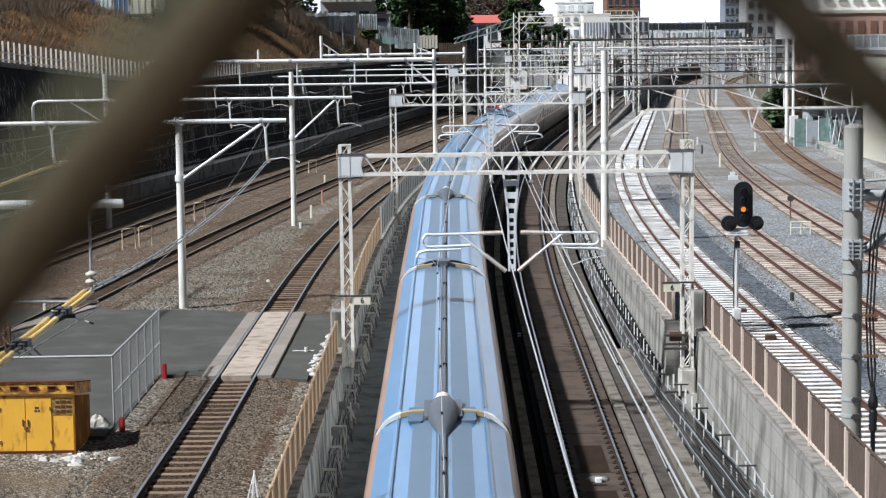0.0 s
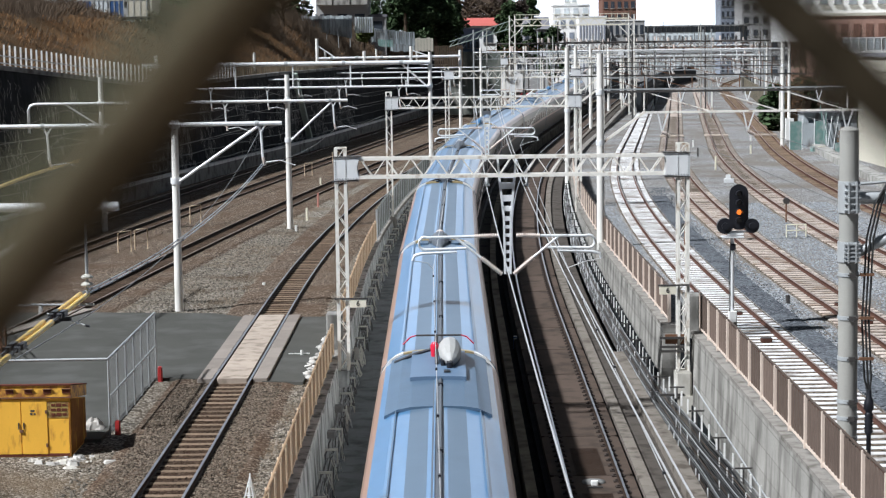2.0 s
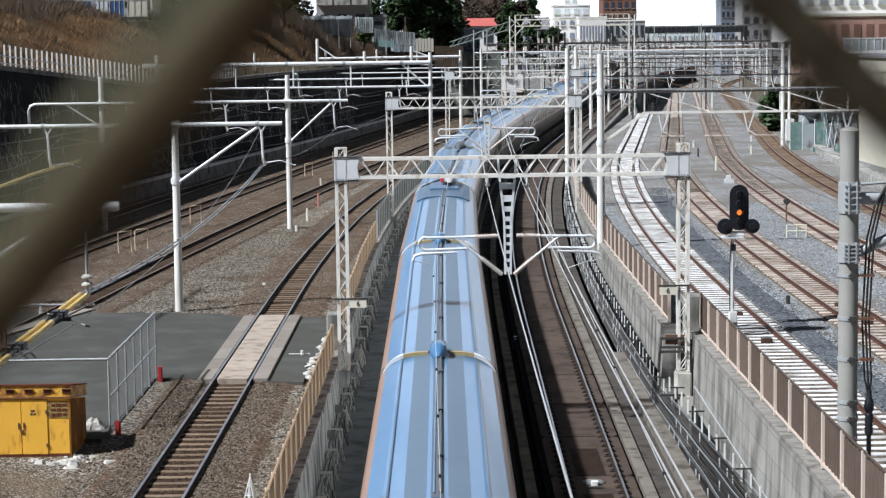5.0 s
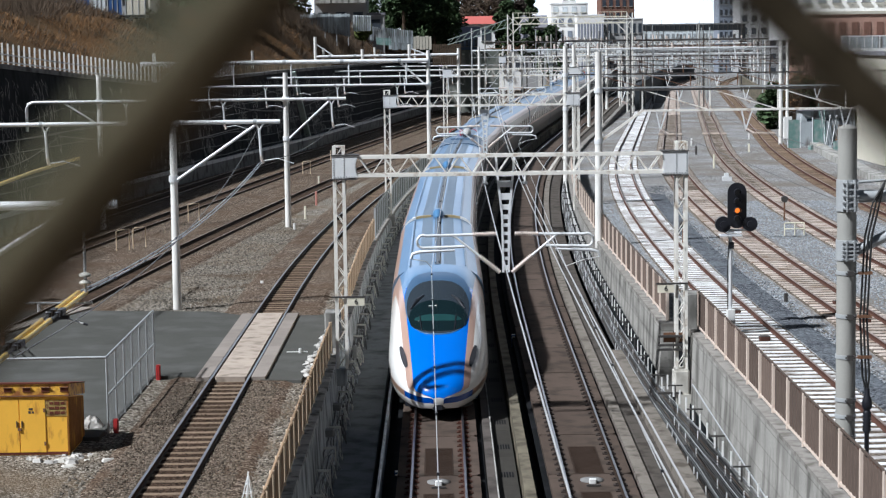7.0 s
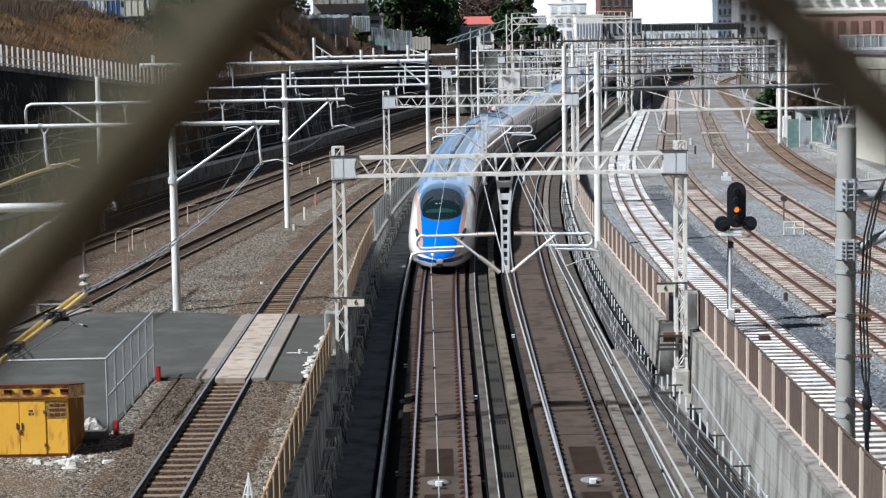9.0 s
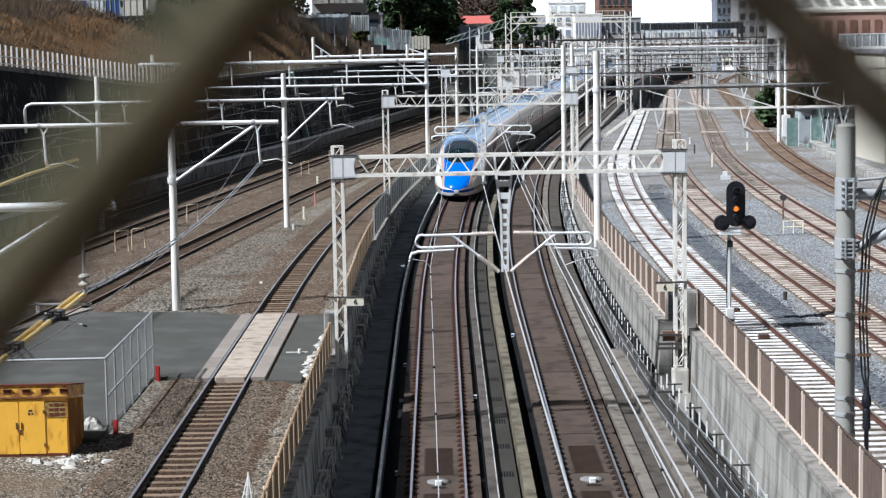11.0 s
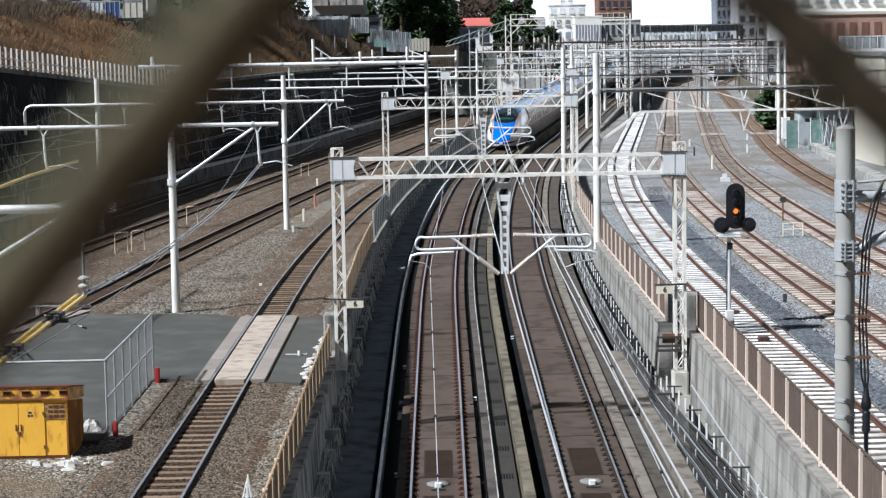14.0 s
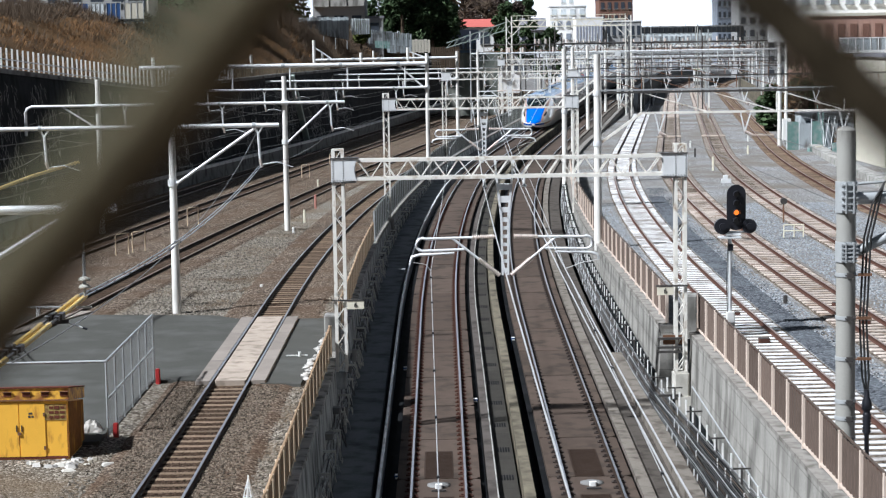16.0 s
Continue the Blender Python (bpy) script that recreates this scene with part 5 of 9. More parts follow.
# ---------------------------------------------------------------- left side: yellow cabinet, crossing, mesh fence
def yellow_cabinet():
    x0, x1, y0, y1 = -11.7, -9.46, 48.2, 50.2
    zf, zb = 1.3, 1.28          # top of the doors' part; the roof falls from 1.65 to the back
    cb = thing("equipment_cabinet", "rust-streaked yellow steel equipment cabinet on the ballast", "cabinet", (x1, y0, -0.2))
    inv = cb.matrix_world.inverted()

    def put(name, g, m, lab="", parent=None):
        g.v = [tuple(inv @ Vector(p)) for p in g.v]
        return part(name, g, m, parent or cb, lab)

    def wedge(xa, xb, ya, yb, lo_a, hi_a, lo_b, hi_b):
        v = [(x, y, z) for x in (xa, xb) for y, z in ((ya, lo_a), (yb, lo_b), (yb, hi_b), (ya, hi_a))]
        return Geo().raw(v, [(0, 1, 2, 3), (7, 6, 5, 4), (0, 4, 5, 1), (1, 5, 6, 2), (2, 6, 7, 3), (3, 7, 4, 0)])

    cx = (x0 + x1) / 2
    put("body", wedge(x0, x1, y0, y1, -0.2, zf, -0.2, 0.96), M_YELLOW, "yellow body streaked with rust")
    put("side_panel", wedge(x1 + 0.002, x1 + 0.016, y0 + 0.04, y1 - 0.02, -0.16, zf - 0.03, -0.16, 0.94), M_RUSTBOX, "heavily rusted side panel")
    put("fascia", wedge(x0 - 0.04, x1 + 0.04, y0 - 0.05, y1 + 0.04, zf + 0.004, 1.62, 1.0, zb), M_RUSTYELLOW, "yellow vented fascia stained with rust")
    put("roof", wedge(x0 - 0.07, x1 + 0.06, y0 - 0.08, y1 + 0.06, 1.623, 1.655, zb + 0.004, zb + 0.03), M_REDRUST, "rusty roof sheet")
    put("fascia_lip", Geo().box((cx, y0 - 0.056, zf + 0.02), (x1 - x0 + 0.08, 0.016, 0.03)), M_RUST, "rusted lower lip")
    for i in range(5):
        v = put("vent", Geo().box((x0 + 0.28 + i * 0.47, y0 - 0.058, zf + 0.17), (0.2, 0.016, 0.1), bev=0.004), M_REDRUST, "rusted vent")
        put("vent_hood", Geo().box((x0 + 0.28 + i * 0.47, y0 - 0.075, zf + 0.235), (0.23, 0.05, 0.014)), M_RUST, "", v)
    for a, b in ((x0 + 0.35, x0 + 1.0), (x0 + 1.02, x0 + 1.66)):
        d = put("door", Geo().box(((a + b) / 2, y0 - 0.012, 0.57), (b - a, 0.024, 1.38), bev=0.004), M_YELLOW, "yellow hinged door")
        put("handle", Geo().box((b - 0.06 if a < x0 + 0.5 else a + 0.05, y0 - 0.035, 0.6), (0.025, 0.03, 0.16)), M_DARKSTEEL, "", d)
        for zz in (0.1, 0.95):
            put("hinge", Geo().box((a + 0.02 if a < x0 + 0.5 else b - 0.02, y0 - 0.03, zz), (0.05, 0.02, 0.09)), M_RUST, "", d)
    put("padlock", Geo().box((x0 + 1.01, y0 - 0.04, 0.47), (0.09, 0.04, 0.07), bev=0.01), M_RUST, "rusty padlock")
    put("rust_strip", Geo().box((x1 - 0.02, y0 - 0.012, 0.5), (0.04, 0.012, 1.36)), M_RUSTBOX, "rusted corner")
    put("bottom_edge", Geo().box((cx, y0 - 0.009, -0.15), (x1 - x0 - 0.06, 0.014, 0.07)), M_REDRUST, "rusted bottom edge")
    put("notice", Geo().box((x1 - 0.37, y0 - 0.008, 1.0), (0.66, 0.012, 0.4)), M_NOTICE, "faded olive notice panel")
    for k in range(3):
        for q in range(3):
            put("notice_bar", Geo().box((x1 - 0.42 + q * 0.14, y0 - 0.018, 1.12 - k * 0.12), (0.1 + 0.03 * ((k + q) % 2), 0.01, 0.06 + 0.02 * (q % 2))), M_REDRUST, "dark red illegible bar")
    put("emblem", Geo().box((x0 + 1.3, y0 - 0.026, 0.98), (0.1, 0.008, 0.05), bev=0.003).box((x0 + 1.27, y0 - 0.026, 0.9), (0.06, 0.008, 0.06)).box((x0 + 1.35, y0 - 0.026, 0.9), (0.05, 0.008, 0.05)), M_DARKSTEEL, "dark worn emblem")


yellow_cabinet()


def crossing():
    # asphalt apron
    g = Geo()
    prof = [(-17.5, 48.9), (-9.02, 49.9), (-9.02, 59.2), (-7.4, 58.9), (-7.4, 72.3), (-8.8, 73.6), (-14.3, 74.4), (-17.5, 74.6)]
    k = len(prof)
    g.raw([(x, y, -0.3) for x, y in prof] + [(x, y, -0.1) for x, y in prof],
          [tuple(range(k - 1, -1, -1)), tuple(range(k, 2 * k))] + [(i, (i + 1) % k, k + (i + 1) % k, k + i) for i in range(k)])
    solid("pavement", g, M_ASPHALT, "worn grey asphalt apron beside the crossing", "pavement", kind="structure")
    g = Geo()
    prof = [(-5.6, 58.3), (-4.35, 58.1), (-4.05, 72.3), (-5.6, 72.3)]
    k = 4
    g.raw([(x, y, -0.3) for x, y in prof] + [(x, y, -0.1) for x, y in prof],
          [(3, 2, 1, 0), (4, 5, 6, 7)] + [(i, (i + 1) % k, k + (i + 1) % k, k + i) for i in range(k)])
    solid("pavement", g, M_ASPHALT, "worn grey asphalt strip between crossing and fence", "pavement", kind="structure")
    cr = thing("level_crossing", "concrete plank crossing deck over the track", "level crossing", (-6.5, 58.3, 0))
    for i in range(7):
        part("deck_panel", Geo().box((0, 1.0 + i * 2.0, -0.09), (0.94, 1.98, 0.17), bev=0.04), M_CROSS, cr, "pale concrete deck panel")
        for s in (-1, 1):
            part("edge_panel", Geo().box((s * 0.84, 1.0 + i * 2.0, -0.09), (0.44, 1.98, 0.16), bev=0.02), M_CROSS_D, cr, "brown concrete edge panel")


crossing()


def apron_edge():
    solid("concrete_strip", Geo().sweep(rect(-0.3, 0.3, -0.1, 0.06), [(-17.2, 64.2, -0.1), (-15.0, 71.3, -0.1), (-13.9, 75.0, -0.1)]), M_CROSS_D, "pale concrete strip along the track", "kerb", kind="structure")
    fe = thing("pipe_fence", "low rust-brown pipe fence at the apron's edge", "fence", (-14.3, 62.6, -0.1))
    for i in range(6):
        part("post", Geo().tube((-0.42 * i, 1.3 * i * 0.9, 0), (-0.42 * i, 1.3 * i * 0.9, 1.15), 0.035), M_RUST, fe, "", True)
    for z in (0.45, 0.8, 1.12):
        part("rail", Geo().tube((0, 0, z), (-2.1, 5.85, z), 0.025), M_RUST, fe, "", True)
    marker_post(-15.5, 73.9, 0.5, M_WHITE, "short white marker post beside the concrete strip")


def sandbags():
    rnd = random.Random(5)
    sb = tagged(new("sandbag_row"), "row of white weathered sandbags along the asphalt edge", "sandbags")
    sb.matrix_world = pose(-4.3, 59.2, -0.1)
    for i in range(48):
        g = Geo()
        u, v = 10, 6
        vs, fs = [], []
        a, b, c = rnd.uniform(0.08, 0.15), rnd.uniform(0.06, 0.11), rnd.uniform(0.04, 0.07)
        for j in range(v + 1):
            ph = math.pi * j / v
            for k in range(u):
                th = 2 * math.pi * k / u
                q = 1 + 0.3 * rnd.uniform(-1, 1)
                vs.append((a * q * math.sin(ph) * math.cos(th), b * q * math.sin(ph) * math.sin(th), c * q * math.cos(ph) + c * 0.8))
        for j in range(v):
            for k in range(u):
                fs.append((j * u + k, (j + 1) * u + k, (j + 1) * u + (k + 1) % u, j * u + (k + 1) % u))
        ob = part("sandbag", g.raw(vs, fs), M_SANDBAG, sb, "", True)
        ob.matrix_basis = pose(rnd.uniform(-0.12, 0.12) + 0.0066 * i, i * 0.27 - 0.7, rnd.uniform(-0.01, 0.04), rnd.uniform(-15, 15), rnd.uniform(-15, 15), rnd.uniform(0, 180))


sandbags()


def mesh_fence():
    """Grey mesh fence on the apron, with the near corner and a slanting stay."""
    a, b = Vector((-8.93, 50.8, -0.2)), Vector((-8.95, 59.3, -0.15))
    fe = thing("mesh_fence", "grey galvanised mesh fence beside the asphalt apron", "fence", tuple(a))
    d = b - a
    n = 6
    h = 2.05
    for i in range(n + 1):
        p = d * (i / n)
        part("post", Geo().tube(p, p + Vector((0, 0, h)), 0.028, seg=8), M_GALVDULL, fe, "", True)
    part("top_rail", Geo().tube((0, 0, h), d + Vector((0, 0, h)), 0.035), M_GALVDULL, fe, "", True)
    part("mid_rail", Geo().tube((0, 0, h * 0.5), d + Vector((0, 0, h * 0.5)), 0.03), M_GALVDULL, fe, "", True)
    g = Geo()
    q = 110
    for i in range(q):
        t = i / q
        g.bar(d * t + Vector((0, 0, 0.05)), d * t + Vector((0.0, 0, h - 0.03)), 0.005)
    for z in range(26):
        g.bar(Vector((0.0, 0, 0.06 + z * 0.076)), d + Vector((0.0, 0, 0.06 + z * 0.076)), 0.005)
    tagged(part("mesh_infill", g, M_MESH, fe, "fine grey wire mesh"), kind="stuff")
    part("front_rail", Geo().tube((0, 0, h), (-3.1, -0.1, h), 0.035), M_GALVDULL, fe, "", True)
    part("front_post", Geo().tube((-3.1, -0.1, 0), (-3.1, -0.1, h), 0.035), M_GALVDULL, fe, "", True)


mesh_fence()


def marker_post(x, y, h, material, label):
    mp = solid("marker_post", Geo().box((x, y, -0.2 + h / 2), (0.14, 0.14, h), bev=0.03).box((x, y, -0.2 + h), (0.1, 0.1, 0.05)), material, label, "marker post")
    return mp


apron_edge()
marker_post(-8.74, 50.9, 0.36, M_RED, "short red-painted marker post in the ballast")
marker_post(-8.79, 59.04, 0.45, M_RED, "short red-painted marker post in the ballast")


# ---------------------------------------------------------------- left retaining wall, slope and far things
def emb_x(y):
    if y < 133:
        return -21.6 + 0.12 * (y - 133)
    if y < 190:
        return -21.6 + 0.14 * (y - 133)
    return -13.62 + 0.112 * (y - 190)


def emb_top(y):
    if y < 105:
        return 9.25
    if y < 145:
        return 9.25 - 2.25 * (y - 105) / 40
    return 7.0 + 0.3 * min(1, (y - 145) / 40)


def hill_z(y, w):
    """Height of the hillside w metres behind the wall's top."""
    t = min(1.0, w / (14 if y < 140 else max(11.5, 14 - 0.25 * (y - 140)) if y < 195 else max(6.0, 11.5 - 0.25 * (y - 195))))
    return emb_top(y) - 0.12 + (6.4 if y < 150 else 6.4 - 1.6 * min(1, (y - 150) / 120)) * (1 - (1 - t) ** 1.5)


def embankment():
    path = along(emb_x, 0, 40, 330, 4.0)
    verts, faces = [], []
    for x, y, _ in path:
        top = emb_top(y)
        verts += [(x, y, -0.4), (x - 1.0, y, top), (x - 1.5, y, top), (x - 1.5, y, -0.4)]
    for i in range(len(path) - 1):
        for j in range(4):
            faces.append((i * 4 + j, i * 4 + (j + 1) % 4, i * 4 + 4 + (j + 1) % 4, i * 4 + 4 + j))
    faces += [(3, 2, 1, 0), tuple((len(path) - 1) * 4 + j for j in range(4))]
    # the shade on this face is put into its near-black colour, besides the streaks
    wall = tagged(new("wall_hillside", mesh("wall_hillside", verts, faces, M_CONC_DARK)), "high streaked retaining wall of the hillside, shade put into its near-black colour", "retaining wall", kind="structure")
    part("coping", Geo().sweep(rect(-0.35, 0.35, -0.05, 0.22), [(x - 1.25, y, emb_top(y)) for x, y, _ in path]), M_KERB, wall, "weathered concrete coping")
    verts, faces = [], []
    cols = 22
    ws = [0, 0.8, 1.6, 2.6, 3.6, 4.8, 6, 7.2, 8.4, 9.6, 10.8, 12, 13, 14, 15, 16, 18, 22, 30, 60, 150, 900]
    for i, (x, y, _) in enumerate(path):
        for j, w in enumerate(ws):
            z = hill_z(y, w) + (0.55 * noise.noise((x * 0.3 - w * 0.35, y * 0.3, w * 0.1)) if 0 < j < 16 else 0)
            verts.append((x - 1.45 - w, y, z))
    for i in range(len(path) - 1):
        for j in range(cols - 1):
            faces.append((i * cols + j, i * cols + j + 1, (i + 1) * cols + j + 1, (i + 1) * cols + j))
    tagged(new("hillside", mesh("hillside", verts, faces, M_DRYGRASS, True)), "brown dry-grass slope above the retaining wall", "slope", kind="structure")
    strip("channel_west", lambda y: emb_x(y) + 0.75, 0.2, rect(-0.4, 0.4, -0.5, 0.6), M_KERB, "grey concrete cable channel at the wall's foot", 60, 320, z=lambda y: 0.0)
    strip("channel_lip", lambda y: emb_x(y) + 1.0, 0.2, rect(-0.14, 0.14, 0.5, 0.82), M_KERBCOOL, "pale concrete lip of the cable channel", 60, 320, z=lambda y: 0.0)


embankment()


def hill_top(y, w):
    return hill_z(y, w) + (0.55 * noise.noise((emb_x(y) * 0.3 - w * 0.35, y * 0.3, w * 0.1)) if w < 16 else 0)


def hill_scrub():
    """Dry grass tufts, brambles and bare twigs on the slope, as one mass."""
    rnd = random.Random(11)
    grass, twig = Geo(), Geo()
    for _ in range(70000):
        y = rnd.uniform(92, 300)
        w = rnd.uniform(0.2, 16)
        x, z = emb_x(y) - 1.45 - w, hill_top(y, w)
        h = rnd.uniform(0.05, 0.3) * (1.0 + 0.9 * noise.noise((w * 0.4, y * 0.15, 3)))
        a = rnd.uniform(0, math.pi)
        k = rnd.uniform(0.008, 0.024)
        lx, ly = math.cos(a) * k, math.sin(a) * k
        bx, by = rnd.uniform(-0.2, 0.3), rnd.uniform(-0.25, 0.15)
        g = grass if rnd.random() < 0.7 else twig
        if g is twig:
            lx, ly, h = lx * 0.4, ly * 0.4, h * 1.8
        g.raw([(x - lx, y - ly, z - 0.1), (x + lx, y + ly, z - 0.1), (x + lx * 0.4 + bx, y + ly * 0.4 + by, z + h), (x - lx * 0.6 + bx, y - ly + by, z + h * 0.7)], [(0, 1, 2, 3)])
    # thicker bare hedge towards the top of the slope and along the wall's crest further off
    for _ in range(36000):
        y = rnd.uniform(120, 290)
        w = rnd.uniform(8.0, 15.5) if y < 205 else rnd.uniform(0.3, 9)
        x, z = emb_x(y) - 1.45 - w, hill_top(y, w)
        n = noise.noise((w * 0.25, y * 0.12, 9))
        if n < (-0.05 if y < 190 else -0.45):
            continue
        h = rnd.uniform(0.3, 1.9) * (0.6 + n) * (0.5 if 145 < y < 180 else 1.0)
        bx, by = rnd.uniform(-0.7, 0.7), rnd.uniform(-0.5, 0.5)
        k = rnd.uniform(0.012, 0.035)
        twig.raw([(x - k, y, z - 0.2), (x + k, y, z - 0.2), (x + k * 0.5 + bx, y + by, z + h), (x - k * 0.5 + bx, y + by, z + h)], [(0, 1, 2, 3)])
    tagged(new("dry_grass", grass.mesh("dry_grass", M_LEAF_DRY)), "tufts of dry brown grass on the slope", "grass", kind="stuff")
    tagged(new("brambles", twig.mesh("brambles", M_BARK)), "bare brown brambles on the slope", "brambles", kind="stuff")


hill_scrub()


def wall_vines():
    """Pale dry creeper stems hanging in patches on the hillside wall."""
    rnd = random.Random(31)
    g = Geo()
    for _ in range(5500):
        y = rnd.uniform(95, 230)
        if noise.noise((y * 0.09, 2.0, 7.0)) < -0.12:
            continue
        top = emb_top(y)
        z = rnd.uniform(0.6, top - 0.4)
        if noise.noise((y * 0.3, z * 0.3, 1.0)) < -0.1:
            continue
        pts = []
        for k in range(3):
            f = z / (top + 0.4)
            pts.append((emb_x(y) - f + 0.07, y, z))
            y += rnd.uniform(-0.35, 0.35)
            z -= rnd.uniform(0.12, 0.4)
        r = rnd.uniform(0.008, 0.02)
        for a, b in zip(pts, pts[1:]):
            g.raw([(a[0], a[1] - r, a[2]), (a[0] + 0.01, a[1] + r, a[2]), (b[0] + 0.01, b[1] + r, b[2]), (b[0], b[1] - r, b[2])], [(0, 1, 2, 3)])
    tagged(new("dry_creeper", g.mesh("dry_creeper", M_VINE)), "pale dry creeper stems on the dark retaining wall", "creeper", kind="stuff")


wall_vines()


def picket_fence():
    fe = thing("picket_fence", "white picket fence along the top of the retaining wall", "fence", (emb_x(92) - 1.25, 92, emb_top(92)))
    inv = fe.matrix_world.inverted()
    me = Geo().box((0, 0, 0.62), (0.11, 0.05, 1.3), bev=0.015).mesh("picket", M_WHITE)
    y = 92.0
    pts = []
    while y < 168:
        ob = part("picket", me, M_WHITE, fe)
        ob.matrix_basis = inv @ pose(emb_x(y) - 1.25, y, emb_top(y) + 0.2, 0, 0, 8)
        pts.append(inv @ Vector((emb_x(y) - 1.25, y, emb_top(y) + 0.2)))
        y += 0.95
    for z in (0.2, 0.62):
        part("rail", Geo().sweep(rect(-0.03, 0.03, z - 0.03, z + 0.03), pts), M_GALVDULL, fe)


picket_fence()


def wall_stair():
    solid("wall_brace", Geo().bar((-14.35, 189.2, 7.3), (-13.0, 193.0, -0.25), 0.55, 0.25), M_TRUSSGREEN, "greenish steel brace leaning on the hillside wall", "brace")
    fe = thing("picket_fence", "dull weathered picket fence on the retaining wall", "fence", (emb_x(170) - 1.25, 170, emb_top(170)))
    inv = fe.matrix_world.inverted()
    me = Geo().box((0, 0, 0.4), (0.12, 0.05, 0.95), bev=0.015).mesh("picket", M_CONC_TAN)
    y = 169.0
    while y < 215:
        ob = part("picket", me, M_CONC_TAN, fe)
        ob.matrix_basis = inv @ pose(emb_x(y) - 1.25, y, emb_top(y) + 0.2, 0, 0, 8)
        y += 0.8


wall_stair()


def hillside_cables():
    for k in range(3):
        pts = []
        for i in range(80):
            y = 95 + i * 2.6
            pts.append((emb_x(y) + 0.1 - 0.12 * k, y, 1.1 + 0.8 * k + 0.05 * math.sin(i * 1.7 + k)))
        solid("wall_cable", Geo().pipe(pts, 0.03, 5), M_CABLE, "dark cable strung along the hillside wall", "cable")


hillside_cables()


# ---------------------------------------------------------------- chain-link fence close to the lens
def chain_link():
    d = 0.11
    fe = thing("chain_link_fence", "out-of-focus olive-brown coated chain-link fence wires", "fence", (0, d, 8.3))
    # lattice of the diamond mesh: one corner and the two directions in which its wires run
    corner = Vector((0.00242, 0, 1.71699))
    left, right = Vector((-0.0351, 0, -0.0399)), Vector((0.0423, 0, -0.0399))
    for i in range(-8, 9):
        for run, step in ((left, right), (right, left)):
            pts = []
            for k in range(-16, 45):
                p = corner + step * i + run * k
                if -0.5 < p.x < 0.5 and 0.0 < p.z < 1.95:
                    pts.append(p + Vector((0, 0.0016 * (1 if (k + i) % 2 else -1), 0)))
            if run is left:
                pts = [p + Vector((0.0005, 0, 0)) for p in pts]
            if len(pts) > 1:
                # right-running wires catch less sun, which is put into their darker colour
                part("wire", Geo().pipe(pts, 0.00188, 14), M_FENCEWIRE if run is left else M_FENCEWIRE_DIM, fe, "", True)
                if run is left:
                    # thin olive strand added on the viewer's side for the wire's sunlit edge
                    eye = Vector((0, -d, 1.7))
                    near = [eye + (p - eye) * 0.55 + Vector((-0.0010, 0, 0.0007)) for p in pts]
                    part("tie_strand", Geo().pipe(near, 0.00062, 10), M_LIT_STRAND, fe, "thin added olive strand for the wire's sunlit edge", True)
    part("rail", Geo().tube((-0.55, 0, 0.0), (0.55, 0, 0.0), 0.02, seg=12), M_GALV, fe, "", True)
    for x in (-0.55, 0.55):
        part("post", Geo().tube((x, 0, -0.05), (x, 0, 2.0), 0.025, seg=12), M_GALV, fe, "", True)


chain_link()


def footbridge():
    g = Geo().box((0, -1.6, 7.85), (60, 4.4, 0.5))
    br = solid("footbridge", g, M_CONC, "grey concrete footbridge deck that the viewer stands on", "bridge", kind="structure")
    part("kerb", Geo().box((0, 0.16, 8.2), (60, 0.3, 0.25)), M_CONC, br, "concrete kerb under the fence")


footbridge()


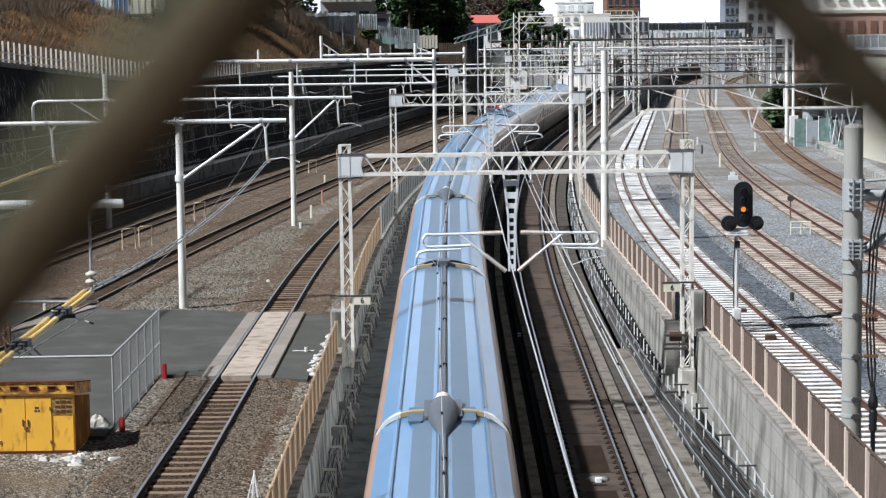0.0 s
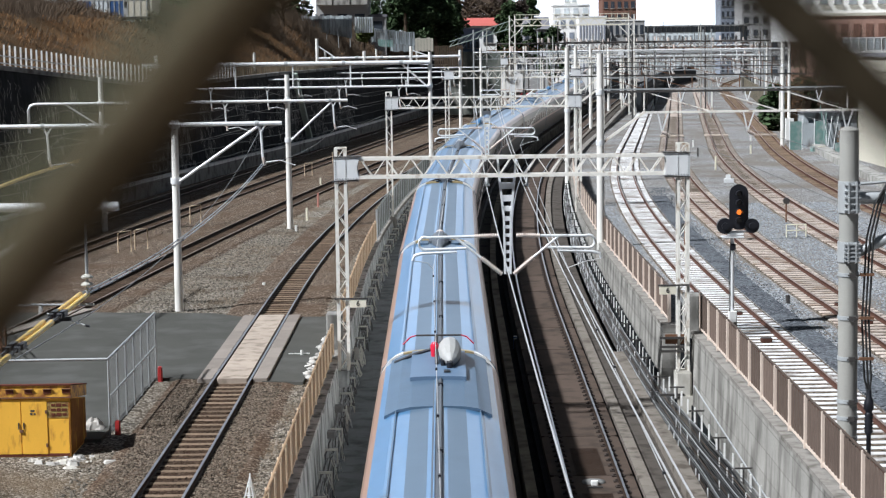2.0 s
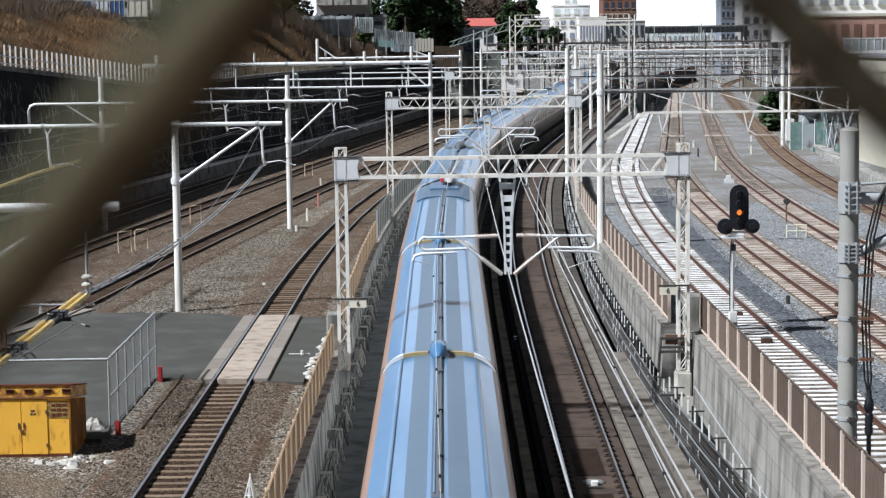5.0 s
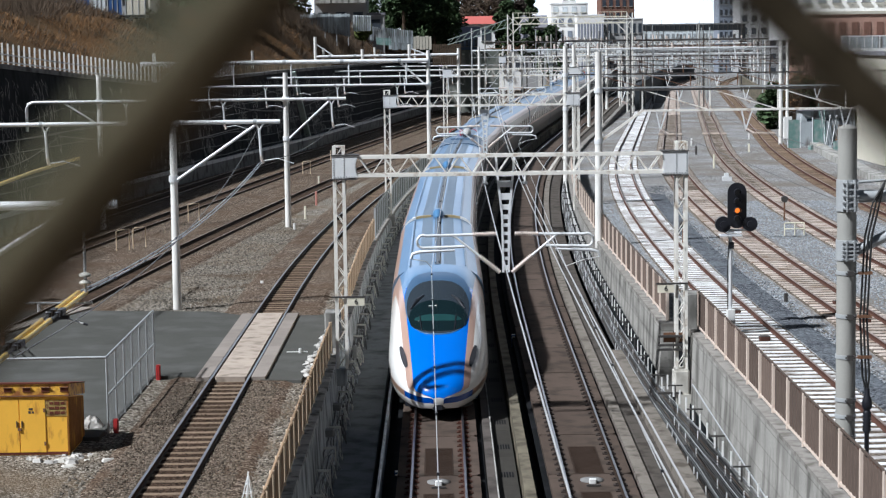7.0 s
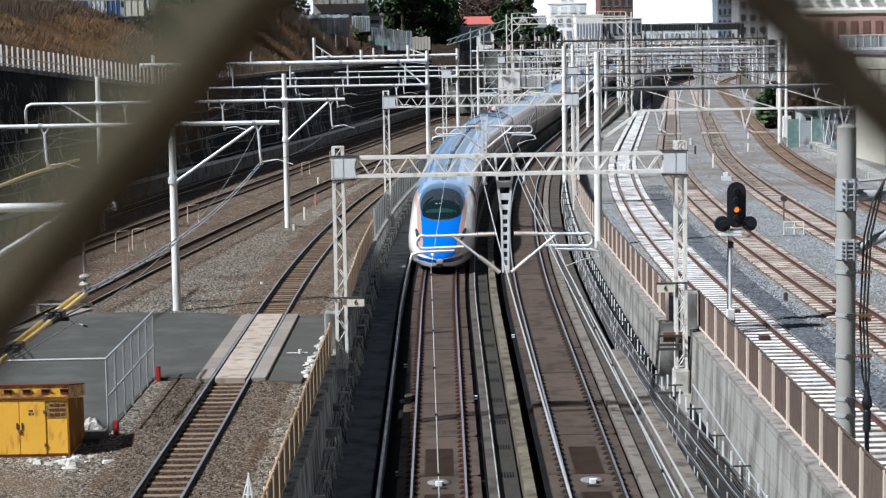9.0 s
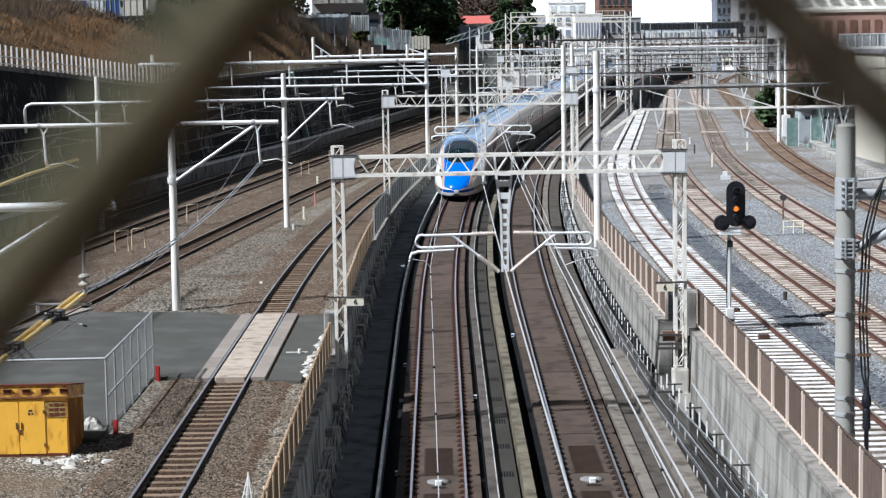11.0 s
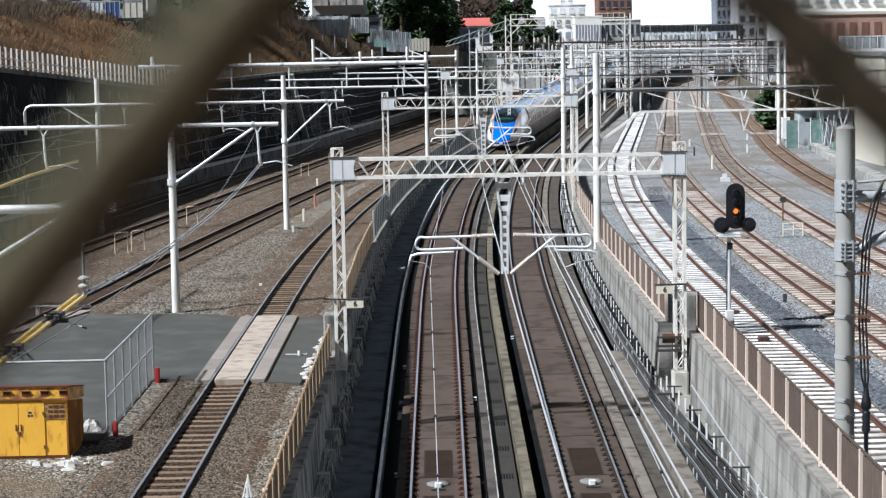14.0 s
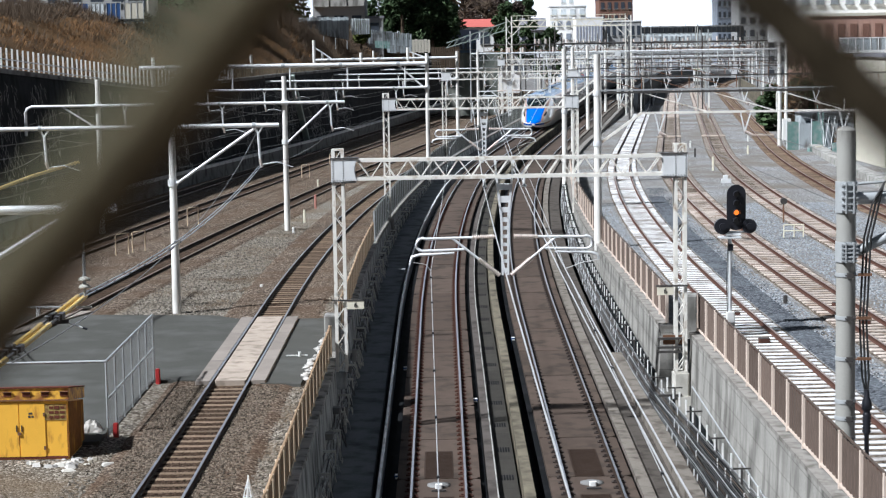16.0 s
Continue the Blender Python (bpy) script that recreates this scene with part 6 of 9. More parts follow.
# ---------------------------------------------------------------- cable racks and fittings in the cutting
def cable_racks():
    rnd = random.Random(21)
    # added near-black sheets stand in for the shade behind and between the cables
    for ya, yb, high in ((26, 60, 1.35), (63, 141, 1.85)):
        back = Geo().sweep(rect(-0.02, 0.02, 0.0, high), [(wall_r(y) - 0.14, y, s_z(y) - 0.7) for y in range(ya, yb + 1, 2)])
        solid("rack_backing", back, M_RACK_SHADE, "added near-black sheet for the shade behind the cable rack", "wall facing", kind="structure")
    rk = thing("cable_rack", "rack of many dark cables on pale posts along the cutting wall", "cable rack", (7.0, 40, s_z(40) - 0.75))
    inv = rk.matrix_world.inverted()

    def rx(y, d):
        a = s_2(y) + 2.53 + 0.0164 * max(0, min(34, 74 - y))
        b = s_2(y) + 2.8 + min(0.78, 0.047 * max(0, 63 - y))
        return a + (b - a) * d

    for k in range(24):
        d = 0.02 + 0.9 * (k / 23)
        pts = []
        y = 26.0
        ph = rnd.uniform(0, 6)
        while y < 150:
            z = s_z(y) - 0.08 - 0.22 * min(1.0, max(0.0, (y - 36) / 40)) + (0.066 - 0.01 * min(1.0, max(0.0, (y - 36) / 40))) * k * (0.75 + 0.25 * math.sin(y * 0.05)) + 0.012 * math.sin(y * 1.1 + ph) + rnd.uniform(-0.004, 0.004)
            pts.append(inv @ Vector((rx(y, d) + rnd.uniform(-0.008, 0.008), y, z)))
            y += 0.9
        part("cable", Geo().pipe(pts, rnd.choice((0.012, 0.016, 0.022)), 5), (M_CABLE, M_CABLEGREY, M_CABLE, M_CABLEBROWN, M_CABLE, M_CABLE, M_CABLEGREY, M_GALVDULL)[k % 8], rk, "", True)
    post = Geo().box((0, 0, 0.2), (0.055, 0.04, 0.45), bev=0.01).mesh("post", M_WHITE)
    arm = Geo().box((-0.05, 0, 0), (0.45, 0.05, 0.04)).box((-0.05, 0, -0.2), (0.04, 0.04, 0.4)).mesh("bracket", M_DARKSTEEL)
    peg = Geo().box((0, 0, 0.12), (0.03, 0.03, 0.26), bev=0.005).mesh("rack_leg", M_GALV)
    y = 34.0
    i = 0
    while y < 135:
        ob = part("post", post, M_WHITE, rk)
        ob.matrix_basis = inv @ pose(rx(y, 0.92), y, s_z(y) + (0.75 if y > 61.5 else 1.05))
        if i % 3 == 0:
            ob = part("bracket", arm, M_DARKSTEEL, rk)
            ob.matrix_basis = inv @ pose(rx(y, 0.85), y + 0.6, s_z(y) + (1.15 if y > 61.5 else 1.5))
        for q in (0.05, 0.4, 0.74):
            if rnd.random() < 0.4:
                continue
            ob = part("rack_leg", peg, M_GALV, rk)
            ob.matrix_basis = inv @ pose(rx(y, q), y + rnd.uniform(0, 1), s_z(y) - (0.35 if y > 61.5 else 0.15) + q * (0.9 if y > 61.5 else 1.2))
        y += 1.15
        i += 1
    pts = [(wall_r(y) - 0.06, y, s_z(y) + 1.25) for y in range(30, 61, 3)]
    solid("wall_conduit", Geo().pipe(pts, 0.035, 6), M_GALVDULL, "pale grey conduit along the cutting wall", "conduit", smooth=True)


cable_racks()


def west_wall_brackets():
    rnd = random.Random(8)
    y = 39.0
    while y < 140:
        b = thing("wall_bracket", "pale steel cable bracket on the dark cutting wall", "bracket", (wall_l(y), y, -1.05 + 0.012 * (y - 50)), group="brackets on the cutting wall")
        part("arm", Geo().box((0.2, 0, 0), (0.42, 0.06, 0.06)), M_BRACKET, b)
        for lx in (0.39, 0.05):
            part("leg", Geo().box((lx, 0, -0.2), (0.04, 0.05, 0.4)), M_BRACKET, b)
        y += 2.7
    for k in range(9):
        pts = []
        y = 26.0
        while y < 150:
            pts.append((wall_l(y) + 0.1 + 0.035 * k + rnd.uniform(-0.03, 0.03), y, -1.08 + 0.012 * (y - 50) - 0.05 * k - (0.12 + 0.05 * (k % 4)) * abs(math.sin((y - 39) * math.pi / 2.7 + 0.25 * (k % 3))) + rnd.uniform(-0.03, 0.03)))
            y += 0.45
        solid("wall_cable", Geo().pipe(pts, rnd.choice((0.012, 0.02)), 5), (M_CABLE, M_GALVDULL, M_CABLEGREY)[k % 3], "grey cable sagging along the cutting wall", "cable", smooth=True)
    y = 40.0
    while y < 100:
        lp = []
        w, d = rnd.uniform(0.3, 1.0), rnd.uniform(0.4, 0.9)
        for i in range(9):
            q = i / 8
            lp.append((wall_l(y) + 0.3 + 0.15 * math.sin(q * 3.1) + rnd.uniform(-0.03, 0.03), y + w * q, -1.1 + 0.012 * (y - 50) - d * (1 - abs(2 * q - 1) ** 1.6)))
        solid("cable_loop", Geo().pipe(lp, rnd.choice((0.012, 0.016, 0.022)), 5), rnd.choice((M_GALVDULL, M_CABLEGREY, M_BRACKET)), "slack cable loop hanging on the cutting wall", "cable", smooth=True)
        y += rnd.uniform(0.7, 1.9)
    for y, z in ((58.5, -1.5), (59.3, -1.3), (66.5, -0.6), (47.0, -1.6)):
        solid("wall_box", Geo().box((wall_l(y) + 0.32, y, z), (0.16, 0.2, 0.42), bev=0.03), M_CONC, "small grey junction box on the cutting wall", "junction box")


west_wall_brackets()


def west_wall_blocks():
    rnd = random.Random(18)
    y = 34.0
    while y < 150:
        if rnd.random() < 0.6:
            part("block", Geo().box((wall_l(y) + 0.12, y + 0.9, -0.75 - rnd.random() * 0.5), (0.3, 0.35, 0.18), heading(wall_l, y), bev=0.03), M_KERB, wall_west, "grey bracket block")
        y += 1.9


west_wall_blocks()


def piers():
    for x, y, w, top, name in ((-3.68, 63.8, 0.5, 1.2, "west"), (7.89, 61.75, 0.56, 1.93, "east")):
        g = Geo().box((x, y, (top - 2.6) / 2), (w, 1.0, top + 2.6), bev=0.04)
        solid("pier_" + name, g, M_CONC, "weathered concrete end pier of the cutting wall", "pier", kind="structure")
    solid("column_footing", Geo().box((7.42, 60.6, -0.75), (0.5, 0.6, 0.75), bev=0.06).box((7.55, 60.6, -1.9), (0.5, 0.7, 1.6)).box((7.42, 60.6, -0.34), (0.4, 0.5, 0.08)), M_CONC_PALE, "pale concrete footing of the portal column", "footing")
    solid("column_footing", Geo().box((-3.3, 60.6, -0.42), (0.42, 0.6, 0.52), bev=0.05), M_CONC_WEST, "dark concrete footing of the portal column", "footing")
    for yy, xl, xr in ((111.0, -3.1, 7.65),):
        for x in (xl, xr):
            solid("column_footing", Geo().box((x, yy, -0.75), (0.7, 0.9, 1.9), bev=0.06), M_CONC, "concrete footing of the portal column", "footing")
    bx = thing("bracket_shelf", "rusty steel shelf bracket at the portal column", "bracket", (7.05, 60.3, 0.75))
    for z in (0, -0.28, -0.42, -1.8):
        part("bar", Geo().box((0, 0, z), (0.75, 0.08, 0.07)), M_DARKSTEEL, bx)
    part("plate", Geo().box((0.1, 0.1, -0.05), (0.6, 0.06, 0.3)), M_RUST, bx, "rusty plate")


piers()


def digit_six(x, y, z, h):
    """The number 6 on the portal plates."""
    cu = bpy.data.curves.new("number", "FONT")
    cu.body = "6"
    cu.size = h
    cu.align_x = cu.align_y = "CENTER"
    cu.extrude = 0.002
    ob = new("number", cu)
    ob.matrix_world = pose(x, y, z, 90, 0, 0)
    cu.materials.append(M_BLACK)
    dg = bpy.context.evaluated_depsgraph_get()
    me = bpy.data.meshes.new_from_object(ob.evaluated_get(dg))
    m = ob.matrix_world.copy()
    bpy.data.objects.remove(ob)
    bpy.data.curves.remove(cu)
    return me, m


def plate_numbers():
    for x, z in ((-2.74, 1.97), (6.92, 2.25)):
        me, m = digit_six(x, 60.27, z, 0.24)
        ob = new("plate_number", me)
        ob.matrix_world = m
        tagged(ob, "black number 6 on the cream portal plate", "number")


# ---------------------------------------------------------------- western lineside things
def hoop(x, y, h=1.05, w=0.55, material=None):
    hp = solid("barrier_hoop", Geo().pipe([(x, y, -0.3), (x, y, h - 0.25), (x + 0.06, y + 0.1, h - 0.22), (x + w, y + 0.6, h - 0.2), (x + w, y + 0.6, -0.3)], 0.035, 6), material or M_TANPOST,
               "cream-painted tubular barrier hoop between the tracks", "barrier hoop", group="barrier hoops", smooth=True)
    return hp


for hx, hy in ((-16.35, 97.0), (-15.7, 98.2), (-14.75, 112.5), (-10.9, 152.0), (-9.6, 168.0)):
    hoop(hx, hy)
for px_, py_, ph_, pm_, pl_ in ((-8.2, 107.0, 0.35, M_WHITE, "short white marker post beside the track"), (-8.75, 109.5, 0.75, M_CREAM, "slim cream marker post beside the track"),
                                (-8.05, 113.5, 0.75, M_CREAM, "slim cream marker post beside the track"), (-8.0, 123.0, 0.9, M_PINK, "slim pinkish marker post beside the track"),
                                (-8.9, 140.0, 0.7, M_CREAM, "slim cream marker post beside the track"), (-7.75, 82.5, 0.16, M_WHITE, "small white marker stone in the ballast")):
    solid("marker_post", Geo().box((px_, py_, -0.2 + ph_ / 2), (0.13, 0.12, ph_), bev=0.03), pm_, pl_, "marker post")
cone_ = Geo().tube((-4.47, 43.0, -0.25), (-4.45, 43.0, 0.46), 0.018)
for a_ in range(7):
    cone_.tube((-4.47 + 0.17 * math.cos(a_ * 0.9), 43.0 + 0.17 * math.sin(a_ * 0.9), -0.25), (-4.45, 43.0, 0.42), 0.012, seg=5)
for r_, z_ in ((0.17, -0.22), (0.11, -0.02), (0.06, 0.18)):
    cone_.pipe([(-4.46 + r_ * math.cos(a_ * 0.524), 43.0 + r_ * math.sin(a_ * 0.524), z_) for a_ in range(13)], 0.01, 5)
solid("wire_cone", cone_, M_GALV, "pale grey wire cone standing in the ballast", "marker post")
solid("valve_marker", Geo().tube((-4.75, 63.3, -0.1), (-4.75, 63.3, 0.05), 0.05, seg=10).bar((-5.2, 63.4, -0.075), (-4.5, 63.4, -0.075), 0.03), M_WHITE, "small white valve marker on the asphalt", "marker")
rubble = thing("rubble_heap", "pale broken rubble by the yellow cabinet", "rubble", (-9.3, 47.6, -0.2))
rub = random.Random(77)
for _ in range(34):
    rx_, ry_ = rub.gauss(-0.2, 0.55), rub.gauss(0.0, 0.3)
    rs_ = rub.uniform(0.07, 0.3)
    g_ = Geo()
    ring_ = [(math.cos(a_) * rs_ * rub.uniform(0.5, 1.0), math.sin(a_) * rs_ * 0.7 * rub.uniform(0.5, 1.0)) for a_ in (0, 1.1, 2.0, 3.1, 4.2, 5.3)]
    h_ = rub.uniform(0.03, 0.1)
    g_.raw([(rx_ + u, ry_ + v, -0.01) for u, v in ring_] + [(rx_ + u * 0.7, ry_ + v * 0.7, h_ * rub.uniform(0.5, 1.2)) for u, v in ring_],
           [(5, 4, 3, 2, 1, 0), (6, 7, 8, 9, 10, 11)] + [(k, (k + 1) % 6, 6 + (k + 1) % 6, 6 + k) for k in range(6)])
    part("fragment", g_, M_SANDBAG if rub.random() < 0.6 else M_CONC_PALE, rubble)
heap_ = random.Random(91)
hv_, hf_ = [], []
for j_ in range(9):
    for i_ in range(9):
        u_, w_ = i_ / 8 - 0.5, j_ / 8 - 0.5
        hump_ = max(0.0, 1 - (2.0 * abs(u_)) ** 2.2) * max(0.0, 1 - (2.0 * abs(w_)) ** 2)
        hv_.append((-9.42 + u_ * 0.6 + heap_.uniform(-0.04, 0.04), 51.3 + w_ * 0.7 + heap_.uniform(-0.04, 0.04), -0.22 + 0.42 * hump_ * heap_.uniform(0.7, 1.15)))
for j_ in range(8):
    for i_ in range(8):
        hf_.append((j_ * 9 + i_, j_ * 9 + i_ + 1, j_ * 9 + i_ + 10, j_ * 9 + i_ + 9))
solid("crumpled_sheet", Geo().raw(hv_, hf_), M_SHEETCLOTH, "crumpled white plastic sheet heaped behind the cabinet", "tarpaulin")


def old_line_wires():
    def span(name, label, a, b, r, m, sag, n=14):
        pts = []
        for i in range(n + 1):
            t = i / n
            pts.append((a[0] + (b[0] - a[0]) * t, a[1] + (b[1] - a[1]) * t, a[2] + (b[2] - a[2]) * t - 4 * sag * t * (1 - t)))
        return solid(name, Geo().pipe(pts, r, 5), m, label, "overhead wire", smooth=True)

    for dx in (-0.07, 0.07):
        span("overhead_wire", "grey twin overhead conductor above the western track", (-6.8 + dx, 36.3, 5.42), (-6.95 + dx * 0.6, 74.8, 5.5), 0.018, M_TWIN, 0.45)
        for k in range(7):
            t = 0.03 + k * 0.055
            x, y, z = -6.8 + dx - 0.15 * t, 36.3 + 38.5 * t, 5.42 + 0.08 * t - 1.8 * t * (1 - t)
            solid("wire_clip", Geo().tube((x, y, z), (x, y + 0.16, z - 0.006), 0.027), M_BLACK, "black band on the twin conductor", "wire clip", group="bands on the wire")
        span("overhead_wire", "dark twin overhead wire above the western track", (-6.5 + dx, 20.0, 5.4), (-6.81 + dx, 36.3, 5.4), 0.024, M_CABLE, 0.0)
        for y0, y1 in ((22.4, 25.2), (26.4, 29.0), (30.2, 32.65), (33.9, 36.4)):
            x0, x1 = -6.69 - 0.019 * (y0 - 30.17) + dx, -6.69 - 0.019 * (y1 - 30.17) + dx
            solid("wire_sleeve", Geo().pipe([(x0, y0, 5.4), ((x0 + x1) / 2, (y0 + y1) / 2, 5.395), (x1, y1, 5.4)], 0.047, 10), M_YELLOW_TUBE,
                  "yellow insulating sleeve on the overhead wire", "wire sleeve", group="sleeves on the wire", smooth=True)
            solid("sleeve_clamp", Geo().box((x0, y0 - 0.12, 5.4), (0.1, 0.34, 0.1), bev=0.02).box((x0, y0 - 0.5, 5.4), (0.08, 0.16, 0.08), bev=0.02), M_BLACK, "black clamp at the sleeve's end", "wire clamp", group="clamps on the wire")
    span("overhead_wire", "thin overhead wire above the western track", (-6.95, 74.8, 5.5), (-6.0, 108.3, 5.4), 0.014, M_WIRE, 0.35)
    span("overhead_wire", "thin overhead wire above the western track", (-5.6, 25.0, 6.0), (-7.0, 74.8, 6.9), 0.011, M_WIRE, 0.9)
    span("overhead_wire", "thin overhead wire above the western track", (-6.0, 108.3, 5.4), (l_1(145), 145, 5.4), 0.016, M_WIRE, 0.3)
    for fn in (l_2, l_3, l_4):
        for a, b in ((60, 75), (75, 108.5), (108.5, 145), (145, 180), (180, 216)):
            span("overhead_wire", "thin overhead wire above the western tracks", (fn(a), a, 5.3), (fn(b), b, 5.3), 0.014, M_WIRE, 0.05)
            span("overhead_wire", "thin messenger wire above the western tracks", (fn(a), a, 6.6), (fn(b), b, 6.6), 0.012, M_WIRE, 0.8)
    for fn in (r_1, r_2, r_3, r_4):
        for a, b in ((30, 89), (89, 130), (130, 171), (171, 212), (212, 254)):
            span("overhead_wire", "thin overhead wire above the eastern tracks", (fn(a), a, 5.9), (fn(b), b, 5.9), 0.011, M_WIRE, 0.03)
    solid("wire_sleeve", Geo().pipe([(-15.35, 64.0, 5.25), (-15.2, 72.0, 5.4), (-14.9, 80.0, 5.45)], 0.065, 8), M_YELLOW_TUBE, "yellow insulating sleeve on the overhead wire", "wire sleeve", group="sleeves on the wire", smooth=True)
    solid("registration_bar", Geo().tube((-8.5, 36.0, 5.27), (-6.55, 36.0, 5.25), 0.024), M_GALVDULL, "pale steel registration bar", "registration bar", smooth=True)
    sb = thing("steady_bar", "pale thin steady bar crossing under the sleeves", "steady bar", (-6.7, 34.0, 5.27))
    part("rod", Geo().tube((-0.32, 0, 0.1), (0.4, 0, -0.14), 0.013), M_GALV, sb, "", True)
    part("tip", Geo().tube((0.34, 0, -0.12), (0.42, 0, -0.147), 0.02), M_BLACK, sb, "black tip", True)
    part("clamp", Geo().box((-0.05, 0, 0.0), (0.3, 0.12, 0.07), bev=0.02), M_BLACK, sb, "black wire clamp")
    di = thing("disc_insulator", "two-disc grey insulator hanging from the portal pipe", "insulator", (-6.67, 36.0, 5.6))
    part("rod", Geo().tube((0, 0, -0.14), (0, 0, 1.5), 0.028), M_GALVDULL, di, "", True)
    for z in (0.03, 0.17):
        part("disc", Geo().pipe([(0, 0, z - 0.02), (0, 0, z), (0, 0, z + 0.03), (0, 0, z + 0.06)], [0.1, 0.115, 0.09, 0.035], 16), M_DISC, di, "pale porcelain disc", True)


old_line_wires()


def lineside_east():
    # dark drainage ballast between the first two tracks
    g = Geo().sweep([(-0.75, -0.05), (0.75, -0.05), (0.3, 0.025), (-0.3, 0.025)], [(r_1(y) + 1.62, y, ZR - 0.2) for y in range(30, 120, 4)])
    solid("drain_strip", g, M_BALLAST_DARK, "strip of dark ballast between the tracks", "ballast", kind="structure")
    for x, y, h in ((17.57, 99.95, 1.0), (11.0, 89.0, 0.8)):
        ps = thing("lineside_lamp", "small dark lineside lamp on a short post", "lineside lamp", (x, y, ZR - 0.2))
        part("post", Geo().tube((0, 0, 0), (0, 0, h), 0.04), M_RUST, ps)
        part("lamp", Geo().tube((0, 0.08, h + 0.12), (0, -0.14, h + 0.12), 0.17, seg=14), M_DARKSTEEL, ps, "round dark lamp", True)
    for x, y, h, m, lab in ((25.3, 160.7, 0.7, M_CREAM, "cream lineside marker post in grey ballast"), (19.7, 141.2, 1.0, M_CREAM, "slim cream lineside marker post in grey ballast"),
                            (20.6, 158.1, 0.7, M_DARKSTEEL, "dark lineside marker post in grey ballast"), (28.5, 181.0, 0.7, M_WHITE, "white lineside marker post in grey ballast"),
                            (12.2, 69.0, 0.3, M_DARKSTEEL, "low dark marker block in the ballast"), (22.0, 172.0, 0.6, M_WHITE, "white lineside marker post in grey ballast")):
        solid("lineside_marker", Geo().box((x, y, ZR - 0.2 + h / 2), (0.14, 0.14, h), bev=0.03).box((x, y, ZR - 0.2 + h), (0.1, 0.1, 0.03)), m, lab, "marker post", group="lineside markers")
    fr = thing("point_machine_guard", "cream tubular guard frame in grey ballast", "guard frame", (16.7, 92.4, ZR - 0.2))
    for dx in (-0.45, 0.05, 0.5):
        part("upright", Geo().tube((dx, 0.1 * dx, 0), (dx, 0.1 * dx, 0.62), 0.03), M_CREAM, fr, "", True)
    for z in (0.32, 0.6):
        part("rail", Geo().tube((-0.45, -0.045, z), (0.5, 0.05, z), 0.028), M_CREAM, fr, "", True)
    for x, y in ((r_1(60) + 0.05, 60), (r_1(66) + 0.05, 66), (r_2(68), 68), (r_2(63.5), 63.5)):
        tp = thing("track_box", "dark brown box between the rails", "track box", (x, y, ZR - 0.17))
        part("box", Geo().box((0, 0, 0.06), (0.34, 0.26, 0.12), bev=0.03), M_RAIL_RED, tp)
        part("lid", Geo().box((0, 0, 0.13), (0.3, 0.22, 0.02), bev=0.02), M_DARKSTEEL, tp)
    for fn, y, n in ((r_2, 190, 3), (r_3, 190, 3), (r_4, 190, 3)):
        for i in range(n):
            solid("track_slab_plate", Geo().box((fn(y + i * 0.9), y + i * 0.9, ZR - 0.1), (2.3, 0.8, 0.08), heading(fn, y)), M_CROSS, "pale timber crossing plank in the track", "crossing plank", group="crossing planks")
    wt = Geo().sweep(rect(-0.2, 0.2, -0.4, 2.2), [(r_4(y) + 3.6, y, ZR) for y in range(205, 460, 6)])
    solid("wall_east_low", wt, M_CONC_TAN, "low tan retaining wall beside the far eastern track", "retaining wall", kind="structure")
    solid("cable_duct", Geo().sweep(rect(-0.5, 0.5, -0.2, 0.25), [(r_4(y) + 3.4, y, ZR) for y in range(100, 200, 5)]), M_CONC, "pale concrete cable duct", "cable duct", kind="structure")
    pb = thing("relay_box", "white relay box on a grey pole", "relay box", (31.5, 178.0, ZR - 0.2))
    part("pole", Geo().tube((0, 0, 0), (0, 0, 9.0), 0.16, 0.12, 12), M_POLE, pb, "", True)
    part("box", Geo().box((0, -0.3, 1.2), (0.75, 0.4, 2.0), bev=0.03), M_WHITE, pb, "white box")
    tf = thing("site_hoarding", "teal mesh hoarding with pale sheds behind the tracks", "hoarding", (31.2, 166.0, ZR - 0.2))
    for i in range(4):
        part("sheet", Geo().box((-1.2 + i * 1.05, 0.02 * i, 1.2), (1.0, 0.05, 2.4 - 0.35 * (i % 2)), 2), M_TEAL if i in (0, 2) else M_SHEETS, tf)
        part("post", Geo().tube((-1.75 + i * 1.05, 0, 0), (-1.75 + i * 1.05, 0, 2.6), 0.04), M_GALV, tf)
    rnd = random.Random(29)
    for k in range(9):
        x, y = 30.6 + rnd.uniform(0, 3.4), 165.4 + rnd.uniform(-0.6, 0.4)
        solid("scaffold_pole", Geo().tube((x, y, ZR - 0.2), (x + rnd.uniform(-0.7, 0.7), y + 0.3, ZR + rnd.uniform(2.2, 3.6)), 0.035), rnd.choice((M_TEAL, M_GALVDULL, M_GALV)), "thin leaning scaffold pole by the hoarding", "scaffold pole", group="scaffold poles")
    for k in range(7):
        x, y = 29.9 + rnd.uniform(0, 4.0), 163.0 + rnd.uniform(-2.0, 1.5)
        h = rnd.uniform(0.3, 0.9)
        solid("stacked_box", Geo().box((x, y, ZR - 0.2 + h / 2), (rnd.uniform(0.3, 0.7), 0.5, h), rnd.uniform(-20, 20), bev=0.03), rnd.choice((M_SHEETPALE, M_TEAL, M_CONC, M_HOUSEC)), "small pale box on the ballast beside the hoarding", "box", group="boxes by the hoarding")
    sh = thing("site_shed", "pale weathered shed with a sagging roof", "shed", (33.5, 169.0, ZR - 0.2))
    part("wall", Geo().box((0, 1.5, 1.5), (4.6, 3.0, 3.0)), M_SHEETS, sh)
    part("roof", Geo().box((0, 1.4, 3.1), (5.0, 3.6, 0.14)), M_ROOFGREY, sh)
